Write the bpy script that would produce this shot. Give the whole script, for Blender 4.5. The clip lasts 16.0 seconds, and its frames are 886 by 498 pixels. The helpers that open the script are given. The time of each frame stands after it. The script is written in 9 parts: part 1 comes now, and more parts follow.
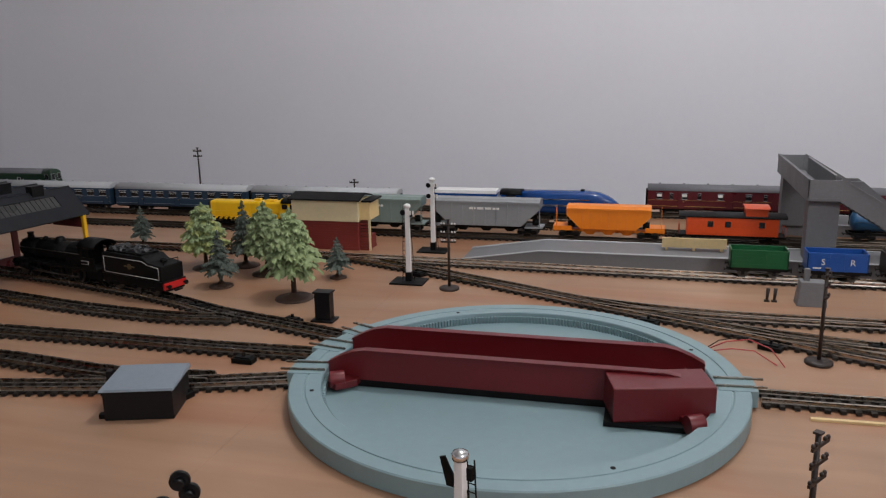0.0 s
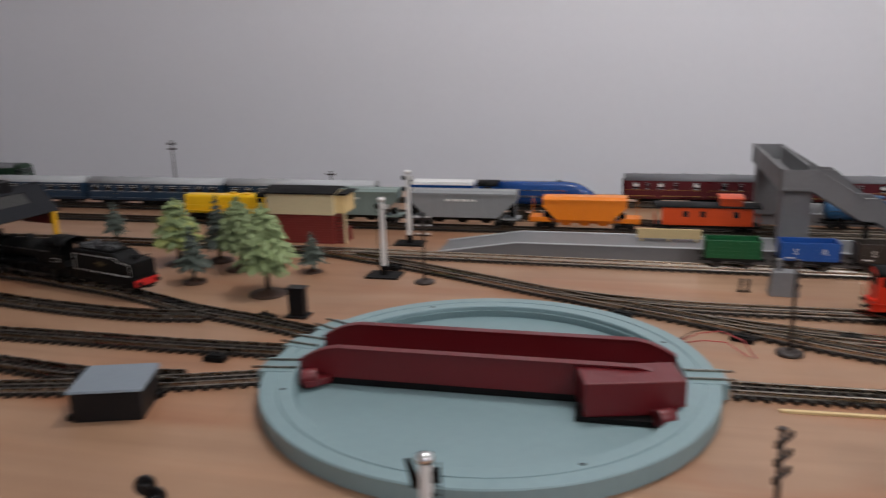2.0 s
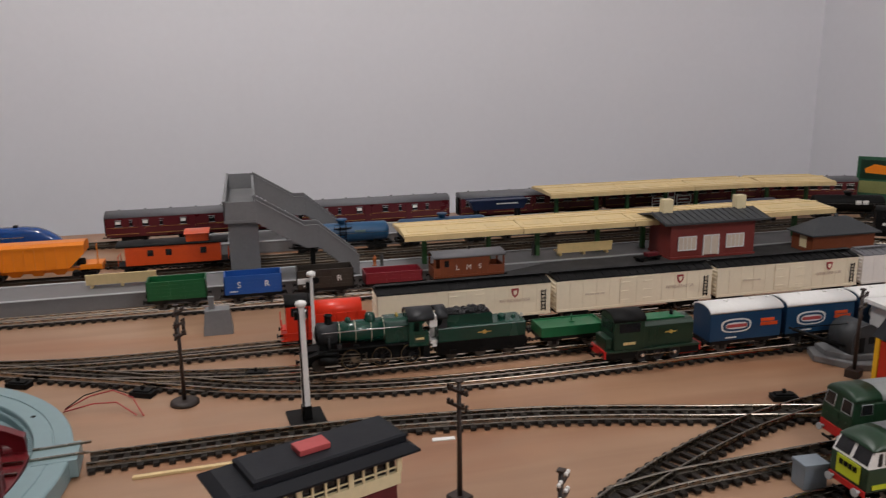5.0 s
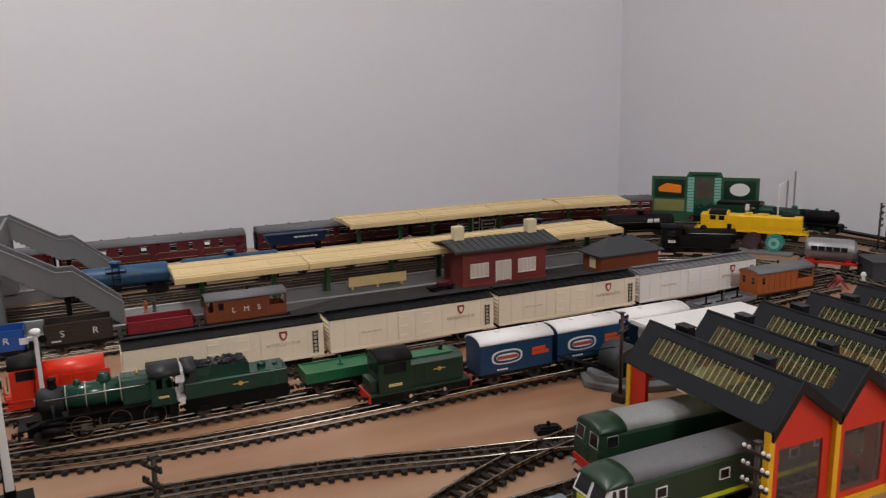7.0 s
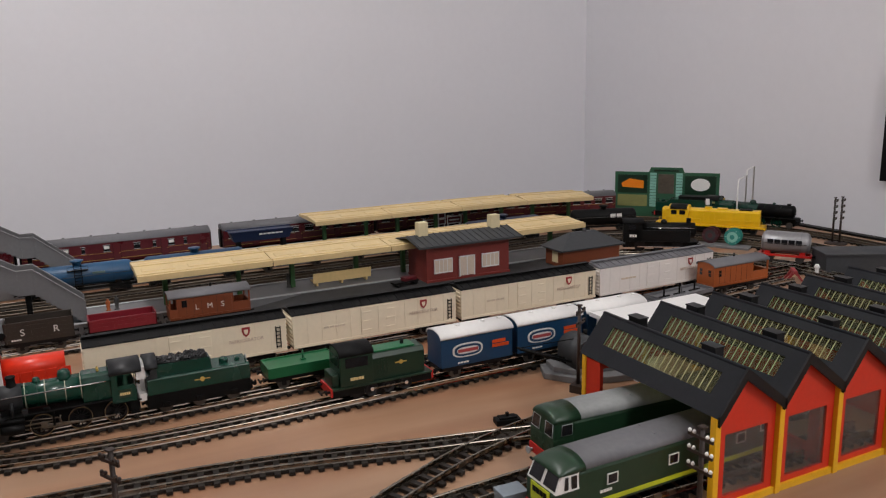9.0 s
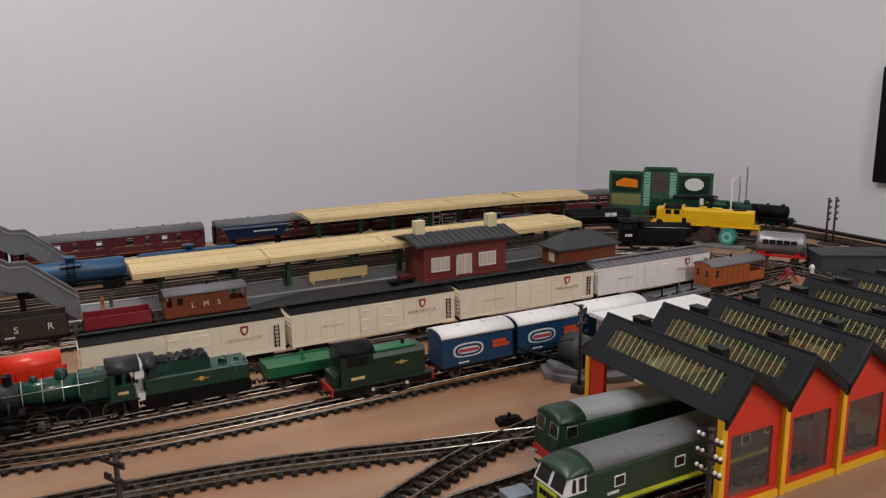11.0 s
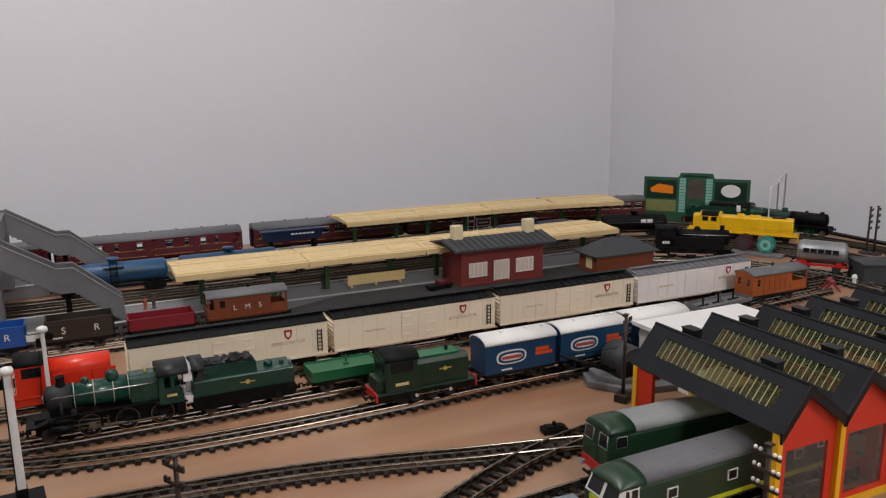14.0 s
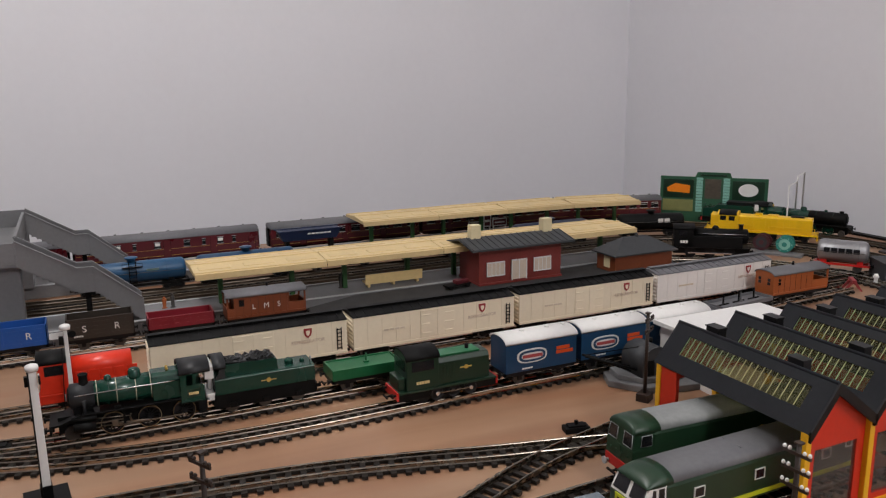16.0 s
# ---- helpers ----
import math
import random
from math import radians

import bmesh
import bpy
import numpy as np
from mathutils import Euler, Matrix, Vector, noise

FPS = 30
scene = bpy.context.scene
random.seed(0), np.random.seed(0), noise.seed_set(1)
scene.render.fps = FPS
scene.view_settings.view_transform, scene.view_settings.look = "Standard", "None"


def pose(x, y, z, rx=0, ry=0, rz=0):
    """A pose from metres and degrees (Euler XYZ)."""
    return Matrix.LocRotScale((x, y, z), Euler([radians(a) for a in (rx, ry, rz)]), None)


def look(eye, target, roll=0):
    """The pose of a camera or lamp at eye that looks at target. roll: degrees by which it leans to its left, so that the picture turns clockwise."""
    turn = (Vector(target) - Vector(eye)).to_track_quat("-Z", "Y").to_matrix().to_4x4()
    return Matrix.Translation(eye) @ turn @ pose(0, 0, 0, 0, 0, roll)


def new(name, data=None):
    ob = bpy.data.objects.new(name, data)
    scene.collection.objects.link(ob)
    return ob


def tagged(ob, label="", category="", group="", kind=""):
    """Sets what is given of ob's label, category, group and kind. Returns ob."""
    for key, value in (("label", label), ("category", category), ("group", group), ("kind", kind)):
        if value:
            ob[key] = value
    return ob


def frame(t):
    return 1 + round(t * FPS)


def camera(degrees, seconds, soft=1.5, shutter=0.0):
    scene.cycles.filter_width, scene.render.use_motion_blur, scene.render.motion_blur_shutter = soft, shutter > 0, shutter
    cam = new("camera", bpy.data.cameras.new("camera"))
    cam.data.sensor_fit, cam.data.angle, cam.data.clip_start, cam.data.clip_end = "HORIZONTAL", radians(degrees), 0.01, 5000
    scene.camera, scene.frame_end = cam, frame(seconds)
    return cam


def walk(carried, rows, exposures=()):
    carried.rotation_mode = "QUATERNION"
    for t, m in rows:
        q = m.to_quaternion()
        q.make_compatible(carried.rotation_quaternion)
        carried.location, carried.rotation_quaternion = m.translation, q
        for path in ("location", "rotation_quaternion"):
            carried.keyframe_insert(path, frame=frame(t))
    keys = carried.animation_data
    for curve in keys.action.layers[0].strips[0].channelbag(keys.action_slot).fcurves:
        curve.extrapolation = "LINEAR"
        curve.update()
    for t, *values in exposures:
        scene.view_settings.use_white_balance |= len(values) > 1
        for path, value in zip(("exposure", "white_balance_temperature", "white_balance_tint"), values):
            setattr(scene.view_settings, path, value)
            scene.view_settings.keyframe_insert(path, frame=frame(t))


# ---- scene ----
import functools

cam = camera(58.8, 16.0, soft=1.2, shutter=0.5)
PATH = [
    (0, (0.043, -0.012, 0.281), (-0.465, 1.864, -0.191), -1.2),
    (0.5, (0.04, -0.02, 0.285), (-0.495, 1.851, -0.177), -0.5),
    (1, (0.015, -0.02, 0.284), (-0.582, 1.827, -0.197), -0.6),
    (1.5, (0.003, -0.026, 0.29), (-0.628, 1.81, -0.191), -0.7),
    (2, (0.052, -0.004, 0.286), (-0.414, 1.875, -0.216), -1.5),
    (2.5, (0.123, 0.035, 0.288), (-0.05, 1.957, -0.24), -1.7),
    (3, (0.185, 0.05, 0.282), (0.258, 1.979, -0.242), -1.7),
    (5.5, (0.288, 0.055, 0.294), (0.842, 1.923, -0.155), -0.7),
    (6, (0.317, 0.062, 0.293), (0.986, 1.896, -0.138), -0.9),
    (6.5, (0.339, 0.062, 0.295), (1.074, 1.873, -0.132), -1.1),
    (7, (0.371, 0.072, 0.291), (1.183, 1.853, -0.121), -1.2),
    (7.5, (0.368, 0.059, 0.293), (1.219, 1.82, -0.124), -1.0),
    (8, (0.369, 0.056, 0.295), (1.235, 1.81, -0.121), -1.1),
    (8.5, (0.372, 0.059, 0.292), (1.241, 1.811, -0.125), -1.1),
    (9, (0.376, 0.058, 0.291), (1.252, 1.806, -0.13), -1.2),
    (11.5, (0.363, 0.071, 0.294), (1.268, 1.802, -0.136), -0.6),
    (12, (0.36, 0.073, 0.296), (1.254, 1.81, -0.134), -0.5),
    (12.5, (0.357, 0.075, 0.295), (1.24, 1.818, -0.132), -0.4),
    (13, (0.352, 0.078, 0.296), (1.219, 1.829, -0.131), -0.3),
    (13.5, (0.351, 0.08, 0.293), (1.205, 1.838, -0.13), -0.4),
    (14, (0.349, 0.077, 0.297), (1.199, 1.837, -0.126), -0.4),
    (14.5, (0.344, 0.079, 0.297), (1.194, 1.839, -0.126), -0.5),
    (15, (0.342, 0.08, 0.298), (1.187, 1.842, -0.127), -0.5),
    (15.5, (0.342, 0.079, 0.297), (1.177, 1.847, -0.124), -0.6),
    (16, (0.342, 0.082, 0.294), (1.166, 1.855, -0.126), -0.6),
]
walk(cam, [(t, look(eye, target, roll)) for t, eye, target, roll in PATH],
     exposures=((0.0, 0.26, 6150, 9), (2.0, 0.26, 6220, 9), (3.0, 0.24, 6430, 10), (5.5, 0.10, 6500, 10), (7.0, 0.16, 6500, 10), (9.0, 0.22, 6450, 10), (16.0, 0.23, 6420, 10)))

# ---- world and light ----
world = bpy.data.worlds.new("world")
world.use_nodes = True
scene.world = world
world.node_tree.nodes["Background"].inputs[0].default_value = (0.8, 0.82, 0.9, 1)
world.node_tree.nodes["Background"].inputs[1].default_value = 0.001


def bulb(name, at, watts, colour, size):
    data = bpy.data.lights.new(name, "POINT")
    data.energy, data.color, data.shadow_soft_size = watts, colour, size
    new(name, data).location = at


# ceiling lamp over the layout, out of view
bulb("offscreen_light", (0.14, 0.86, 1.24), 16.8, (1.0, 0.965, 0.95), 0.06)
# unseen fill lamp added on the camera's side to brighten faces turned to it
bulb("offscreen_light", (0.98, -0.66, 1.20), 20.5, (1.0, 0.965, 0.95), 0.12)


# ---- materials ----
def tex_coord(nt):
    return nt.nodes.new("ShaderNodeTexCoord").outputs["Object"]


def mat(name, colour, rough=0.45, metal=0.0, vary=0.12, grain=260.0, bump=0.05, spec=0.5, island=False):
    m = bpy.data.materials.new(name)
    m.use_nodes = True
    nt = m.node_tree
    b = nt.nodes["Principled BSDF"]
    co = tex_coord(nt)
    n1, n2 = nt.nodes.new("ShaderNodeTexNoise"), nt.nodes.new("ShaderNodeTexNoise")
    n1.inputs["Scale"].default_value, n2.inputs["Scale"].default_value = grain, grain / 9
    n1.inputs["Detail"].default_value = n2.inputs["Detail"].default_value = 4
    for n in (n1, n2):
        nt.links.new(co, n.inputs["Vector"])
    add = nt.nodes.new("ShaderNodeMath")
    add.operation = "ADD"
    nt.links.new(n1.outputs["Fac"], add.inputs[0])
    nt.links.new(n2.outputs["Fac"], add.inputs[1])
    info = nt.nodes.new("ShaderNodeObjectInfo")
    add2 = nt.nodes.new("ShaderNodeMath")
    add2.operation = "MULTIPLY_ADD"
    add2.inputs[1].default_value = 0.5
    nt.links.new(info.outputs["Random"], add2.inputs[0])
    nt.links.new(add.outputs[0], add2.inputs[2])
    ramp = nt.nodes.new("ShaderNodeMapRange")
    ramp.inputs["From Min"].default_value, ramp.inputs["From Max"].default_value = 0.75, 1.75
    ramp.inputs["To Min"].default_value, ramp.inputs["To Max"].default_value = 1 - vary, 1 + vary
    nt.links.new(add2.outputs[0], ramp.inputs["Value"])
    mul = nt.nodes.new("ShaderNodeVectorMath")
    mul.operation = "SCALE"
    mul.inputs[0].default_value = colour
    nt.links.new(ramp.outputs[0], mul.inputs["Scale"])
    nt.links.new(mul.outputs[0], b.inputs["Base Color"])
    rr = nt.nodes.new("ShaderNodeMapRange")
    rr.inputs["From Min"].default_value, rr.inputs["From Max"].default_value = 0.3, 0.7
    rr.inputs["To Min"].default_value, rr.inputs["To Max"].default_value = max(0.03, rough - 0.08), min(1, rough + 0.1)
    nt.links.new(n2.outputs["Fac"], rr.inputs["Value"])
    nt.links.new(rr.outputs[0], b.inputs["Roughness"])
    b.inputs["Metallic"].default_value = metal
    b.inputs["Specular IOR Level"].default_value = spec
    if bump:
        bp = nt.nodes.new("ShaderNodeBump")
        bp.inputs["Strength"].default_value, bp.inputs["Distance"].default_value = bump, 0.0006
        nt.links.new(n1.outputs["Fac"], bp.inputs["Height"])
        nt.links.new(bp.outputs[0], b.inputs["Normal"])
    return m


def plywood():
    m = bpy.data.materials.new("plywood")
    m.use_nodes = True
    nt = m.node_tree
    b = nt.nodes["Principled BSDF"]
    co = tex_coord(nt)
    mp = nt.nodes.new("ShaderNodeMapping")
    mp.inputs["Scale"].default_value = (2.2, 26, 26)
    nt.links.new(co, mp.inputs["Vector"])
    g = nt.nodes.new("ShaderNodeTexNoise")
    g.inputs["Scale"].default_value, g.inputs["Detail"].default_value, g.inputs["Distortion"].default_value = 1.6, 6, 0.6
    nt.links.new(mp.outputs[0], g.inputs["Vector"])
    f = nt.nodes.new("ShaderNodeTexNoise")
    f.inputs["Scale"].default_value, f.inputs["Detail"].default_value = 6.0, 6
    nt.links.new(co, f.inputs["Vector"])
    r1 = nt.nodes.new("ShaderNodeValToRGB")
    e = r1.color_ramp.elements
    e[0].position, e[0].color = 0.25, (0.305, 0.182, 0.112, 1)
    e[1].position, e[1].color = 0.75, (0.378, 0.240, 0.152, 1)
    nt.links.new(g.outputs["Fac"], r1.inputs["Fac"])
    r2 = nt.nodes.new("ShaderNodeValToRGB")
    e = r2.color_ramp.elements
    e[0].position, e[0].color = 0.3, (0.84, 0.77, 0.72, 1)
    e[1].position, e[1].color = 0.7, (1.08, 1.05, 1.02, 1)
    nt.links.new(f.outputs["Fac"], r2.inputs["Fac"])
    mx = nt.nodes.new("ShaderNodeMix")
    mx.data_type, mx.blend_type = "RGBA", "MULTIPLY"
    mx.inputs["Factor"].default_value = 1
    nt.links.new(r1.outputs[0], mx.inputs["A"])
    nt.links.new(r2.outputs[0], mx.inputs["B"])
    h = nt.nodes.new("ShaderNodeTexNoise")
    h.inputs["Scale"].default_value, h.inputs["Detail"].default_value, h.inputs["Distortion"].default_value = 3.1, 3, 1.2
    mh = nt.nodes.new("ShaderNodeMapping")
    mh.inputs["Scale"].default_value, mh.inputs["Location"].default_value = (0.7, 2.2, 1), (0.35, 0.2, 0)
    nt.links.new(co, mh.inputs["Vector"])
    nt.links.new(mh.outputs[0], h.inputs["Vector"])
    r3 = nt.nodes.new("ShaderNodeValToRGB")
    e = r3.color_ramp.elements
    e[0].position, e[0].color = 0.46, (1, 1, 1, 1)
    e[1].position, e[1].color = 0.68, (0.93, 0.72, 0.60, 1)
    nt.links.new(h.outputs["Fac"], r3.inputs["Fac"])
    mz = nt.nodes.new("ShaderNodeMix")
    mz.data_type, mz.blend_type = "RGBA", "MULTIPLY"
    mz.inputs["Factor"].default_value = 1
    nt.links.new(mx.outputs["Result"], mz.inputs["A"])
    nt.links.new(r3.outputs[0], mz.inputs["B"])
    nt.links.new(mz.outputs["Result"], b.inputs["Base Color"])
    b.inputs["Roughness"].default_value = 0.55
    b.inputs["Specular IOR Level"].default_value = 0.4
    b.inputs["Coat Weight"].default_value = 0.30
    b.inputs["Coat Roughness"].default_value = 0.32
    bp = nt.nodes.new("ShaderNodeBump")
    bp.inputs["Strength"].default_value, bp.inputs["Distance"].default_value = 0.08, 0.001
    nt.links.new(g.outputs["Fac"], bp.inputs["Height"])
    nt.links.new(bp.outputs[0], b.inputs["Normal"])
    return m


def glass(name, colour, rough=0.08, vary=0.05, grain=260):
    m = mat(name, colour, rough, vary=vary, grain=grain, bump=0)
    b = m.node_tree.nodes["Principled BSDF"]
    b.inputs["Transmission Weight"].default_value = 0.96
    b.inputs["IOR"].default_value = 1.25
    return m


PLY = plywood()
WALLPAINT = mat("wall_paint", (0.80, 0.795, 0.83), 0.85, vary=0.02, grain=60, bump=0.04)
CARPET = mat("carpet", (0.14, 0.12, 0.11), 0.95, vary=0.2, grain=300, bump=0.3)
CEIL = mat("ceiling_paint", (0.8, 0.79, 0.77), 0.9, vary=0.02, bump=0.02)
# darker, rougher rail metal for the three main lines
DULLRAIL = mat("dull_dark_rail", (0.115, 0.095, 0.075), 0.36, 1.0, 0.3, 900, 0.05)
BRIGHTRAIL = mat("polished_rail", (0.78, 0.70, 0.60), 0.10, 1.0, 0.2, 900, 0.05)
STEEL = mat("rail_steel", (0.23, 0.205, 0.170), 0.24, 1.0, 0.35, 900, 0.05)
NICKEL = mat("nickel_silver_rail", (0.40, 0.34, 0.275), 0.12, 1.0, 0.3, 900, 0.05)
SLEEPER = mat("sleeper_plastic", (0.0165, 0.0128, 0.0105), 0.5, vary=0.35, grain=500, bump=0.15, spec=0.3)
BLACK = mat("black_plastic", (0.005, 0.005, 0.006), 0.45, vary=0.3, spec=0.3)
SOOT = mat("matt_black", (0.0042, 0.0042, 0.0043), 0.55, vary=0.3, bump=0.1, spec=0.16)
DKGREY = mat("dark_grey_plastic", (0.0085, 0.0095, 0.0130), 0.55, vary=0.2, bump=0.1, spec=0.2)
ASPHALT = mat("forecourt_grey", (0.034, 0.033, 0.033), 0.7, vary=0.25, grain=400, bump=0.25, spec=0.3)
SLATE = mat("slate_grey_plastic", (0.045, 0.048, 0.052), 0.55, vary=0.2, bump=0.1, spec=0.35)
ROOFGREY = mat("roof_grey", (0.13, 0.13, 0.14), 0.55, vary=0.15, bump=0.08)
MIDGREY = mat("mid_grey_plastic", (0.165, 0.165, 0.17), 0.55, vary=0.12, bump=0.08)
LTGREY = mat("light_grey_plastic", (0.40, 0.41, 0.42), 0.55, vary=0.1, bump=0.08)
SLATEBLUE = mat("blue_grey_plastic", (0.20, 0.235, 0.27), 0.4, vary=0.1)
WHITE = mat("white_plastic", (0.78, 0.77, 0.75), 0.4, vary=0.06)
CREAM = mat("cream_plastic", (0.70, 0.60, 0.37), 0.5, vary=0.08, bump=0.08)
TAN = mat("tan_canopy_plastic", (0.66, 0.50, 0.255), 0.5, vary=0.1, bump=0.1)
TEAL = mat("turntable_grey_blue", (0.205, 0.295, 0.310), 0.42, vary=0.06, grain=120, bump=0.04)
TTRED = mat("turntable_maroon", (0.118, 0.006, 0.009), 0.40, vary=0.12, bump=0.05, spec=0.45)
TTRED.node_tree.nodes["Principled BSDF"].inputs["Coat Weight"].default_value = 0.10
TTRED.node_tree.nodes["Principled BSDF"].inputs["Coat Roughness"].default_value = 0.3
MAROON = mat("coach_maroon", (0.095, 0.009, 0.014), 0.33, vary=0.15)
WAGRED = mat("wagon_maroon", (0.20, 0.012, 0.022), 0.4, vary=0.12)
BRICKRED = mat("brick_red_plastic", (0.19, 0.026, 0.020), 0.55, vary=0.15, bump=0.15)
DULLRED = mat("dull_red_plastic", (0.40, 0.06, 0.06), 0.55, vary=0.12)
SCARLET = mat("scarlet_plastic", (0.52, 0.016, 0.014), 0.34, vary=0.1)
SHUNTRED = mat("orange_red_plastic", (0.70, 0.035, 0.012), 0.34, vary=0.1)
SHEDRED = mat("shed_red_plastic", (0.56, 0.026, 0.008), 0.42, vary=0.1)
YELLOW = mat("yellow_plastic", (0.80, 0.43, 0.012), 0.36, vary=0.08)
LOCOYEL = mat("loco_yellow", (0.83, 0.50, 0.008), 0.34, vary=0.08)
STRAW = mat("straw_yellow_plastic", (0.80, 0.60, 0.28), 0.45, vary=0.1)
ORANGE = mat("orange_plastic", (0.80, 0.22, 0.008), 0.38, vary=0.08)
REDORANGE = mat("red_orange_plastic", (0.66, 0.075, 0.010), 0.4, vary=0.1)
LOCOGREEN = mat("loco_green", (0.007, 0.046, 0.030), 0.22, vary=0.15)
DEEPGREEN = mat("deep_green", (0.007, 0.028, 0.014), 0.36, vary=0.15)
WAGGREEN = mat("wagon_green", (0.008, 0.10, 0.030), 0.4, vary=0.12)
BRTGREEN = mat("bright_green", (0.008, 0.115, 0.040), 0.36, vary=0.12)
POSTGREEN = mat("post_green", (0.03, 0.11, 0.03), 0.5, vary=0.15)
BLUE = mat("wagon_blue", (0.014, 0.085, 0.34), 0.38, vary=0.1)
A4BLUE = mat("garter_blue", (0.008, 0.052, 0.21), 0.14, vary=0.1)
VANBLUE = mat("van_blue", (0.007, 0.046, 0.112), 0.38, vary=0.12)
TANKBLUE = mat("tank_blue", (0.012, 0.072, 0.165), 0.4, vary=0.12)
COACHBLUE = mat("coach_blue", (0.015, 0.040, 0.078), 0.38, vary=0.12)
BROWN = mat("bauxite_brown", (0.190, 0.046, 0.014), 0.5, vary=0.15)
SRBROWN = mat("dark_brown", (0.032, 0.024, 0.018), 0.5, vary=0.2)
REEFER = mat("reefer_cream", (0.90, 0.79, 0.60), 0.45, vary=0.05, bump=0.06)
REEFERW = mat("reefer_white", (0.88, 0.83, 0.78), 0.45, vary=0.05, bump=0.06)
HOPGREY = mat("hopper_grey", (0.26, 0.27, 0.275), 0.48, vary=0.1)
HOPGREEN = mat("hopper_grey_green", (0.19, 0.245, 0.225), 0.48, vary=0.1)
SILVER = mat("silver_paint", (0.50, 0.49, 0.49), 0.35, 0.7, 0.1)
CHROME = mat("chrome", (0.72, 0.72, 0.72), 0.15, 1.0, 0.05, bump=0)
WOOD = mat("post_brown", (0.026, 0.015, 0.011), 0.5, vary=0.25)
WIRERED = mat("red_wire", (0.42, 0.05, 0.05), 0.4, vary=0.1)
GOLD = mat("lining_gold", (0.50, 0.33, 0.07), 0.45, vary=0.1)
LETTER = mat("letter_white", (0.75, 0.74, 0.70), 0.5, vary=0.05)
WINDOW = mat("dark_window", (0.012, 0.012, 0.014), 0.12, vary=0.1, bump=0)
WINPALE = mat("pale_window", (0.66, 0.56, 0.46), 0.4, vary=0.1)
SKYLIGHT = glass("skylight_glazing", (0.50, 0.49, 0.26), 0.10, 0.35, 55)
GLAZEBAR = mat("pale_green_bar", (0.42, 0.42, 0.20), 0.5, vary=0.15)
DIESELGREEN = mat("diesel_green", (0.0105, 0.036, 0.0165), 0.36, vary=0.18)
SKYLIGHT.node_tree.nodes["Principled BSDF"].inputs["Transmission Weight"].default_value = 0.93
TRUNK = mat("trunk_brown", (0.05, 0.03, 0.02), 0.7, vary=0.3)
LEAFL = mat("light_foliage", (0.20, 0.255, 0.108), 0.6, vary=0.4, grain=120, bump=0.2)
LEAFY = mat("yellowed_foliage", (0.30, 0.33, 0.10), 0.6, vary=0.4, grain=120, bump=0.2)
LEAFD = mat("dusty_dark_foliage", (0.066, 0.082, 0.066), 0.7, vary=0.4, grain=120, bump=0.2)
BASEBRN = mat("tree_base_brown", (0.06, 0.03, 0.018), 0.6, vary=0.2, bump=0.2)
COAL = mat("coal", (0.012, 0.012, 0.013), 0.4, vary=0.4, grain=500, bump=0.6)


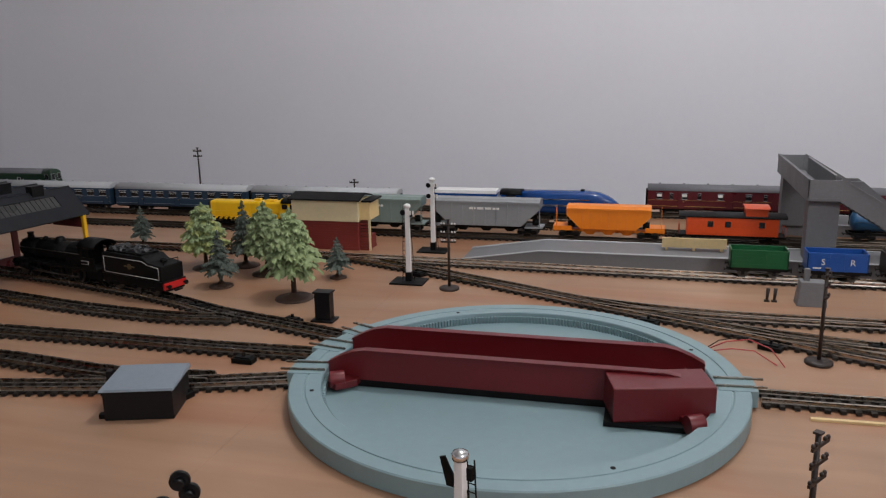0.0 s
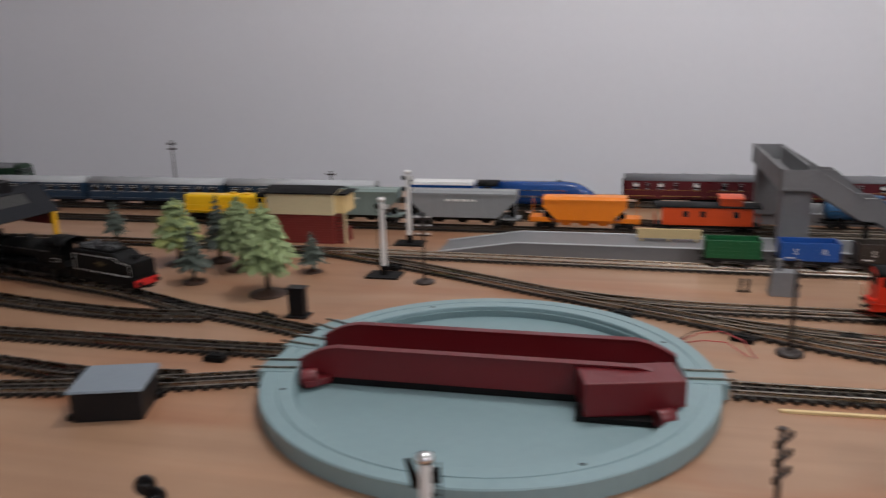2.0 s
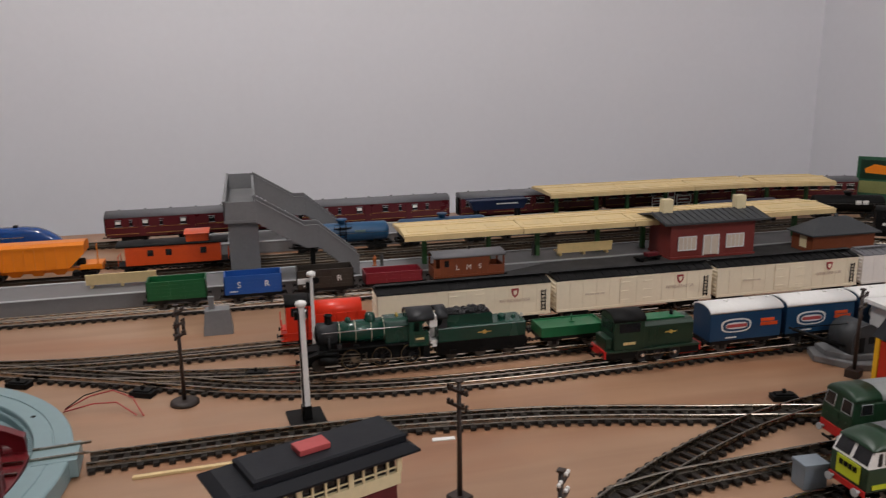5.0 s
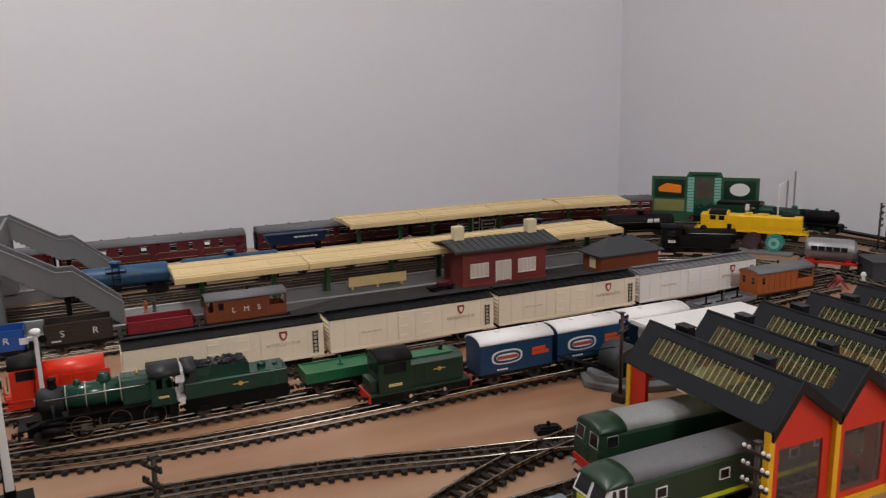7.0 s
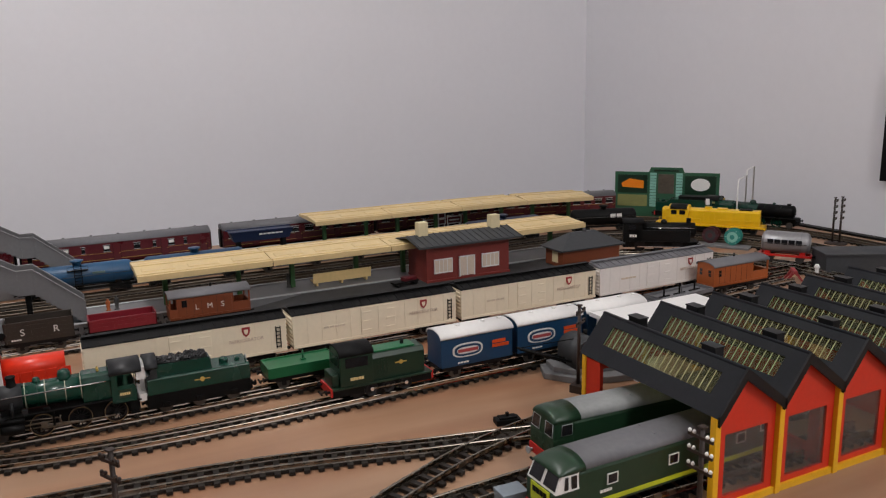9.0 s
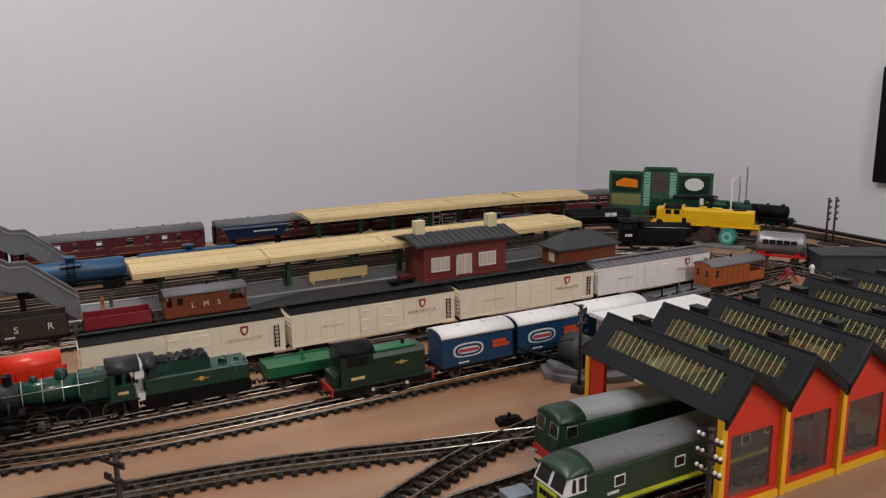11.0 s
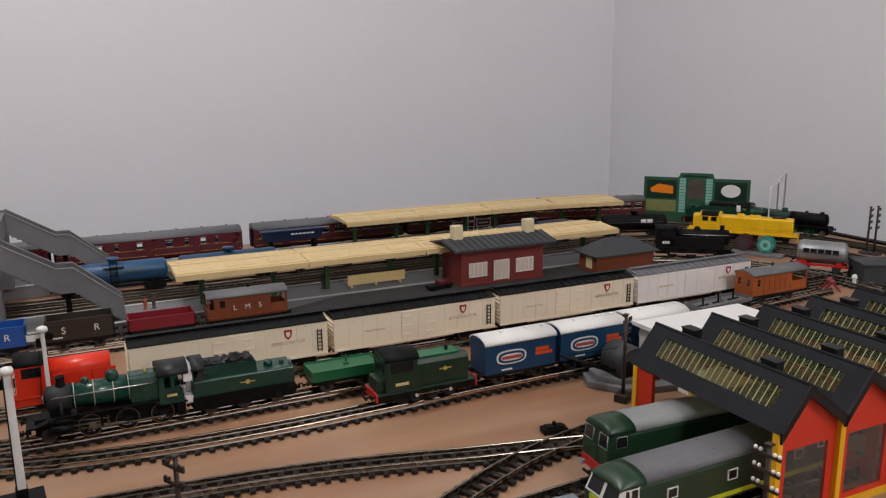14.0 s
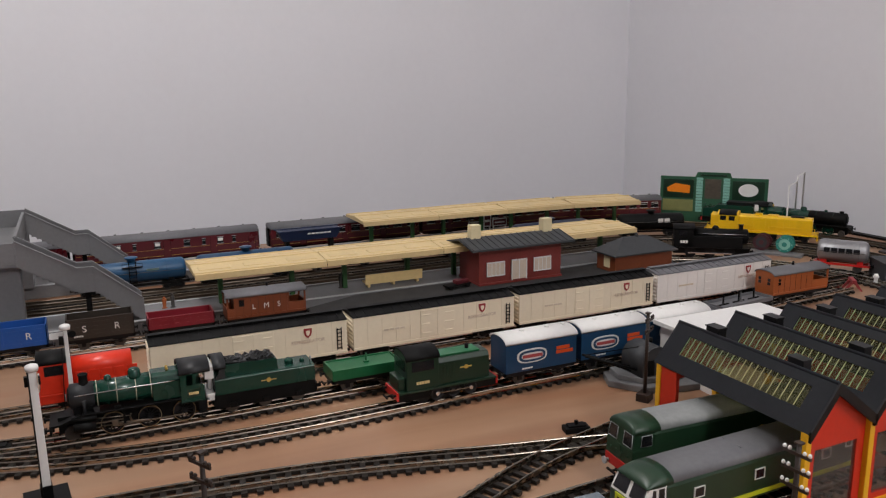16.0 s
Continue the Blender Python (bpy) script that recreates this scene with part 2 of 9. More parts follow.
# ---- building helpers ----
class Build:
    """Collects faces of one mesh."""

    def __init__(self):
        self.v, self.f, self.smooth = [], [], []

    def face(self, pts, smooth=False):
        i = len(self.v)
        self.v += [tuple(p) for p in pts]
        self.f.append(tuple(range(i, i + len(pts))))
        self.smooth.append(smooth)

    def box(self, x0, x1, y0, y1, z0, z1, m=None):
        p = [(x, y, z) for z in (z0, z1) for y in (y0, y1) for x in (x0, x1)]
        if m is not None:
            p = [tuple(m @ Vector(q)) for q in p]
        i = len(self.v)
        self.v += p
        for a in ((0, 2, 3, 1), (4, 5, 7, 6), (0, 1, 5, 4), (2, 6, 7, 3), (0, 4, 6, 2), (1, 3, 7, 5)):
            self.f.append(tuple(i + k for k in a))
            self.smooth.append(False)
        return self

    def prism(self, profile, a, b, axis="x", smooth=False):
        """profile: closed outline; pushed along axis from a to b. x: (y, z); y: (x, z); z: (x, y)."""
        def at(p, t):
            return {"x": (t, p[0], p[1]), "y": (p[0], t, p[1]), "z": (p[0], p[1], t)}[axis]
        n, i = len(profile), len(self.v)
        self.v += [at(p, a) for p in profile] + [at(p, b) for p in profile]
        for k in range(n):
            self.f.append((i + k, i + (k + 1) % n, i + n + (k + 1) % n, i + n + k))
            self.smooth.append(smooth)
        self.f += [tuple(range(i + n - 1, i - 1, -1)), tuple(range(i + n, i + 2 * n))]
        self.smooth += [False, False]
        return self

    def tube(self, p0, p1, r0, r1=None, n=10, cap=True):
        p0, p1 = Vector(p0), Vector(p1)
        r1 = r0 if r1 is None else r1
        q = (p1 - p0).to_track_quat("Z", "Y").to_matrix()
        i = len(self.v)
        for p, r in ((p0, r0), (p1, r1)):
            for k in range(n):
                a = 2 * math.pi * k / n
                self.v.append(tuple(p + q @ Vector((r * math.cos(a), r * math.sin(a), 0))))
        for k in range(n):
            self.f.append((i + k, i + (k + 1) % n, i + n + (k + 1) % n, i + n + k))
            self.smooth.append(True)
        if cap:
            self.f += [tuple(range(i + n - 1, i - 1, -1)), tuple(range(i + n, i + 2 * n))]
            self.smooth += [False, False]
        return self

    def rings(self, rings, closed=True, cap=True, smooth=True):
        """Skins a list of outlines with the same number of points."""
        n, i = len(rings[0]), len(self.v)
        for r in rings:
            self.v += [tuple(p) for p in r]
        for j in range(len(rings) - 1):
            for k in range(n if closed else n - 1):
                a, b = i + j * n + k, i + j * n + (k + 1) % n
                self.f.append((a, b, b + n, a + n))
                self.smooth.append(smooth)
        if cap:
            m = i + (len(rings) - 1) * n
            self.f += [tuple(range(i + n - 1, i - 1, -1)), tuple(range(m, m + n))]
            self.smooth += [False, False]
        return self

    def lathe(self, profile, at=(0, 0, 0), n=24):
        """profile: (radius, height) pairs round the z axis."""
        return self.rings([[(at[0] + r * math.cos(2 * math.pi * k / n), at[1] + r * math.sin(2 * math.pi * k / n), at[2] + z) for k in range(n)] for r, z in profile])

    def path(self, pts, r, n=6):
        pts = [Vector(p) for p in pts]
        out = []
        for k, p in enumerate(pts):
            d = (pts[min(k + 1, len(pts) - 1)] - pts[max(k - 1, 0)]).normalized()
            q = d.to_track_quat("Z", "Y").to_matrix()
            out.append([p + q @ Vector((r * math.cos(2 * math.pi * j / n), r * math.sin(2 * math.pi * j / n), 0)) for j in range(n)])
        return self.rings(out)

    def mesh(self, name, material, bevel=0.0):
        me = bpy.data.meshes.new(name)
        me.from_pydata(self.v, [], self.f)
        me.polygons.foreach_set("use_smooth", self.smooth)
        bm = bmesh.new()
        bm.from_mesh(me)
        bmesh.ops.recalc_face_normals(bm, faces=bm.faces)
        if bevel:
            edges = [e for e in bm.edges if len(e.link_faces) == 2 and e.calc_face_angle(0) > 0.5]
            bmesh.ops.bevel(bm, geom=edges, offset=bevel, offset_type="OFFSET", segments=2, profile=0.6, affect="EDGES", clamp_overlap=True)
        bm.to_mesh(me)
        bm.free()
        me.materials.append(material)
        return me


def part(name, b, material, parent=None, label="", bevel=0.0, m=None):
    ob = new(name, b.mesh(name, material, bevel) if isinstance(b, Build) else b)
    if parent is not None:
        ob.parent = parent
    if m is not None:
        ob.matrix_basis = m
    if label:
        ob["label"] = label
    return ob


def thing(name, m, label, category, group=""):
    ob = new(name)
    ob.empty_display_size = 0.01
    ob.matrix_basis = m
    return tagged(ob, label, category, group)


def box(x0, x1, y0, y1, z0, z1):
    return Build().box(x0, x1, y0, y1, z0, z1)


def words(body, size, parent, m, material=LETTER, name="lettering"):
    c = bpy.data.curves.new(name, "FONT")
    c.body, c.size, c.align_x, c.align_y, c.extrude = body, size, "CENTER", "CENTER", 0.00012
    o = bpy.data.objects.new(name, c)
    scene.collection.objects.link(o)
    me = bpy.data.meshes.new_from_object(o)
    bpy.data.objects.remove(o)
    me.materials.append(material)
    return part(name, me, material, parent, m=m)


# ---- room ----
def wall(name, x0, x1, y0, y1, z0, z1, label):
    return tagged(part(name, box(x0, x1, y0, y1, z0, z1), WALLPAINT), label, "wall", kind="structure")


wall("wall_north", -2.6, 1.86, 1.90, 2.0, -0.9, 1.5, "plain pale grey painted wall behind the layout")
wall("wall_east", 1.76, 1.86, -1.9, 1.90, -0.9, 1.5, "plain pale grey painted wall at the layout's end")
wall("wall_west", -2.7, -2.6, -1.9, 2.0, -0.9, 1.5, "plain pale grey painted wall")
wall("wall_south", -2.7, 1.86, -2.0, -1.9, -0.9, 1.5, "plain pale grey painted wall")
tagged(part("floor", box(-2.7, 1.86, -2.0, 2.0, -0.95, -0.9), CARPET), "dark carpeted floor under the layout", "floor", kind="structure")
tagged(part("ceiling", box(-2.7, 1.86, -2.0, 2.0, 1.5, 1.55), CEIL), "plain white ceiling", "ceiling", kind="structure")

board = thing("layout_table", pose(0, 0, 0), "bare plywood baseboard table carrying the model railway", "table")
SEAMS = (-1.75, -0.262, 0.95, 1.66)
for k in range(3):
    part("board_panel", box(SEAMS[k] + 0.00008, SEAMS[k + 1] - 0.00008, 0.10, 1.52, -0.018, 0.0), PLY, board, bevel=0.0002)
part("edge_strip", box(1.66, 1.675, 0.10, 1.52, -0.018, 0.004), SOOT, board, "black edge strip")
for x in (-1.6, -0.3, 1.5):
    for y in (0.2, 1.42):
        part("leg", box(x - 0.03, x + 0.03, y - 0.03, y + 0.03, -0.9, -0.018), WOOD, board)

# ---- track ----
RAIL_TOP = 0.0078
SLEEPER_MESH = box(-0.0023, 0.0023, -0.0152, 0.0152, 0.0006, 0.0036).mesh("sleeper", SLEEPER, 0.0004)


def smooth_line(pts, step=0.004):
    """A curve through the points, at even steps."""
    P = [Vector((*p, 0)) for p in pts]
    P = [2 * P[0] - P[1]] + P + [2 * P[-1] - P[-2]]
    out = []
    for i in range(1, len(P) - 2):
        a, b, c, d = P[i - 1:i + 3]
        n = max(2, int((c - b).length / step))
        for k in range(n):
            t = k / n
            out.append(0.5 * ((2 * b) + (c - a) * t + (2 * a - 5 * b + 4 * c - d) * t * t + (3 * b - a - 3 * c + d) * t ** 3))
    out.append(P[-2])
    return out


def track(pts, label="brown plastic sleepers with nickel silver rails on the board", lift=0.0, sleepers=True, start=0.0, end=0.0, metal=None):
    line = smooth_line(pts)
    top = thing("railway_track", pose(0, 0, lift), label, "track", "tracks")
    for side in (-1, 1):
        rows, webs = [], []
        for k, p in enumerate(line):
            d = (line[min(k + 1, len(line) - 1)] - line[max(k - 1, 0)]).normalized()
            n = Vector((-d.y, d.x, 0))
            c = p + n * side * 0.0088
            webs.append([c + n * o + Vector((0, 0, z)) for o, z in ((-0.0016, 0.0008), (0.0016, 0.0008), (0.0014, 0.0030), (-0.0014, 0.0030))])
            rows.append([c + n * o + Vector((0, 0, z)) for o, z in ((-0.0013, 0.0036), (0.0013, 0.0036), (0.0009, 0.0046), (0.0007, 0.0062), (0.0010, RAIL_TOP - 0.0005), (0.0006, RAIL_TOP), (-0.0006, RAIL_TOP), (-0.0010, RAIL_TOP - 0.0005), (-0.0007, 0.0062), (-0.0009, 0.0046))])
        part("rail", Build().rings(rows, smooth=False), metal or STEEL, top)
        part("sleeper_web", Build().rings(webs, smooth=False), SLEEPER, top, "plastic web under the rail")
    length, gone, nxt = sum((b - a).length for a, b in zip(line, line[1:])), 0.0, 0.004 + start
    for a, b in zip(line, line[1:]):
        seg = (b - a).length
        while sleepers and nxt <= gone + seg and nxt < length - end:
            p = a.lerp(b, (nxt - gone) / seg)
            d = (b - a).normalized()
            part("sleeper", SLEEPER_MESH, SLEEPER, top, m=pose(p.x, p.y, 0, 0, 0, math.degrees(math.atan2(d.y, d.x)) + random.uniform(-1, 1)))
            nxt += 0.0112
        gone += seg
    return top


T8Y, T7Y, T6Y, T9Y, T10Y, T11Y = 1.005, 0.843, 0.764, 1.186, 1.234, 1.402
BENDS = {T9Y: (1.150, 0.870), T10Y: (1.185, 0.905), T11Y: (1.138, 0.935), 1.082: (1.122, 0.844)}


def on_bend(y, a):
    cx, cy = BENDS[y]
    return cx + (y - cy) * math.sin(radians(a)), cy + (y - cy) * math.cos(radians(a)), -a


def bend(y, a1=92, n=10, tail=0.40):
    pts = [on_bend(y, a1 * k / n)[:2] for k in range(n + 1)]
    return pts + [(pts[-1][0] - 0.01, pts[-1][1] - tail)]


TRACKS = {
    "shed_a": [(-0.262, 0.702), (-0.347, 0.727), (-0.428, 0.749), (-0.502, 0.778), (-0.563, 0.799), (-0.64, 0.818), (-0.707, 0.834), (-0.83, 0.856), (-0.95, 0.87)],
    "shed_b": [(-0.40, 0.730), (-0.483, 0.722), (-0.604, 0.732), (-0.70, 0.748), (-0.78, 0.762), (-0.95, 0.775)],
    "left_mid": [(-0.268, 0.650), (-0.372, 0.646), (-0.471, 0.646), (-0.577, 0.645), (-0.70, 0.643), (-0.95, 0.64)],
    "left_front": [(-0.262, 0.588), (-0.328, 0.566), (-0.402, 0.543), (-0.505, 0.519), (-0.585, 0.500), (-0.75, 0.46), (-0.95, 0.41)],
    "left_branch": [(-0.335, 0.574), (-0.40, 0.566), (-0.452, 0.566), (-0.522, 0.573), (-0.573, 0.577), (-0.70, 0.578), (-0.95, 0.575)],
    "depot_lead": [(0.136, 0.635), (0.188, 0.636), (0.262, 0.638), (0.34, 0.637), (0.415, 0.630), (0.486, 0.620), (0.556, 0.604), (0.62, 0.586), (0.70, 0.566), (0.80, 0.535), (0.95, 0.49)],
    "depot_branch": [(0.40, 0.415), (0.47, 0.470), (0.525, 0.503), (0.578, 0.530), (0.642, 0.557), (0.70, 0.573), (0.76, 0.585)],
    "depot_front": [(0.50, 0.395), (0.56, 0.430), (0.62, 0.447), (0.70, 0.447), (0.80, 0.444), (0.95, 0.44)],
    "depot_mid": [(0.49, 0.486), (0.54, 0.495), (0.60, 0.499), (0.66, 0.502), (0.72, 0.503), (0.80, 0.502), (0.95, 0.495)],
    "main_front": [(-0.95, 1.03), (-0.60, 1.03), (-0.40, 1.018), (-0.274, 0.978), (-0.166, 0.932), (-0.054, 0.880), (0.043, 0.837), (0.134, 0.797), (0.243, 0.745), (0.318, 0.722), (0.40, 0.709), (0.50, 0.704), (0.60, 0.705), (0.70, 0.707), (0.85, 0.707), (1.15, 0.707), (1.35, 0.695)],
    "goods": [(0.12, 0.803), (0.215, 0.780), (0.30, 0.767), (0.40, T6Y), (0.60, T6Y), (0.95, T6Y), (1.05, 0.778), (1.12, 0.790), (1.18, 0.797), (1.30, 0.806)],
    "refrigerator_line": [(-0.03, 0.868), (0.046, 0.852), (0.13, T7Y), (0.30, T7Y), (0.70, T7Y), (1.20, T7Y), (1.42, T7Y)],
    "platform_front": [(-0.45, 1.018), (-0.30, 1.016), (0.10, T8Y), (0.40, T8Y), (0.66, T8Y)],
    "main_up": [(-1.6, T9Y), (-1.0, T9Y), (-0.4, T9Y), (0.2, T9Y), (0.7, T9Y), (1.0, T9Y)] + bend(T9Y),
    "main_down": [(-1.6, 1.287), (-1.0, 1.287), (-0.2, 1.287), (0.02, 1.268), (0.22, T10Y), (0.7, T10Y), (1.0, T10Y)] + bend(T10Y),
    "main_back": [(-1.6, T11Y), (-1.0, T11Y), (-0.4, T11Y), (0.2, T11Y), (0.7, T11Y), (1.0, T11Y)] + bend(T11Y),
    "curve_inner": [(1.02, 1.082)] + bend(1.082, tail=0.2),
    "yard_siding": [(1.29, 0.985), (1.330, 0.930), (1.366, 0.874), (1.385, 0.78), (1.395, 0.55)],
}
LIFTS = {"depot_mid": 0.0006, "shed_b": 0.0003, "left_branch": 0.0003, "depot_branch": 0.0003, "depot_front": 0.0, "goods": 0.0003, "refrigerator_line": 0.0006, "platform_front": 0.0004, "yard_siding": 0.0004}
for key, pts in TRACKS.items():
    track(pts, lift=LIFTS.get(key, 0.0), metal=DULLRAIL if key in ("main_up", "main_down", "main_back") else BRIGHTRAIL if key == "platform_front" else NICKEL if key in ("refrigerator_line", "main_front", "goods") else STEEL)

# ---- turntable ----
def turntable():
    t = thing("turntable", pose(-0.0660, 0.6170, 0) @ Matrix.Diagonal((0.961, 0.961, 1, 1)), "grey-blue plastic turntable with a maroon girder bridge, set between the tracks", "turntable")
    part("rim", Build().rings([[(r * math.cos(2 * math.pi * k / 144), r * math.sin(2 * math.pi * k / 144), z) for k in range(144)] for r, z in ((0.168, 0.001), (0.2005, 0.001), (0.2005, 0.0145), (0.1995, 0.0155), (0.1872, 0.0155), (0.1868, 0.0147), (0.1856, 0.0147), (0.1852, 0.0155), (0.1728, 0.0155), (0.1720, 0.0148), (0.1712, 0.0042))], smooth=False), TEAL, t)
    part("well_floor", Build().tube((0, 0, 0.002), (0, 0, 0.0044), 0.1709, n=120), TEAL, t)
    b = Build()
    for k in range(300):
        a = 2 * math.pi * k / 300
        b.box(0.1686, 0.1716, -0.0010, 0.0010, 0.0044, 0.0112, pose(0, 0, 0, 0, 0, math.degrees(a)))
    tagged(part("toothed_ring", b, TEAL, t), kind="stuff")
    for a in (205, 302, 30, 120):
        part("screw", Build().tube((0.180 * math.cos(radians(a)), 0.180 * math.sin(radians(a)), 0.0154), (0.180 * math.cos(radians(a)), 0.180 * math.sin(radians(a)), 0.0158), 0.0020, n=10), SOOT, t)
    for a in (4.6, 188.0, 170.0, 155.5):
        m = pose(0, 0, 0, 0, 0, a)
        part("exit_block", box(0.1740, 0.206, -0.0165, 0.0165, 0.002, 0.0160), TEAL, t, m=m, bevel=0.0006)
        for y in (-0.0088, 0.0088):
            part("exit_rail", box(0.1725, 0.214, y - 0.0010, y + 0.0010, 0.0160, 0.0176), STEEL, t, m=m)
    br = part("bridge_deck", box(-0.160, 0.160, -0.027, 0.031, 0.0085, 0.0140), TTRED, t, m=pose(0, -0.0025, 0, 0, 0, 0.4), bevel=0.0008)
    n = 28
    def arch(u):
        return 0.0245 + 0.0130 * min(1.0, 1.55 * (1 - abs(u) ** 5))
    for y in (-0.0285, 0.0325):
        prof = [(-0.165, 0.0108), (0.165, 0.0108)] + [(0.165 * (1 - 2 * k / n), arch(1 - 2 * k / n)) for k in range(n + 1)]
        part("girder", Build().prism(prof, y - 0.0018, y + 0.0018, "y"), TTRED, br)
        part("girder_flange", Build().rings([[(0.165 * (1 - 2 * k / n), y + o, arch(1 - 2 * k / n) + z) for o, z in ((-0.0042, 0), (0.0042, 0), (0.0042, 0.0014), (-0.0042, 0.0014))] for k in range(n + 1)], smooth=False), TTRED, br)
        part("girder_foot", box(-0.145, 0.145, y - 0.0022, y + 0.0022, 0.0050, 0.0108), SOOT, br)
    for y in (-0.0088, 0.0088):
        part("bridge_rail", box(-0.168, 0.168, y - 0.001, y + 0.001, 0.0140, 0.0162), STEEL, br)
    for s in (-1, 1):
        part("end_apron", Build().prism([(s * 0.135, -0.038), (s * 0.150, -0.074 if s > 0 else -0.052), (s * 0.1605, -0.058 if s > 0 else -0.046), (s * 0.1685, -0.020), (s * 0.1695, 0.020), (s * 0.1620, 0.042), (s * 0.135, 0.038)], 0.0080, 0.0138, "z"), TTRED, br, bevel=0.0006)
        for y in ((-0.066 if s > 0 else -0.046), 0.040):
            part("roller", Build().tube((s * 0.146, y - 0.006 * s, 0.0150), (s * 0.158, y, 0.0150), 0.0072, n=20), TTRED, br, bevel=0.0006)
    part("motor_house", Build().prism([(0.0, -0.039), (0.081, -0.039), (0.081, 0.0), (0.0, 0.0)], 0.0090, 0.0365, "z"), TTRED, br, "maroon motor cover", bevel=0.0012, m=pose(0.0810, -0.0290, 0, 0, 0, 14))
    part("motor_skirt", box(0.0830, 0.146, -0.0660, -0.031, 0.0050, 0.0092), SOOT, br)
    return t


turntable()


# ---- buildings ----
def brick_courses(parent, x0, x1, y, z0, z1, step=0.0036):
    b, z = Build(), z0
    while z < z1 - 0.001:
        b.box(x0, x1, y - 0.0004, y + 0.0004, z, z + step * 0.72)
        z += step
    return part("brick_coursing", b, BRICKRED, parent)


def signal_box_far():
    t = thing("signal_box", pose(-0.434, 1.072, 0), "signal box with maroon brick base, cream upper storey and black roof", "signal box", "signal boxes")
    part("brick_base", box(-0.052, 0.052, 0.0, 0.045, 0, 0.0445), BRICKRED, t, bevel=0.0008)
    brick_courses(t, -0.0515, 0.0515, 0.0, 0.002, 0.0435)
    b = Build()
    for k in range(10):
        b.box(0.0525, 0.0665 - 0.0002 * k, 0.004, 0.040 - 0.0034 * k, 0.0043 * k, 0.0043 * k + 0.0030)
    part("steps", b, BRICKRED, t, "red outside steps")
    part("stair_core", box(0.052, 0.0655, 0.006, 0.040, 0, 0.020), BRICKRED, t)
    part("upper_storey", box(-0.054, 0.054, -0.003, 0.047, 0.0445, 0.0765), CREAM, t, bevel=0.0008)
    part("porch", box(0.054, 0.0705, 0.002, 0.044, 0.0470, 0.0745), STRAW, t, bevel=0.0006)
    part("porch_post", box(0.067, 0.070, 0.003, 0.006, 0, 0.047), CREAM, t)
    part("roof", Build().prism([(-0.008, 0.0765), (0.022, 0.0835), (0.052, 0.0765), (0.052, 0.0785), (0.022, 0.0855), (-0.008, 0.0785)], -0.058, 0.058), SOOT, t, "black roof", bevel=0.0004)
    part("porch_roof", box(0.058, 0.074, 0.000, 0.048, 0.0745, 0.0770), SOOT, t)


def signal_box_near():
    t = thing("signal_box", pose(0.292, 0.492, 0, 0, 0, 20.5), "dark red signal box with cream windows and dark grey roof", "signal box", "signal boxes")
    a, d = 0.0505, 0.0175
    part("brick_base", box(-a + 0.001, a - 0.001, -d + 0.001, d - 0.001, 0, 0.034), MAROON, t, bevel=0.0006)
    for x in (-0.020, 0.022):
        part("yellow_panel", box(x - 0.009, x + 0.009, -d, -d + 0.002, 0.012, 0.0195), STRAW, t)
    part("door", box(-a - 0.0002, -a + 0.002, -0.012, -0.002, 0.0, 0.022), STRAW, t, "yellow door")
    part("stair", Build().prism([(-a - 0.024, 0), (-a, 0), (-a, 0.026)], 0.004, 0.015, "y"), MAROON, t)
    part("upper_storey", box(-a - 0.001, a + 0.001, -d - 0.001, d + 0.001, 0.034, 0.0425), CREAM, t, bevel=0.0004)
    part("glazing", box(-a + 0.002, a - 0.002, -d + 0.0015, d - 0.0015, 0.0425, 0.0545), WINDOW, t, "dark window band")
    for k in range(13):
        x = -a + 2 * a * k / 12
        w = 0.0017 if k % 4 == 0 else 0.0007
        for y in (-d - 0.0002, d + 0.0002):
            part("mullion", box(x - w, x + w, y - 0.0008, y + 0.0008, 0.0425, 0.0545), CREAM, t)
    for y in (-d, d):
        part("glazing_bar", box(-a, a, y - 0.0005, y + 0.0005, 0.0455, 0.0463), CREAM, t)
    for x in (-a, a):
        for k in range(4):
            y = -d + 2 * d * k / 3
            part("mullion", box(x - 0.0007, x + 0.0007, y - 0.0009, y + 0.0009, 0.0425, 0.0545), CREAM, t)
    part("top_plate", box(-a - 0.001, a + 0.001, -d - 0.001, d + 0.001, 0.0545, 0.0565), CREAM, t)
    def rect(u, v, z, sh=0.0):
        return [(-u + sh, -v, z), (u, -v, z), (u, v, z), (-u + sh, v, z)]
    part("roof", Build().rings([rect(0.062, 0.0255, 0.0560), rect(0.062, 0.0255, 0.0575), rect(0.056, 0.0190, 0.0612)], smooth=False), DKGREY, t, "dark grey stepped roof")
    part("roof_cap", Build().rings([rect(0.057, 0.0170, 0.0608, 0.014), rect(0.057, 0.0170, 0.0650, 0.014), rect(0.056, 0.0155, 0.0660, 0.015)], smooth=False), DKGREY, t)
    part("chimney_plate", box(-0.010, 0.010, -0.0065, 0.0065, 0.0660, 0.0698), DULLRED, t, "red chimney block", bevel=0.0006)


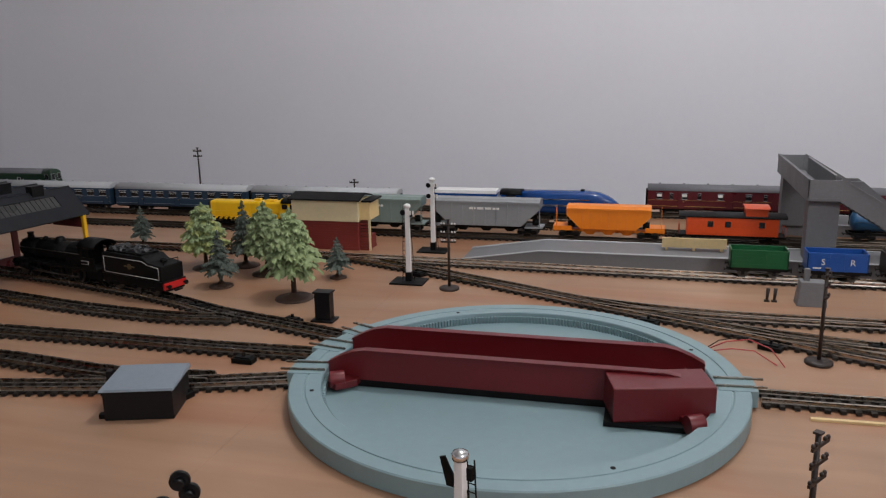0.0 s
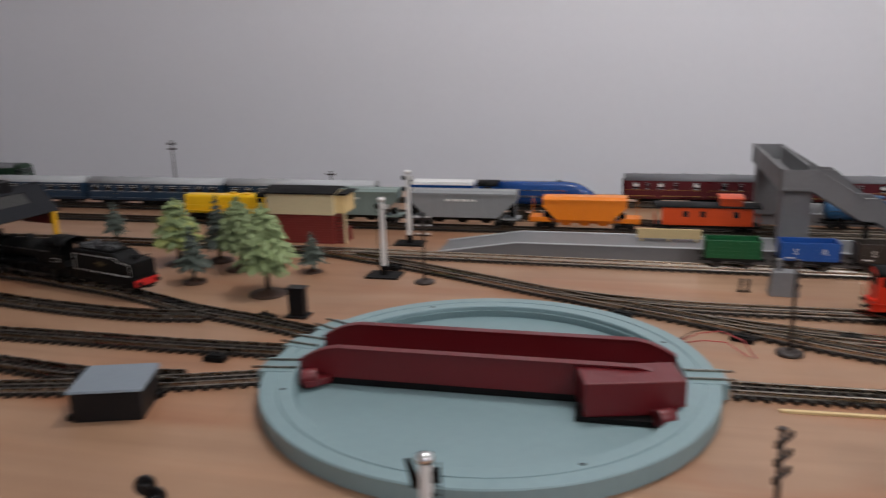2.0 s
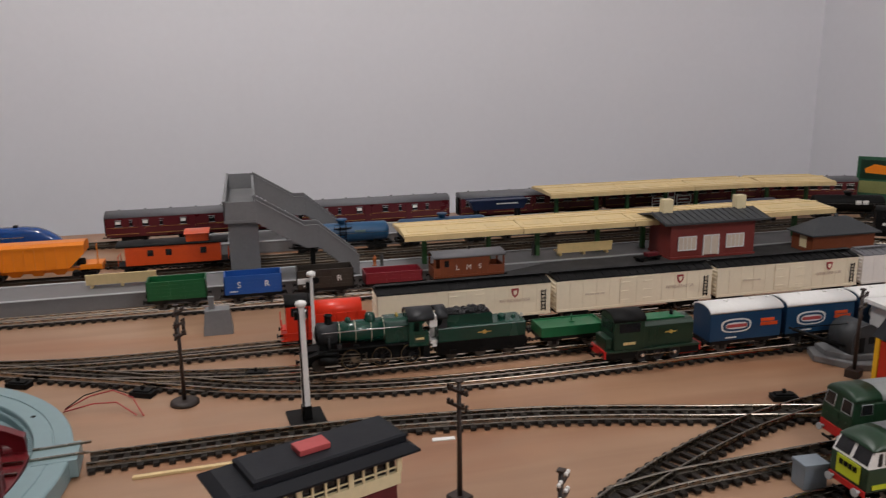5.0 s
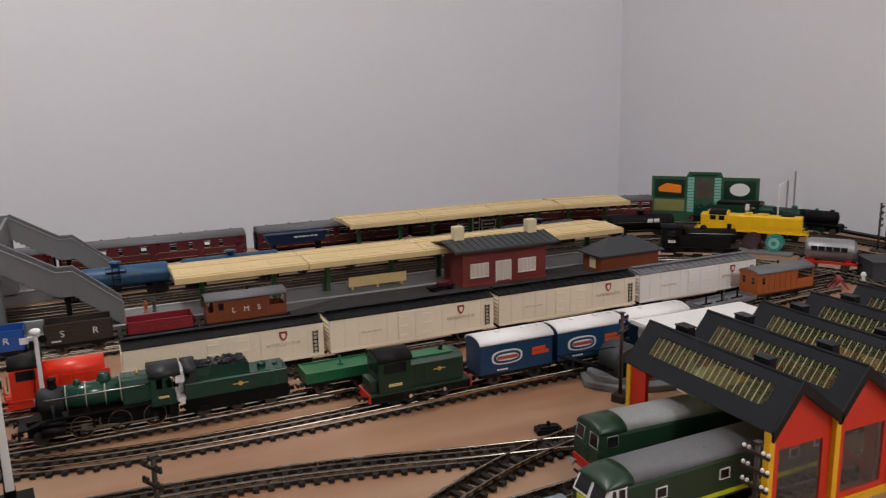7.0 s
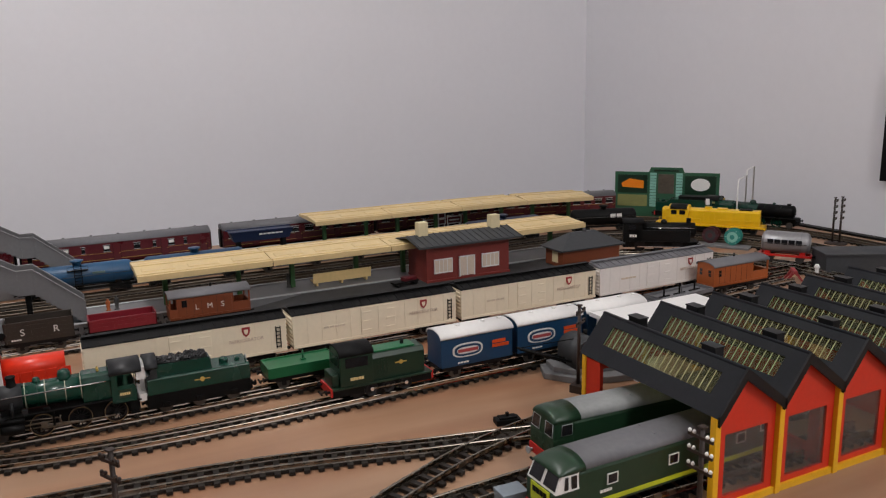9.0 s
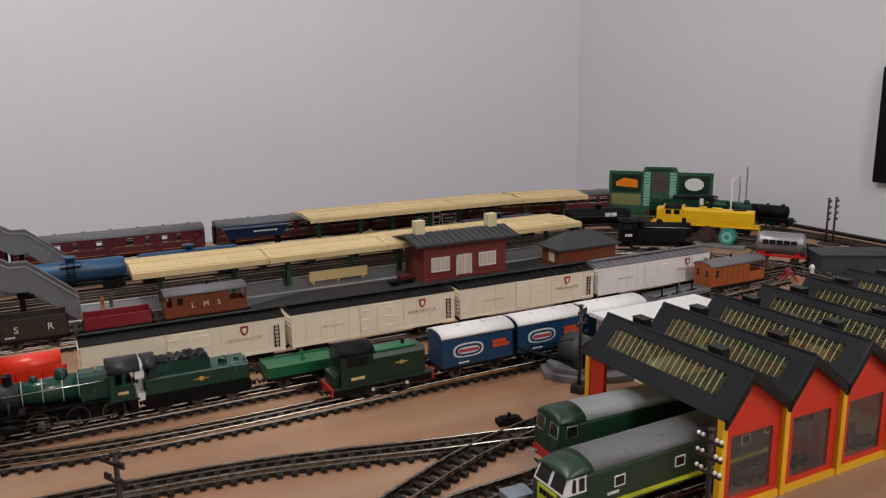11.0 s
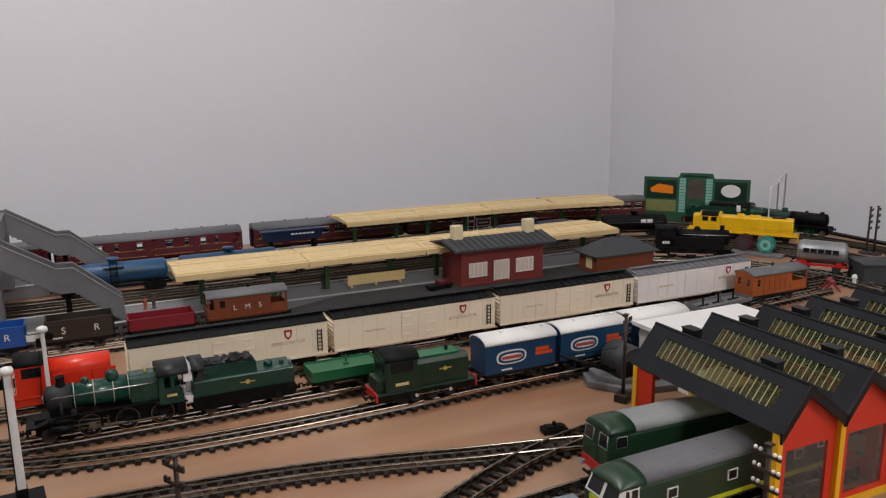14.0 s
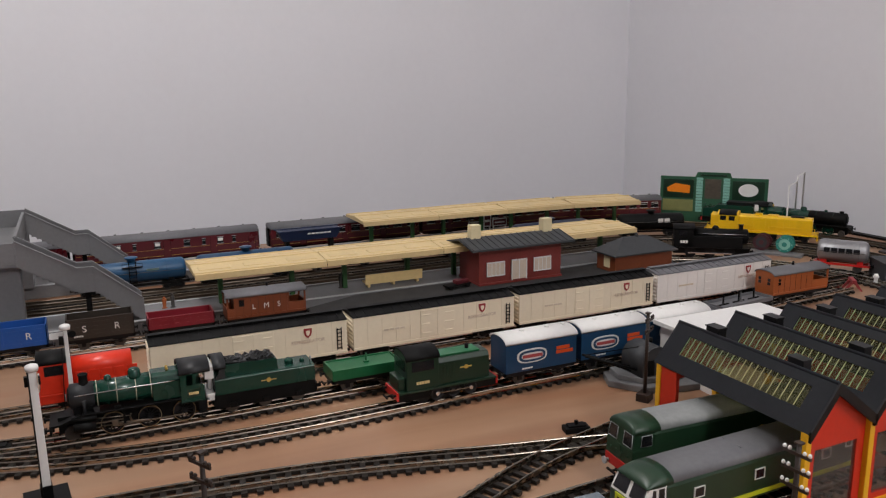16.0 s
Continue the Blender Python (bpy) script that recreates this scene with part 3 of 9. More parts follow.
def engine_shed(at, bays, width, depth, eave, ridge, red, side, post=0.005, glazed=True, label="", crest=0.5, over=0.007):
    """Gabled bays side by side; ridges run along y. side: +1 grows towards x, -1 away."""
    t = thing("engine_shed", pose(*at), label, "engine shed", "engine sheds")
    w, vs = width, (1.0 if glazed else 1.4)
    u0_, u1_ = (0.345, 0.785) if glazed else (0.40, 0.78)
    for k in range(bays):
        x0 = side * k * w if side > 0 else -(k + 1) * w
        x1, xm = x0 + w, x0 + w * crest
        # gable wall with an opening
        for y, nm in ((0.0, "gable_wall"), (depth - 0.003, "back_gable")):
            b = Build()
            b.prism([(x0 + 0.003, eave * 0.78), (x1 - 0.003, eave * 0.78), (x1 - 0.003, eave), (xm, ridge - 0.003), (x0 + 0.003, eave)], y, y + 0.003, "y")
            if y == 0.0:
                jw = w * 0.17
                b.box(x0 + 0.003, x0 + jw, y, y + 0.003, 0, eave * 0.78)
                b.box(x1 - jw, x1 - 0.003, y, y + 0.003, 0, eave * 0.78)
                b.box(x0 + jw, x1 - jw, y, y + 0.003, 0, eave * 0.13)
            part(nm, b, red, t)
        if glazed:
            part("window_pane", box(x0 + w * 0.17, x1 - w * 0.17, 0.001, 0.0016, eave * 0.13, eave * 0.78), SKYPANE, t, "tinted clear window")
        part("sill", box(x0 + post / 2, x1 - post / 2, -0.0022, 0.0, 0, eave * 0.07), YELLOW, t, "yellow sill")
        # roof slopes with framed skylights
        for s in (-1, 1):
            def at_(u, v, lift):
                # u: 0 eave to 1 ridge; v: along the ridge
                half = w * (crest if s < 0 else 1 - crest)
                ex = xm + s * (half + 0.001) * (1 - u)
                n = Vector((s * (ridge - eave), 0, half)).normalized() * lift
                return (ex + n.x, v, eave + (ridge - eave) * u + n.z)
            def slab(b, u0, u1, v0, v1, l0, l1):
                b.rings([[at_(u0, v0, l), at_(u1, v0, l), at_(u1, v1, l), at_(u0, v1, l)] for l in (l0, l1)], smooth=False)
            y0, y1 = -over, depth + over
            g0, g1 = (depth * 0.080, depth * 0.895) if glazed else (depth * 0.10, depth * 0.86)
            b = Build()
            slab(b, -0.02, u0_, y0, y1, -0.0012, 0.0012)
            slab(b, u1_, 1.0, y0, y1, -0.0012, 0.0012)
            slab(b, u0_, u1_, y0, g0, -0.0012, 0.0012)
            slab(b, u0_, u1_, g1, y1, -0.0012, 0.0012)
            sl = part("roof_slope", b, DKGREY, t, "dark grey roof")
            b = Build()
            slab(b, u0_, u1_, g0, g1, -0.0006, 0.0)
            part("skylight", b, SKYLIGHT if glazed else DARKPANE, sl, "amber tinted glazing" if glazed else "dark glazing")
            bars = 20 if glazed else 18
            b = Build()
            for j in range(bars + 1):
                v = g0 + (g1 - g0) * j / bars
                slab(b, u0_, u1_, v - 0.00022, v + 0.00022, 0.0, 0.0005)
            part("glazing_bar_set", b, GLAZEBAR if glazed else DKGREY, sl)
        part("ridge_cap", Build().tube((xm, -over, ridge + 0.0005), (xm, depth + over, ridge + 0.0005), 0.0016, n=8), DKGREY, t)
        # box vents: behind the crest on the red shed, astride it on the other
        xv, zt = (xm + 0.0065, ridge + 0.0046) if glazed else (xm, ridge + 0.0062 * vs)
        for fy in (0.235, 0.79) if glazed else (0.30, 0.74):
            v = part("smoke_vent", box(xv - 0.0042 * vs, xv + 0.0042 * vs, depth * fy - 0.0066 * vs, depth * fy + 0.0066 * vs, ridge - 0.010, zt), BLACK, t, bevel=0.0006)
            part("vent_cap", box(xv - 0.0047 * vs, xv + 0.0047 * vs, depth * fy - 0.0071 * vs, depth * fy + 0.0071 * vs, zt, zt + 0.0009), BLACK, v)
        # barge boards at the front
        for s in (-1, 1):
            b = Build()
            xe = x0 - 0.001 if s < 0 else x1 + 0.001
            b.rings([[(xe, y, eave - 0.0062), (xe, y, eave + 0.0015), (xm, y, ridge + 0.0015), (xm, y, ridge - 0.0068)] for y in (-over - 0.0015, -over + 0.0010)], smooth=False)
            part("barge_board", b, BLACK, t)
    # inner partition walls with window openings
    for k in ((2, 4) if not glazed else (2, 4, 6)):
        x = side * k * w
        b = Build()
        b.box(x - 0.0015, x + 0.0015, 0.012, depth - 0.012, 0, eave * 0.20).box(x - 0.0015, x + 0.0015, 0.012, depth - 0.012, eave * 0.72, eave - 0.002)
        for j in range(4):
            ya = 0.012 + (depth - 0.024) * j / 3
            b.box(x - 0.0015, x + 0.0015, max(0.012, ya - 0.009), min(depth - 0.012, ya + 0.009), eave * 0.20, eave * 0.72)
        part("inner_wall", b, red, t)
    for x in (0.0, side * bays * w) if glazed else ():
        for ya, yb in ((depth - 0.022, depth - 0.002 - post / 2),):
            part("side_pilaster", box(x - 0.0016, x + 0.0016, ya, yb, 0, eave - 0.001), red, t)
    for k in range(bays + 1):
        x = side * k * w
        for y in (-0.001, depth - 0.002) if (glazed or k == 0) else (-0.001,):
            part("post", box(x - post / 2, x + post / 2, y - post / 2, y + post / 2, 0, eave), YELLOW, t, "yellow post", bevel=0.0005)
    return t


SKYPANE = glass("shed_pane", (0.80, 0.78, 0.75), 0.02)
# near-black opaque panes for the left shed's roof
DARKPANE = mat("dark_glazing", (0.03, 0.03, 0.028), 0.3, vary=0.3, grain=90, spec=0.4)
signal_box_far()
signal_box_near()
engine_shed((0.7505, 0.410, 0), 6, 0.0605, 0.141, 0.0703, 0.1000, SHEDRED, 1, crest=0.37, over=0.004, label="red and yellow engine shed with sawtooth dark grey glazed roofs")
engine_shed((-0.745, 0.716, 0, 0, 0, -10), 6, 0.0640, 0.178, 0.081, 0.117, MAROON, -1, glazed=False, label="dark red and yellow engine shed with black glazed roofs")


def platform(name, x0, x1, y0, y1, ramp, h, label):
    t = thing(name, pose(0, 0, 0), label, "platform", "platforms")
    b = Build()
    b.prism([(x0 - ramp, 0.0004), (x1, 0.0004), (x1, h), (x0, h), (x0 - ramp, 0.0012)], y0, y1, "y")
    part("platform_body", b, MIDGREY, t, "grey platform", bevel=0.0004)
    for y in (y0, y1 - 0.0045):
        b = Build()
        b.prism([(x0 - ramp, 0.0014), (x0, h + 0.0002), (x1, h + 0.0002), (x1, h + 0.0012), (x0, h + 0.0012), (x0 - ramp, 0.0026)], y - 0.0008, y + 0.0045, "y")
        part("white_edge", b, LTGREY, t, "pale edging strip")
    return t


platform("station_platform", -0.104, 1.10, 1.043, 1.117, 0.112, 0.018, "long grey station platform with pale edges and a ramp")
platform("station_platform", 0.20, 1.14, 1.285, 1.370, 0.09, 0.018, "narrow grey rear platform with pale edges")
tagged(part("forecourt", Build().prism([(0.535, 0.0004), (1.16, 0.0004), (1.16, 0.0175), (0.66, 0.0175)], 0.940, 1.0415, "y"), ASPHALT, bevel=0.0006), "dark grey station forecourt block beside the platform", "platform")


def canopy(x0, n, w, y0, y1, z, base, label, turns=()):
    m = pose(x0, 0, 0)
    for k in range(n):
        if k < len(turns) and turns[k]:
            m = m @ Matrix.Translation((0, y0, 0)) @ pose(0, 0, 0, 0, 0, turns[k]) @ Matrix.Translation((0, -y0, 0))
        t = thing("platform_canopy", m, label, "canopy", "platform canopies")
        ym = (y0 + y1) / 2
        b = Build()
        b.prism([(y0, z), (y1, z), (y1, z + 0.004), (ym, z + 0.0075), (y0, z + 0.004)], 0.0006, w - 0.0006)
        roof = part("roof", b, TAN, t, "tan plastic roof", bevel=0.0005)
        part("ridge_bead", box(0.0008, w - 0.0008, ym - 0.0022, ym + 0.0022, z + 0.0066, z + 0.0086), TAN, roof, bevel=0.0006)
        for s_ in (-1, 1):
            ye = y0 if s_ < 0 else y1
            part("eaves_bead", box(0.0008, w - 0.0008, ye - s_ * 0.0050 - 0.0014, ye - s_ * 0.0050 + 0.0014, z + 0.0038, z + 0.0056), TAN, roof, bevel=0.0005)
            for j in range(3):
                xr, dy = w * (j + 0.5) / 3, (ym - ye) * 0.52
                part("roof_panel", Build().rings([[(xr + a * w * 0.125 * g, ye + dy + b_ * (y1 - y0) * 0.085 * g, z + 0.0040 + 0.0035 * 0.52 + (-s_ * b_) * 0.0035 * 0.17 * g + lift) for a, b_ in ((-1, -1), (1, -1), (1, 1), (-1, 1))] for g, lift in ((1.0, -0.0004), (0.9, 0.0008))], smooth=False), TAN, roof)
        part("fascia", box(0.0006, w - 0.0006, y0 - 0.0014, y0 + 0.0004, z - 0.003, z + 0.0042), TAN, roof)
        for xp in (w * 0.22, w * 0.78):
            p = part("post", box(xp - 0.003, xp + 0.003, ym - 0.003, ym + 0.003, base, z), POSTGREEN, t, "green post", bevel=0.0004)
            part("bracket", box(xp - 0.0015, xp + 0.0015, y0 + 0.012, y1 - 0.012, z - 0.004, z), POSTGREEN, p)
        m = m @ Matrix.Translation((w, 0, 0))


canopy(0.457, 4, 0.1650, 1.038, 1.126, 0.064, 0.018, "tan ribbed platform canopy on green posts")
canopy(0.757, 4, 0.1360, 1.283, 1.376, 0.064, 0.018, "tan ribbed rear platform canopy on green posts", (0, 0, -2, -8))


def bench(x, y, z, colour, label):
    t = thing("platform_bench", pose(x, y, z, 0, 0, 180), label, "bench", "benches")
    part("seat", box(-0.042, 0.042, -0.006, 0.007, 0.0060, 0.0078), colour, t)
    part("backrest", Build().prism([(0.0055, 0.0045), (0.0075, 0.0045), (0.0092, 0.0180), (0.0076, 0.0184)], -0.042, 0.042), colour, t)
    for s in (-0.036, 0.0, 0.036):
        part("leg", box(s - 0.0015, s + 0.0015, -0.005, 0.006, 0, 0.006), colour, t)


bench(0.724, 1.072, 0.0184, STRAW, "straw yellow plastic platform bench")
bench(0.101, 1.086, 0.0184, TAN, "tan plastic platform bench")


def station():
    t = thing("station_building", pose(0.891, 1.0355, 0.0178), "maroon station building with pale windows and a dark roof", "station")
    part("wall", box(-0.066, 0.066, -0.030, 0.030, 0, 0.0520), BRICKRED, t, bevel=0.0008)
    for x in (-0.0405, 0.0345):
        w = part("window", box(x - 0.013, x + 0.013, -0.0312, -0.0298, 0.0130, 0.0300), WINPALE, t, "pale window")
        for k in (-1, 0, 1):
            part("glazing_bar", box(x + k * 0.0062 - 0.0005, x + k * 0.0062 + 0.0005, -0.0316, -0.0310, 0.0130, 0.0300), WHITE, w)
        part("window_frame", Build().box(x - 0.0142, x + 0.0142, -0.0318, -0.0299, 0.0115, 0.0130).box(x - 0.0142, x + 0.0142, -0.0318, -0.0299, 0.0300, 0.0315).box(x - 0.0142, x - 0.013, -0.0318, -0.0299, 0.0130, 0.0300).box(x + 0.013, x + 0.0142, -0.0318, -0.0299, 0.0130, 0.0300), WHITE, w)
    d = part("door", box(-0.0145, 0.0075, -0.0314, -0.0298, 0.004, 0.0305), WINPALE, t, "pale double door")
    part("door_frame", Build().box(-0.0160, -0.0145, -0.0322, -0.0298, 0.002, 0.0320).box(0.0075, 0.0090, -0.0322, -0.0298, 0.002, 0.0320).box(-0.016, 0.009, -0.0322, -0.0298, 0.0305, 0.0320).box(-0.0041, -0.0029, -0.0322, -0.031, 0.004, 0.0305), WHITE, d)
    part("plinth", box(-0.0665, 0.0665, -0.0325, 0.0315, 0, 0.003), BRICKRED, t)
    part("roof", Build().prism([(-0.042, 0.0500), (0.0, 0.0592), (0.042, 0.0500), (0.042, 0.0530), (0.0, 0.0622), (-0.042, 0.0530)], -0.082, 0.082), SLATE, t, "dark grey ribbed roof", bevel=0.0004)
    for k in range(17):
        x = -0.080 + 0.010 * k
        part("roof_seam", Build().rings([[(x - 0.0006, y, z) for y, z in ((-0.042, 0.0528), (0, 0.0620), (0, 0.0632), (-0.042, 0.0540))], [(x + 0.0006, y, z) for y, z in ((-0.042, 0.0528), (0, 0.0620), (0, 0.0632), (-0.042, 0.0540))]], smooth=False), SLATE, t)
    for x in (-0.058, 0.058):
        part("chimney", box(x - 0.0075, x + 0.0075, -0.006, 0.006, 0.054, 0.0800), CREAM, t, "cream chimney", bevel=0.0008)


def nameboard(x, y, w, h, label):
    t = thing("platform_sign", pose(x, y, 0.0180), label, "sign", "platform signs")
    for s in (-1, 1):
        part("sign_post", box(s * w * 0.42 - 0.0008, s * w * 0.42 + 0.0008, -0.0008, 0.0008, 0, 0.012 + h), WHITE, t)
    f = part("sign_frame", Build().box(-w / 2, w / 2, -0.0022, -0.0009, 0.010, 0.0115).box(-w / 2, w / 2, -0.0022, -0.0009, 0.0085 + h, 0.010 + h).box(-w / 2, -w / 2 + 0.0015, -0.0022, -0.0009, 0.0115, 0.0085 + h).box(w / 2 - 0.0015, w / 2, -0.0022, -0.0009, 0.0115, 0.0085 + h), WHITE, t, "white frame")
    part("sign_panel", box(-w / 2 + 0.001, w / 2 - 0.001, -0.0014, -0.0009, 0.0110, 0.0090 + h), MAROON, f)
    part("lettering_bar", box(-w * 0.34, w * 0.34, -0.0018, -0.0013, 0.010 + h * 0.40, 0.010 + h * 0.58), LETTER, f)


nameboard(0.995, 1.345, 0.030, 0.012, "white framed maroon sign on the rear platform")
nameboard(1.045, 1.345, 0.030, 0.014, "white framed maroon sign on the rear platform")
nameboard(1.020, 1.347, 0.015, 0.022, "tall white framed notice on the rear platform")


def platform_hut():
    t = thing("platform_hut", pose(1.086, 1.000, 0.0178), "small orange-brick hut with a dark hipped roof", "hut")
    part("wall", box(-0.054, 0.050, -0.022, 0.022, 0, 0.026), BROWN, t, bevel=0.0006)
    part("doorway", box(-0.0548, -0.0536, -0.010, 0.004, 0.006, 0.022), CREAM, t)
    b = Build()
    b.rings([[(-0.060, -0.028, 0.025), (0.056, -0.028, 0.025), (0.056, 0.028, 0.025), (-0.060, 0.028, 0.025)], [(-0.060, -0.028, 0.027), (0.056, -0.028, 0.027), (0.056, 0.028, 0.027), (-0.060, 0.028, 0.027)], [(-0.026, -0.002, 0.047), (0.018, -0.002, 0.047), (0.018, 0.002, 0.047), (-0.026, 0.002, 0.047)]], smooth=False)
    part("hipped_roof", b, SLATE, t, "dark grey hipped roof")
    part("finial", Build().lathe([(0.003, 0.046), (0.0034, 0.0475), (0.002, 0.050), (0.0005, 0.052)], n=10), SLATE, t)


station()
platform_hut()


def footbridge():
    t = thing("footbridge", pose(0, 0, 0), "grey plastic footbridge with two flights of covered stairs", "footbridge")
    x0, x1 = 0.232, 0.271
    for y in (1.072, 1.288):
        part("pier", box(x0 + 0.004, x1 + 0.002, y - 0.012, y + 0.012, 0.018, 0.0975), MIDGREY, t, bevel=0.0008)
    part("deck", box(x0, x1, 1.048, 1.312, 0.0965, 0.1005), MIDGREY, t, bevel=0.0005)
    for x in (x0, x1 - 0.002):
        ya, yb = (1.084, 1.276) if x > x0 else (1.048, 1.312)
        p = part("parapet", box(x, x + 0.002, ya, yb, 0.1005, 0.1235), MIDGREY, t, bevel=0.0004)
        part("parapet_rail", box(x - 0.0008, x + 0.0028, ya, yb, 0.1225, 0.1250), MIDGREY, p)
    for y in (1.048, 1.310):
        part("end_parapet", box(x0, x1, y, y + 0.002, 0.1005, 0.1235), MIDGREY, t)
    for ya, yb in ((1.050, 1.084), (1.276, 1.310)):
        prof = [(x1, 0.1000), (x1 + 0.060, 0.0630), (x1 + 0.077, 0.0630), (x1 + 0.127, 0.0205)]
        for y in (ya, yb - 0.002):
            up = [(x, z + 0.0235) for x, z in prof]
            f = part("stair_side", Build().prism([(x, z - 0.004) for x, z in prof] + up[::-1], y, y + 0.002, "y"), MIDGREY, t)
            part("stair_handrail", Build().rings([[(x, y - 0.0008, z), (x, y + 0.0028, z), (x, y + 0.0028, z + 0.0022), (x, y - 0.0008, z + 0.0022)] for x, z in up], smooth=False), MIDGREY, f)
            for k in range(len(prof)):
                x, z = prof[k]
                part("panel_post", box(x - 0.0012, x + 0.0012, y - 0.0007, y + 0.0027, z - 0.003, z + 0.024), MIDGREY, f)
        b = Build()
        for (xa, za), (xb, zb) in ((prof[0], prof[1]), (prof[2], prof[3])):
            for k in range(10):
                u = k / 10
                b.box(xa + (xb - xa) * u, xa + (xb - xa) * (u + 0.11), ya + 0.002, yb - 0.002, za + (zb - za) * (u + 0.1) - 0.003, za + (zb - za) * (u + 0.1))
        b.box(prof[1][0], prof[2][0], ya + 0.002, yb - 0.002, 0.060, 0.063)
        part("treads", b, MIDGREY, t)
        part("stair_leg", box(x1 + 0.066, x1 + 0.072, ya + 0.012, ya + 0.018, 0.018, 0.060), SOOT, t)


footbridge()
t = thing("grey_block", pose(0.222, 0.920, 0), "grey plastic block with a thin upright, standing on the board", "block")
part("block_body", Build().rings([[(-0.016, -0.011, 0), (0.016, -0.011, 0), (0.016, 0.011, 0), (-0.016, 0.011, 0)], [(-0.013, -0.009, 0.028), (0.013, -0.009, 0.028), (0.013, 0.009, 0.028), (-0.013, 0.009, 0.028)]], smooth=False), MIDGREY, t, bevel=0.0006)
part("upright", box(-0.009, -0.003, -0.003, 0.003, 0.028, 0.042), MIDGREY, t, bevel=0.0004)

t = thing("goods_building", pose(0.932, 0.636, 0), "white flat-roofed goods building behind the engine shed", "building")
part("wall", box(-0.068, 0.066, -0.046, 0.046, 0, 0.0495), WHITE, t, bevel=0.0006)
part("flat_roof", box(-0.074, 0.072, -0.052, 0.051, 0.0495, 0.0530), WHITE, t, "white roof slab", bevel=0.0006)
part("roof_lip", Build().box(-0.074, 0.072, -0.052, -0.050, 0.0530, 0.0540).box(-0.074, -0.072, -0.050, 0.051, 0.0530, 0.0540), WHITE, t)
part("window", box(-0.0686, -0.0676, -0.020, 0.020, 0.020, 0.036), WINDOW, t)


def crane():
    t = thing("yard_crane", pose(0.826, 0.662, 0), "grey plastic yard crane on a stepped plinth", "crane")
    part("plinth", Build().prism([(-0.036, 0.006), (-0.014, -0.026), (0.018, -0.036), (0.040, -0.040), (0.040, 0.026), (-0.026, 0.028)], 0.0002, 0.007, "z"), MIDGREY, t, bevel=0.001)
    part("upper_plinth", Build().prism([(-0.027, 0.002), (-0.012, -0.018), (0.030, -0.024), (0.032, 0.022), (-0.022, 0.023)], 0.007, 0.0125, "z"), MIDGREY, t, bevel=0.001)
    n = 12
    prof = [(-0.013, 0.0125)] + [(0.0035 - 0.0165 * math.cos(math.pi * k / n), 0.0275 + 0.0135 * math.sin(math.pi * k / n)) for k in range(n + 1)] + [(0.020, 0.0125)]
    cab = part("cab", Build().prism(prof, -0.016, 0.016, "y", smooth=True), SLATE, t, "slate grey round-topped cab")
    part("cab_rim", Build().rings([[(0.0035 + (x - 0.0035) * 1.04, y, 0.0125 + (z - 0.0125) * 1.03) for x, z in prof[1:-1]] for y in (-0.0172, -0.0160)], closed=False, cap=False), SLATE, cab)
    part("doorway", box(-0.007, 0.001, -0.0166, -0.0156, 0.0140, 0.0290), SOOT, cab)
    part("window", box(0.006, 0.013, -0.0166, -0.0156, 0.0220, 0.0290), SOOT, cab)
    part("chimney", Build().tube((0.012, 0.004, 0.036), (0.012, 0.004, 0.044), 0.0020, n=10), SOOT, cab)
    j = Build()
    for y in (-0.007, 0.004):
        j.tube((-0.0125, y, 0.018), (-0.070, y * 0.4, 0.040), 0.0013, n=6)
    for k in range(8):
        u = k / 8
        j.tube((-0.019 - 0.051 * u, -0.007 + 0.0042 * u, 0.018 + 0.022 * u), (-0.019 - 0.051 * min(1, u + 0.125), 0.004 - 0.0024 * u, 0.018 + 0.022 * min(1, u + 0.125)), 0.0008, n=5)
    part("jib", j, SOOT, t)
    part("jib_stay", Build().tube((-0.004, 0, 0.0385), (-0.068, 0, 0.040), 0.0005, n=5), SOOT, t)


crane()

t = thing("relay_box", pose(-0.359, 0.515, 0, 0, 0, 17) @ Matrix.Diagonal((0.90, 1.04, 1, 1)), "low black box with a blue-grey lid on the bare board", "box")
part("box_body", box(-0.031, 0.031, -0.023, 0.023, 0, 0.0255), BLACK, t, bevel=0.0008)
part("lid", Build().rings([[(-0.0335, -0.0255, 0.0255), (0.0335, -0.0255, 0.0255), (0.0335, 0.0255, 0.0255), (-0.0335, 0.0255, 0.0255)], [(-0.0325, -0.0245, 0.0275), (0.0325, -0.0245, 0.0275), (0.0325, 0.0245, 0.0290), (-0.0325, 0.0245, 0.0290)]], smooth=False), SLATEBLUE, t, "blue-grey lid", bevel=0.0006)
part("rear_post", box(-0.040, -0.034, 0.008, 0.014, 0, 0.030), BLACK, t)
part("terminal", box(-0.038, -0.031, -0.019, -0.014, 0, 0.004), SOOT, t)

t = thing("lineside_hut", pose(-0.303, 0.757, 0), "tiny black lineside hut on a black base", "hut")
part("base_plate", box(-0.013, 0.013, -0.010, 0.010, 0, 0.0022), BLACK, t, bevel=0.0004)
part("hut_body", box(-0.009, 0.009, -0.006, 0.006, 0.0022, 0.032), BLACK, t, bevel=0.0006)
part("hut_roof", box(-0.0105, 0.0105, -0.0075, 0.0075, 0.032, 0.0342), BLACK, t, bevel=0.0005)

# ---- rolling stock ----
R = RAIL_TOP


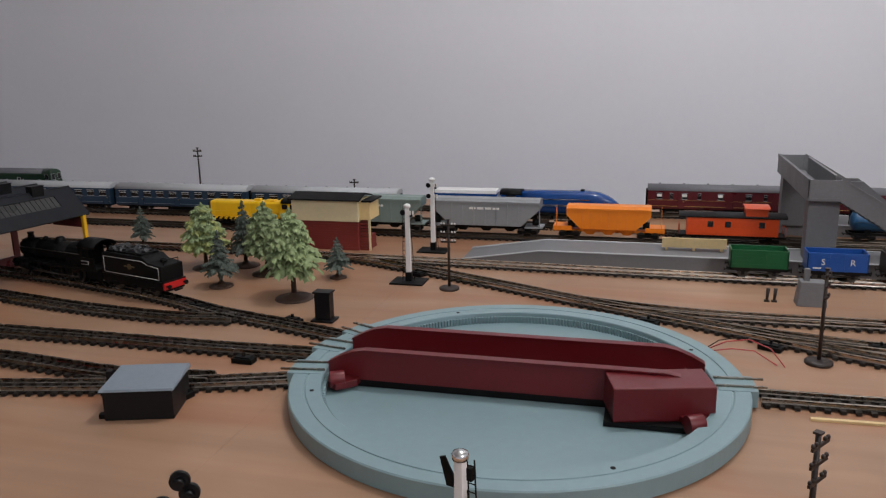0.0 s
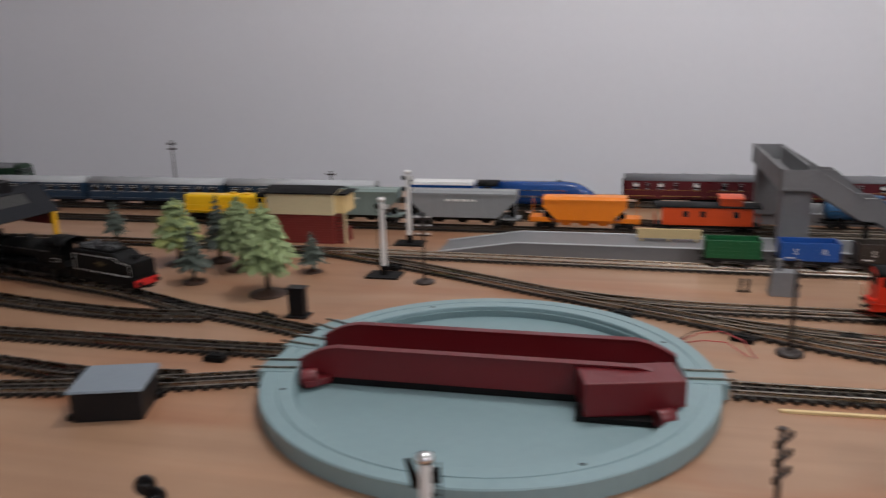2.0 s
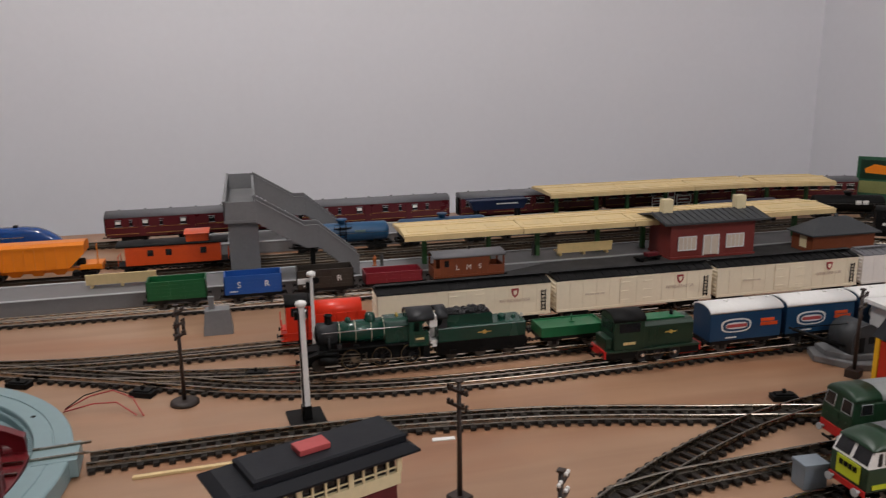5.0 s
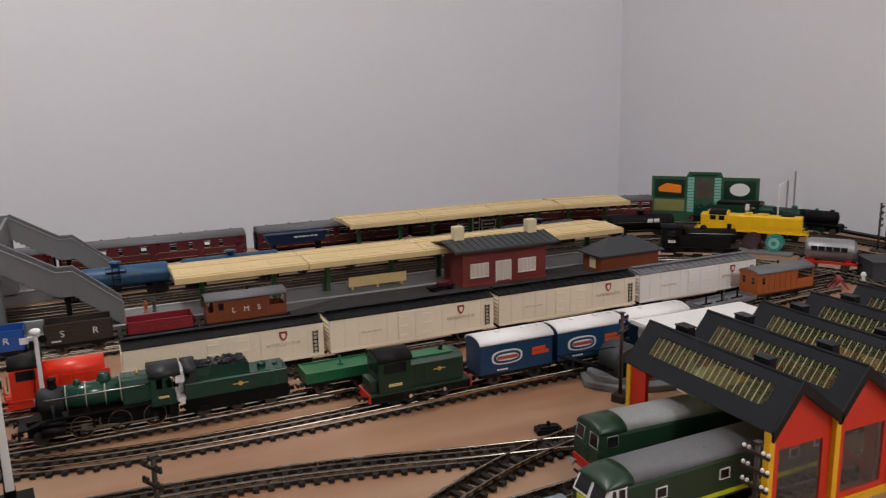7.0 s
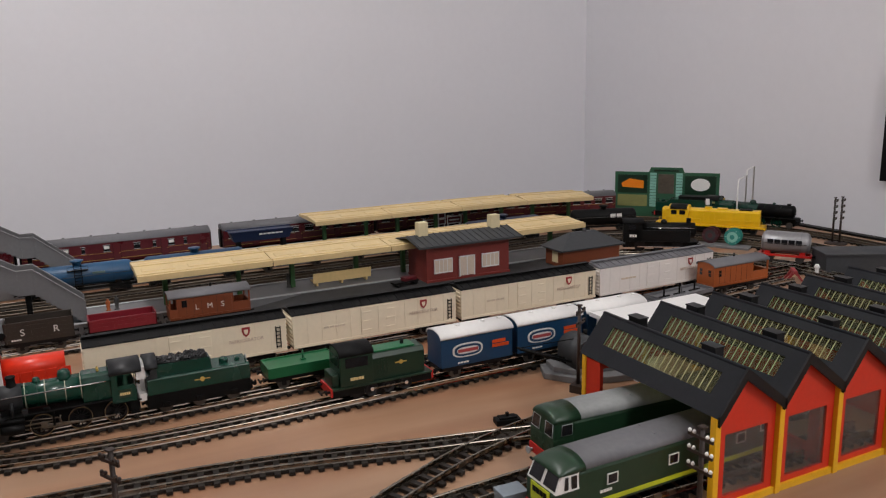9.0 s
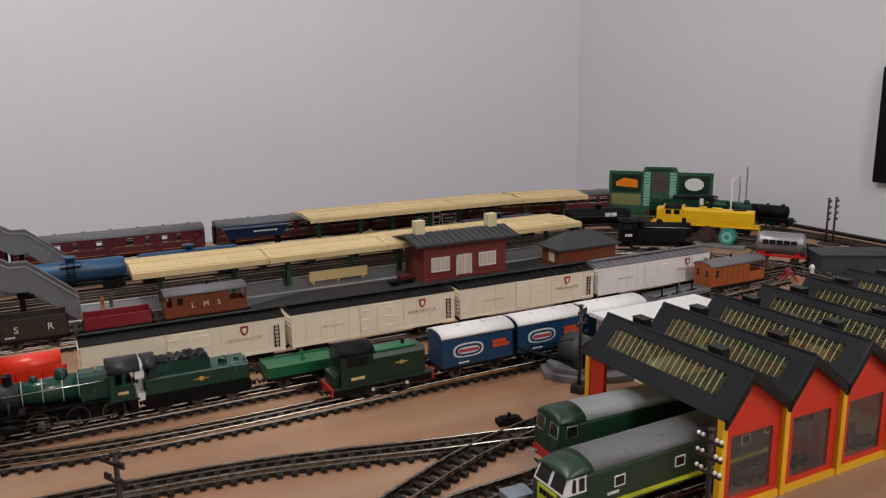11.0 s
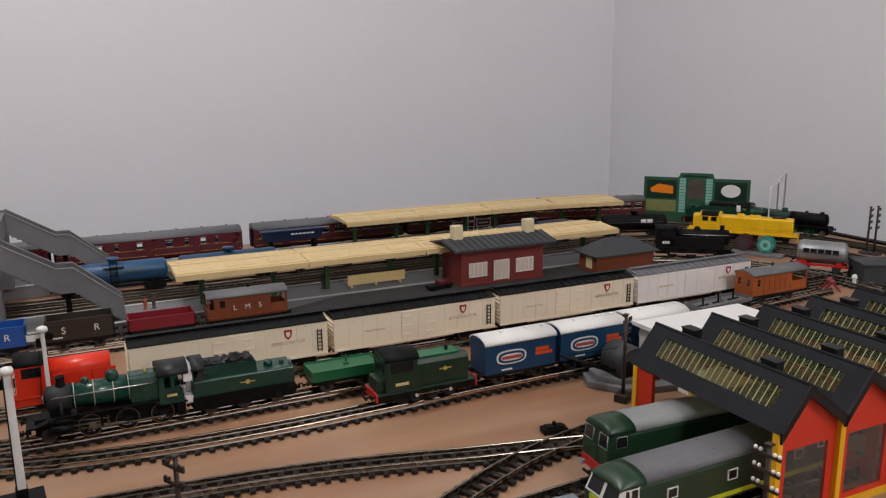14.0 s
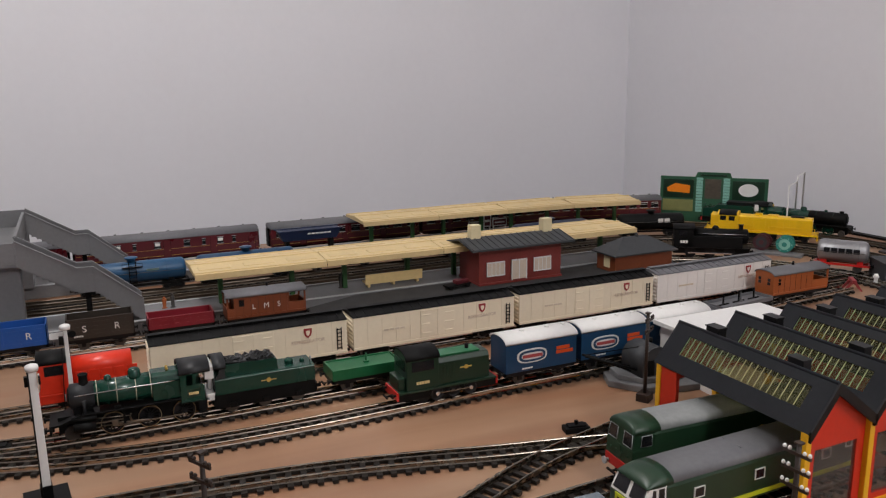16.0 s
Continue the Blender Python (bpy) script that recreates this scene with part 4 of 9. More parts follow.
def wheelset(parent, x, r=0.006, spoked=False, mat_=BLACK):
    b = Build()
    for y in (-0.0088, 0.0088):
        b.tube((x, y - 0.0012, r), (x, y + 0.0012, r), r, n=18)
        b.tube((x, y - 0.0016 * (1 if y < 0 else -1), r), (x, y - 0.0020 * (1 if y < 0 else -1), r), r * 0.35, n=10)
    b.tube((x, -0.0088, r), (x, 0.0088, r), 0.001, n=6)
    return part("wheelset", b, mat_, parent)


def bogie(parent, x, mat_=SOOT, half=0.014, r=0.0058):
    g = part("bogie", Build().box(x - half - 0.004, x + half + 0.004, -0.0118, -0.0100, 0.0045, 0.0085).box(x - half - 0.004, x + half + 0.004, 0.0100, 0.0118, 0.0045, 0.0085).box(x - 0.004, x + 0.004, -0.0112, 0.0112, 0.0050, 0.0105).box(x - half - 0.003, x - half + 0.003, -0.0126, -0.0114, 0.0035, 0.0075).box(x + half - 0.003, x + half + 0.003, -0.0126, -0.0114, 0.0035, 0.0075), mat_, parent, bevel=0.0003)
    for s in (-1, 1):
        wheelset(g, x + s * half, r, mat_=STEELDARK)


STEELDARK = mat("dark_steel", (0.10, 0.095, 0.09), 0.4, 0.8, 0.2)


def couplings(parent, half, z=0.008):
    for s in (-1, 1):
        part("coupling", Build().box(s * half - 0.001, s * half + 0.001, -0.0015, 0.0015, z - 0.0015, z + 0.0005).box(min(s * half, s * (half + 0.006)), max(s * half, s * (half + 0.006)), -0.0009, 0.0009, z - 0.0008, z + 0.0002).box(min(s * (half + 0.0045), s * (half + 0.006)), max(s * (half + 0.0045), s * (half + 0.006)), -0.005, 0.005, z - 0.0008, z + 0.0006), SOOT, parent)


def buffers(parent, half, z=0.0125, mat_=SOOT, r=0.0024, ends=(-1, 1)):
    for s in ends:
        for y in (-0.0115, 0.0115):
            part("buffer", Build().tube((s * half, y, z), (s * (half + 0.0035), y, z), 0.0012, n=8).tube((s * (half + 0.0035), y, z), (s * (half + 0.0045), y, z), r, n=12), mat_, parent)


def bars_of_writing(parent, x, y, z, w, h, material=LETTER, n=1, name="lettering_bar"):
    for k in range(n):
        part(name, box(x - w / 2 + w * k / n, x - w / 2 + w * (k + 0.82) / n, y - 0.0003, y + 0.0003, z - h / 2, z + h / 2), material, parent)


SIDE = pose(0, 0, 0, 90, 0, 0)


def side_words(body, size, parent, x, y, z, material=LETTER):
    return words(body, size, parent, pose(x, y, z) @ SIDE, material)


def chassis4(t, L, wb, mat_=BLACK, r=0.0062):
    c = part("underframe", Build().box(-L / 2, L / 2, -0.0130, -0.0100, 0.0095, 0.0135).box(-L / 2, L / 2, 0.0100, 0.0130, 0.0095, 0.0135).box(-L / 2, -L / 2 + 0.003, -0.013, 0.013, 0.0095, 0.0135).box(L / 2 - 0.003, L / 2, -0.013, 0.013, 0.0095, 0.0135), mat_, t, bevel=0.0003)
    for s in (-1, 1):
        wheelset(c, s * wb / 2, r, mat_=STEELDARK)
        for y in (-0.0116, 0.0106):
            part("axle_guard", Build().box(s * wb / 2 - 0.0022, s * wb / 2 + 0.0022, y, y + 0.0010, 0.0040, 0.0100).box(s * wb / 2 - 0.0080, s * wb / 2 + 0.0080, y, y + 0.0008, 0.0080, 0.0096), mat_, c)
    part("brake_lever", Build().tube((-0.004, -0.0128, 0.0085), (wb / 2 + 0.004, -0.0132, 0.0060), 0.0006, n=6), mat_, c)
    couplings(c, L / 2)
    buffers(c, L / 2, mat_=mat_)


def open_wagon(x, y, L, colour, label, letters="", dark=None, h=0.0362, planks=5):
    t = thing("open_wagon", pose(x, y, R), label, "goods wagon", "goods wagons")
    chassis4(t, L, L * 0.54)
    w = 0.0150
    part("wagon_floor", box(-L / 2 + 0.001, L / 2 - 0.001, -w + 0.001, w - 0.001, 0.0135, 0.0150), colour, t)
    for y0, y1 in ((-w, -w + 0.0014), (w - 0.0014, w)):
        sd = part("wagon_side", box(-L / 2, L / 2, y0, y1, 0.0136, h), colour, t, bevel=0.0003)
        yy = y0 - 0.0002 if y0 < 0 else y1 - 0.0002
        for k in range(1, planks):
            z = 0.0136 + (h - 0.0136) * k / planks
            part("plank_groove", box(-L / 2 + 0.001, L / 2 - 0.001, yy, yy + 0.0004, z - 0.0003, z + 0.0003), dark or colour, sd)
        for xx in (-L / 2 + 0.002, -L * 0.12, L * 0.12, L / 2 - 0.002):
            part("side_strap", box(xx - 0.0007, xx + 0.0007, yy - 0.0004, yy + 0.0008, 0.0136, h - 0.0005), colour, sd)
    for s in (-1, 1):
        part("wagon_end", box(min(s * L / 2, s * (L / 2 - 0.0014)), max(s * L / 2, s * (L / 2 - 0.0014)), -w, w, 0.0136, h), colour, t, bevel=0.0003)
    if letters:
        for k, ch in enumerate(letters):
            xx = (-0.24 + 0.48 * k / (len(letters) - 1)) * L
            side_words(ch, 0.0105, t, xx, -w - 0.0012, 0.0250)
        bars_of_writing(t, -L * 0.33, -w - 0.0007, 0.0175, 0.010, 0.0015, n=4)
    return t


def van_body_profile(w, z0, z1, top, n=10):
    """Side outline with a curved roof."""
    pts = [(-w, z0)] + [(-w * math.cos(math.pi * k / n), z1 + (top - z1) * math.sin(math.pi * k / n)) for k in range(n + 1)] + [(w, z0)]
    return pts


def roof_profile(w, z1, top, thick=0.0012, n=12):
    up = [(-w * math.cos(math.pi * k / n), z1 + (top - z1) * math.sin(math.pi * k / n)) for k in range(n + 1)]
    return up + [(y * 0.985, z - thick) for y, z in up[::-1]]


GROOVE = mat("board_joint", (0.075, 0.020, 0.009), 0.6, vary=0.2)


def brake_van(x, y, L, colour, roof, label, letters="", veranda=1, rz=0):
    t = thing("brake_van", pose(x, y, R, 0, 0, rz), label, "brake van", "brake vans")
    chassis4(t, L, L * 0.5)
    w = 0.0150
    part("platform_floor", box(-L / 2, L / 2, -w, w, 0.0135, 0.0150), colour, t)
    c0, c1 = (-L / 2 + 0.010, L / 2 - 0.022) if veranda > 0 else (-L / 2, L / 2 - 0.030)
    cab = part("cabin", Build().prism(van_body_profile(w, 0.0150, 0.0400, 0.0440), c0, c1), colour, t, bevel=0.0005)
    for xx in (c0 + 0.004,):
        if veranda > 0:
            part("cabin_window", box(xx, xx + 0.006, -w - 0.0005, -w + 0.001, 0.028, 0.036), WINDOW, cab)
            continue
        for z in (0.0265, 0.0310):
            part("cabin_window", box(xx + 0.0045, xx + 0.0085, -w - 0.0005, -w + 0.001, z, z + 0.0036), WINDOW, cab)
            for yy in (-0.0095, 0.0055):
                part("end_window", box(c0 - 0.0005, c0 + 0.001, yy, yy + 0.0040, z, z + 0.0036), WINDOW, cab)
    for k in range(1, 7):
        xx = c0 + (c1 - c0) * k / 7
        part("board_groove", box(xx - 0.00018, xx + 0.00018, -w - 0.0002, -w + 0.0002, 0.0155, 0.040), GROOVE, cab)
    for a, b_ in ((-L / 2, c0), (c1, L / 2)):
        if b_ - a < 0.004:
            continue
        for yy in (-w, w - 0.0012):
            part("veranda_side", box(a, b_, yy, yy + 0.0012, 0.0150, 0.0265), colour, t)
        for xx in (a + 0.0010, b_ - 0.0010):
            for yy in (-w + 0.0006, w - 0.0006):
                part("veranda_post", box(xx - 0.0010, xx + 0.0010, yy - 0.0008, yy + 0.0008, 0.0150, 0.0400), colour, t)
    for s in (-1, 1) if veranda > 0 else (1,):
        part("veranda_end", box(min(s * L / 2, s * (L / 2 - 0.0012)), max(s * L / 2, s * (L / 2 - 0.0012)), -w, w, 0.0150, 0.0265), colour, t)
    part("roof", Build().prism(roof_profile(w + 0.0012, 0.0400, 0.0452), -L / 2 - 0.001, L / 2 + 0.001, smooth=True), roof, t, "grey curved roof")
    part("stove_pipe", Build().tube((L * 0.05, 0.004, 0.044), (L * 0.05, 0.004, 0.0495), 0.0013, n=8), SOOT, t)
    if veranda > 0:
        part("step_board", box(-L / 2 + 0.008, L / 2 - 0.008, -w - 0.002, -w + 0.001, 0.0060, 0.0070), colour, t)
    part("sill_strip", box(-L / 2, L / 2, -w - 0.0009, -w + 0.0001, 0.0158, 0.0166), colour, t)
    for k, ch in enumerate(letters):
        side_words(ch, 0.0088, t, c0 + (c1 - c0) * (0.34 + 0.24 * k), -w - 0.0008, 0.0262)
    return t


def reefer(x, y, L, colour, label, ladder=True):
    t = thing("refrigerator_wagon", pose(x, y, R), label, "refrigerator wagon", "refrigerator wagons")
    w = 0.0175
    part("underframe", box(-L / 2 + 0.002, L / 2 - 0.002, -0.010, 0.010, 0.0090, 0.0130), SOOT, t)
    for s in (-1, 1):
        bogie(t, s * (L / 2 - 0.026), half=0.0105)
    body = part("body", box(-L / 2, L / 2, -w, w, 0.0125, 0.0475), colour, t, bevel=0.0006)
    roof = part("roof", Build().prism([(-w - 0.0008, 0.0470), (-w - 0.0008, 0.0480), (0, 0.0520), (w + 0.0008, 0.0480), (w + 0.0008, 0.0470)], -L / 2 - 0.0006, L / 2 + 0.0006), SOOT if colour is REEFER else ROOFGREY, t, "dark ribbed roof", bevel=0.0004)
    for k in range(int(L / 0.0105)):
        xx = -L / 2 + 0.005 + 0.0105 * k
        part("roof_rib", Build().rings([[(xx - 0.0006, yy, z) for yy, z in ((-w - 0.001, 0.0478), (0, 0.0519), (w + 0.001, 0.0478), (w + 0.001, 0.0487), (0, 0.0528), (-w - 0.001, 0.0487))], [(xx + 0.0006, yy, z) for yy, z in ((-w - 0.001, 0.0478), (0, 0.0519), (w + 0.001, 0.0478), (w + 0.001, 0.0487), (0, 0.0528), (-w - 0.001, 0.0487))]], smooth=False), SOOT if colour is REEFER else ROOFGREY, roof)
    part("roof_walk", box(-L / 2, L / 2, -0.0035, 0.0035, 0.0528, 0.0540), SOOT if colour is REEFER else ROOFGREY, roof)
    # door, hinges and side seams
    d = part("sliding_door", box(-0.020, 0.020, -w - 0.0010, -w + 0.0005, 0.0150, 0.0455), colour, t, bevel=0.0003)
    part("door_split", box(-0.0004, 0.0004, -w - 0.0015, -w - 0.0008, 0.0150, 0.0455), colour, d)
    for z in (0.020, 0.030, 0.040):
        for xx in (-0.014, 0.014):
            part("hinge", box(xx - 0.005, xx + 0.005, -w - 0.0018, -w - 0.0006, z - 0.0007, z + 0.0007), colour, d)
    for k in range(1, 12):
        xx = -L / 2 + L * k / 12
        if abs(xx) > 0.022:
            part("side_seam", box(xx - 0.0003, xx + 0.0003, -w - 0.0004, -w + 0.0004, 0.0140, 0.0470), colour, body)
    part("sill", box(-L / 2, L / 2, -w - 0.0008, -w + 0.0008, 0.0120, 0.0145), colour, body)
    for s in (-1, 1):
        for k in range(7):
            z = 0.0165 + 0.0044 * k
            part("end_rib", Build().tube((s * L / 2, -w + 0.002, z), (s * L / 2, w - 0.002, z), 0.0012, n=8), colour, body)
    if ladder:
        b = Build()
        xl = L / 2 - 0.0085
        for xx in (xl - 0.0022, xl + 0.0022):
            b.box(xx - 0.0004, xx + 0.0004, -w - 0.0016, -w - 0.0008, 0.0165, 0.0400)
        for k in range(6):
            b.box(xl - 0.0022, xl + 0.0022, -w - 0.0016, -w - 0.0008, 0.0180 + 0.0040 * k, 0.0187 + 0.0040 * k)
        part("ladder", b, SOOT, t, "black ladder")
    sh = [(1.2 * a, 1.2 * c) for a, c in ((0.0, -0.0045), (0.0026, -0.0020), (0.0034, 0.0010), (0.0034, 0.0040), (-0.0034, 0.0040), (-0.0034, 0.0010), (-0.0026, -0.0020))]
    xs, zs = L * 0.285, 0.0388
    part("shield_crest", Build().prism([(xs + a, zs + c) for a, c in sh], -w - 0.0009, -w - 0.0002, "y"), CRESTRED, t, "dull red shield crest")
    part("shield_centre", Build().prism([(xs + a * 0.5, zs + c * 0.55) for a, c in sh], -w - 0.0012, -w - 0.0008, "y"), colour, t)
    side_words("REFRIGERATOR", 0.0050, t, xs, -w - 0.0006, 0.0300, PALEBROWN)
    bars_of_writing(t, -L * 0.26, -w - 0.0006, 0.0300, 0.024, 0.0020, FAINT, 4)
    couplings(t, L / 2, 0.0095)
    return t


FAINT = mat("worn_print", (0.72, 0.60, 0.46), 0.6, vary=0.1)
CRESTRED = mat("crest_red", (0.36, 0.035, 0.03), 0.5, vary=0.15)
PALEBROWN = mat("faded_print", (0.64, 0.50, 0.40), 0.6, vary=0.1)


def box_van(x, y, L, label):
    t = thing("covered_van", pose(x, y, R), label, "goods van", "covered vans")
    chassis4(t, L, L * 0.56, r=0.0062)
    w = 0.0152
    part("body", Build().prism(van_body_profile(w, 0.0135, 0.0430, 0.0475), -L / 2, L / 2), VANBLUE, t, bevel=0.0005)
    roof = part("roof", Build().prism(roof_profile(w + 0.0010, 0.0430, 0.0492), -L / 2 - 0.0008, L / 2 + 0.0008, smooth=True), WHITE, t, "white curved roof")
    for xx in (-L * 0.18, L * 0.18, L * 0.42):
        part("roof_vent", Build().lathe([(0.0026, 0.0485), (0.0026, 0.0500), (0.0012, 0.0508)], (xx, 0, 0), n=10), WHITE, roof)
    yb = -w - 0.0003
    oval = [(0.0165 * math.copysign(abs(math.cos(a)) ** 0.7, math.cos(a)), 0.0070 * math.copysign(abs(math.sin(a)) ** 0.7, math.sin(a))) for a in [2 * math.pi * k / 28 for k in range(28)]]
    cx, cz = -L * 0.14, 0.0285
    em = part("emblem_ring", Build().prism([(cx + a, cz + c) for a, c in oval], yb - 0.0003, yb + 0.0004, "y"), LETTER, t, "pale oval emblem")
    part("emblem_field", Build().prism([(cx + a * 0.88, cz + c * 0.80) for a, c in oval], yb - 0.0006, yb, "y"), VANBLUE, em)
    part("emblem_centre", Build().prism([(cx + a * 0.72, cz + c * 0.48) for a, c in oval], yb - 0.0009, yb - 0.0003, "y"), LETTER, em)
    part("emblem_band", box(cx - 0.011, cx + 0.011, yb - 0.0012, yb - 0.0006, cz - 0.0016, cz + 0.0016), DULLRED, em)
    for k, (dx, ww) in enumerate(((0.0, 0.015), (0.002, 0.019))):
        part("lettering_bar", box(L * 0.30 - ww / 2 + dx, L * 0.30 + ww / 2 + dx, yb - 0.0003, yb + 0.0003, 0.0300 - 0.0042 * k, 0.0332 - 0.0042 * k), REDORANGE, t, "red lettering bar")
    bars_of_writing(t, -L * 0.20, yb, 0.0165, 0.012, 0.0014, n=4)
    return t


def coach(x, y, L, colour, roof, label, rz=0, window=WINDOW, blank=False, band=None, z=0.0):
    t = thing("passenger_coach", pose(x, y, R + z, 0, 0, rz), label, "coach", "coaches")
    w = 0.0182
    part("underframe", box(-L / 2 + 0.004, L / 2 - 0.004, -0.014, 0.014, 0.0085, 0.0115), SOOT, t)
    part("battery_box", box(-0.030, 0.026, -0.0125, 0.0125, 0.0045, 0.0090), SOOT, t)
    for s in (-1, 1):
        bogie(t, s * (L / 2 - 0.042), half=0.0155)
    body = part("body", Build().prism([(-w + 0.0012, 0.0110), (-w, 0.0150), (-w, 0.0420), (-w + 0.002, 0.0440), (w - 0.002, 0.0440), (w, 0.0420), (w, 0.0150), (w - 0.0012, 0.0110)], -L / 2, L / 2), colour, t, bevel=0.0004)
    rf = part("roof", Build().prism([(-w - 0.0003, 0.0425)] + [(-w * math.cos(math.pi * k / 12), 0.0432 + 0.0085 * math.sin(math.pi * k / 12) ** 0.8) for k in range(13)] + [(w + 0.0003, 0.0425)], -L / 2 - 0.0006, L / 2 + 0.0006, smooth=True), roof, t, "grey curved roof")
    for k in range(7):
        part("roof_vent", Build().lathe([(0.0020, 0.0510), (0.0020, 0.0525), (0.001, 0.0532)], (-L / 2 + L * (k + 0.5) / 7, 0.004, 0), n=8), roof, rf)
    xs = [-0.43, -0.36, -0.282, -0.194, -0.072, 0.089, 0.184, 0.277, 0.356] if blank else [-0.44 + 0.88 * k / 9 for k in range(10)]
    for k, u in enumerate(xs):
        narrow = blank and k in (1, 3, 6, 8)
        hw = 0.0026 if narrow else 0.0048 if blank else 0.0075
        xx = u * L
        wn = part("window", box(xx - hw, xx + hw, -w - 0.0004, -w + 0.0006, 0.0285, 0.0385), window, t)
        part("window_frame", Build().box(xx - hw - 0.0006, xx + hw + 0.0006, -w - 0.0008, -w + 0.0002, 0.0384, 0.0391).box(xx - hw - 0.0006, xx + hw + 0.0006, -w - 0.0008, -w + 0.0002, 0.0279, 0.0286).box(xx - hw, xx + hw, -w - 0.0008, -w + 0.0002, 0.0352, 0.0357), LETTER if (window is WINDOW and not blank) else LTGREY, wn)
        if blank and k != 5 and not narrow:
            part("window_blind", box(xx - hw * 0.8, xx + hw * 0.8, -w - 0.0010, -w + 0.0003, 0.0325, 0.0372), LETTER, wn, "pale blind")
    for u in (-0.30, -0.02, 0.24, 0.46):
        xx = u * L
        dr = part("door", box(xx - 0.0055, xx + 0.0055, -w - 0.00035, -w + 0.0005, 0.0130, 0.0410), colour, t)
        part("door_handle", box(xx + 0.003, xx + 0.0048, -w - 0.0009, -w - 0.0003, 0.0240, 0.0248), GOLD, dr)
        for s in (-1, 1):
            part("door_gap", box(xx + s * 0.0056 - 0.0002, xx + s * 0.0056 + 0.0002, -w - 0.0004, -w + 0.0002, 0.0130, 0.0410), SOOT, dr)
    part("waist_line", box(-L / 2 + 0.001, L / 2 - 0.001, -w - 0.0003, -w + 0.0003, 0.0158, 0.0164), band or GOLD, t)
    part("upper_line", box(-L / 2 + 0.001, L / 2 - 0.001, -w - 0.0003, -w + 0.0003, 0.0262, 0.0266), band or GOLD, t)
    for s in (-1, 1):
        part("gangway", box(min(s * L / 2, s * (L / 2 + 0.0035)), max(s * L / 2, s * (L / 2 + 0.0035)), -0.0065, 0.0065, 0.0125, 0.0430), SOOT, t, bevel=0.0004)
    couplings(t, L / 2 + 0.002)
    return t


def hopper(x, y, L, colour, label, orange=False, rz=0):
    t = thing("hopper_wagon", pose(x, y, R, 0, 0, rz) @ Matrix.Diagonal((1, 1, 1.10, 1)), label, "hopper wagon", "hopper wagons")
    w, h = 0.0170, 0.0500 if not orange else 0.0440
    part("sill", box(-L / 2, L / 2, -0.006, 0.006, 0.0095, 0.0130), colour if orange else SOOT, t)
    for s in (-1, 1):
        bogie(t, s * (L / 2 - 0.024), half=0.0105)
        part("end_platform", box(min(s * L / 2, s * (L / 2 - 0.028)), max(s * L / 2, s * (L / 2 - 0.028)), -w + 0.002, w - 0.002, 0.0125, 0.0145 if not orange else 0.0185), colour, t)
    a = L / 2 - (0.004 if not orange else 0.020)
    b = Build()
    b.prism([(-a, h - 0.010), (-a * 0.66, 0.0150), (a * 0.66, 0.0150), (a, h - 0.010), (a, h), (-a, h)], -w, w, "y")
    body = part("hopper_body", b, colour, t, bevel=0.0008)
    part("roof", Build().prism([(-w - 0.0005, h), (-w * 0.6, h + 0.0030), (w * 0.6, h + 0.0030), (w + 0.0005, h)], -a, a), colour, t, bevel=0.0006)
    for k in range(3):
        xx = -a * 0.44 + a * 0.44 * k
        part("discharge_chute", Build().rings([[(xx - 0.013, -0.012, 0.0150), (xx + 0.013, -0.012, 0.0150), (xx + 0.013, 0.012, 0.0150), (xx - 0.013, 0.012, 0.0150)], [(xx - 0.005, -0.006, 0.0060), (xx + 0.005, -0.006, 0.0060), (xx + 0.005, 0.006, 0.0060), (xx - 0.005, 0.006, 0.0060)]], smooth=False), colour if orange else SOOT, t)
    for k in range(13):
        xx = -a * 0.62 + a * 1.24 * k / 12
        if k % 2 == 0:
            part("side_rib", box(xx - 0.0006, xx + 0.0006, -w - 0.0009, -w + 0.0004, 0.0165, h - 0.001), colour, body)
    part("top_rail", box(-a, a, -w - 0.0012, -w + 0.0004, h - 0.0028, h), colour, body)
    for s in (-1, 1):
        lad = Build()
        xl = s * (L / 2 - 0.005)
        for yy in (-w + 0.002, -w + 0.008):
            lad.box(xl - 0.0004, xl + 0.0004, yy - 0.0004, yy + 0.0004, 0.0140, h)
        for k in range(8):
            lad.box(xl - 0.0004, xl + 0.0004, -w + 0.002, -w + 0.008, 0.0170 + 0.0042 * k, 0.0177 + 0.0042 * k)
        part("ladder", lad, colour, t)
        part("brake_cylinder", Build().tube((s * (a - 0.012), -0.008, 0.021), (s * (a - 0.002), -0.008, 0.021), 0.005, n=12), SOOT, t)
    if not orange:
        bars_of_writing(t, 0.0, -w - 0.0004, 0.0400, 0.050, 0.0030, LETTER, 4)
    couplings(t, L / 2, 0.0095)
    return t


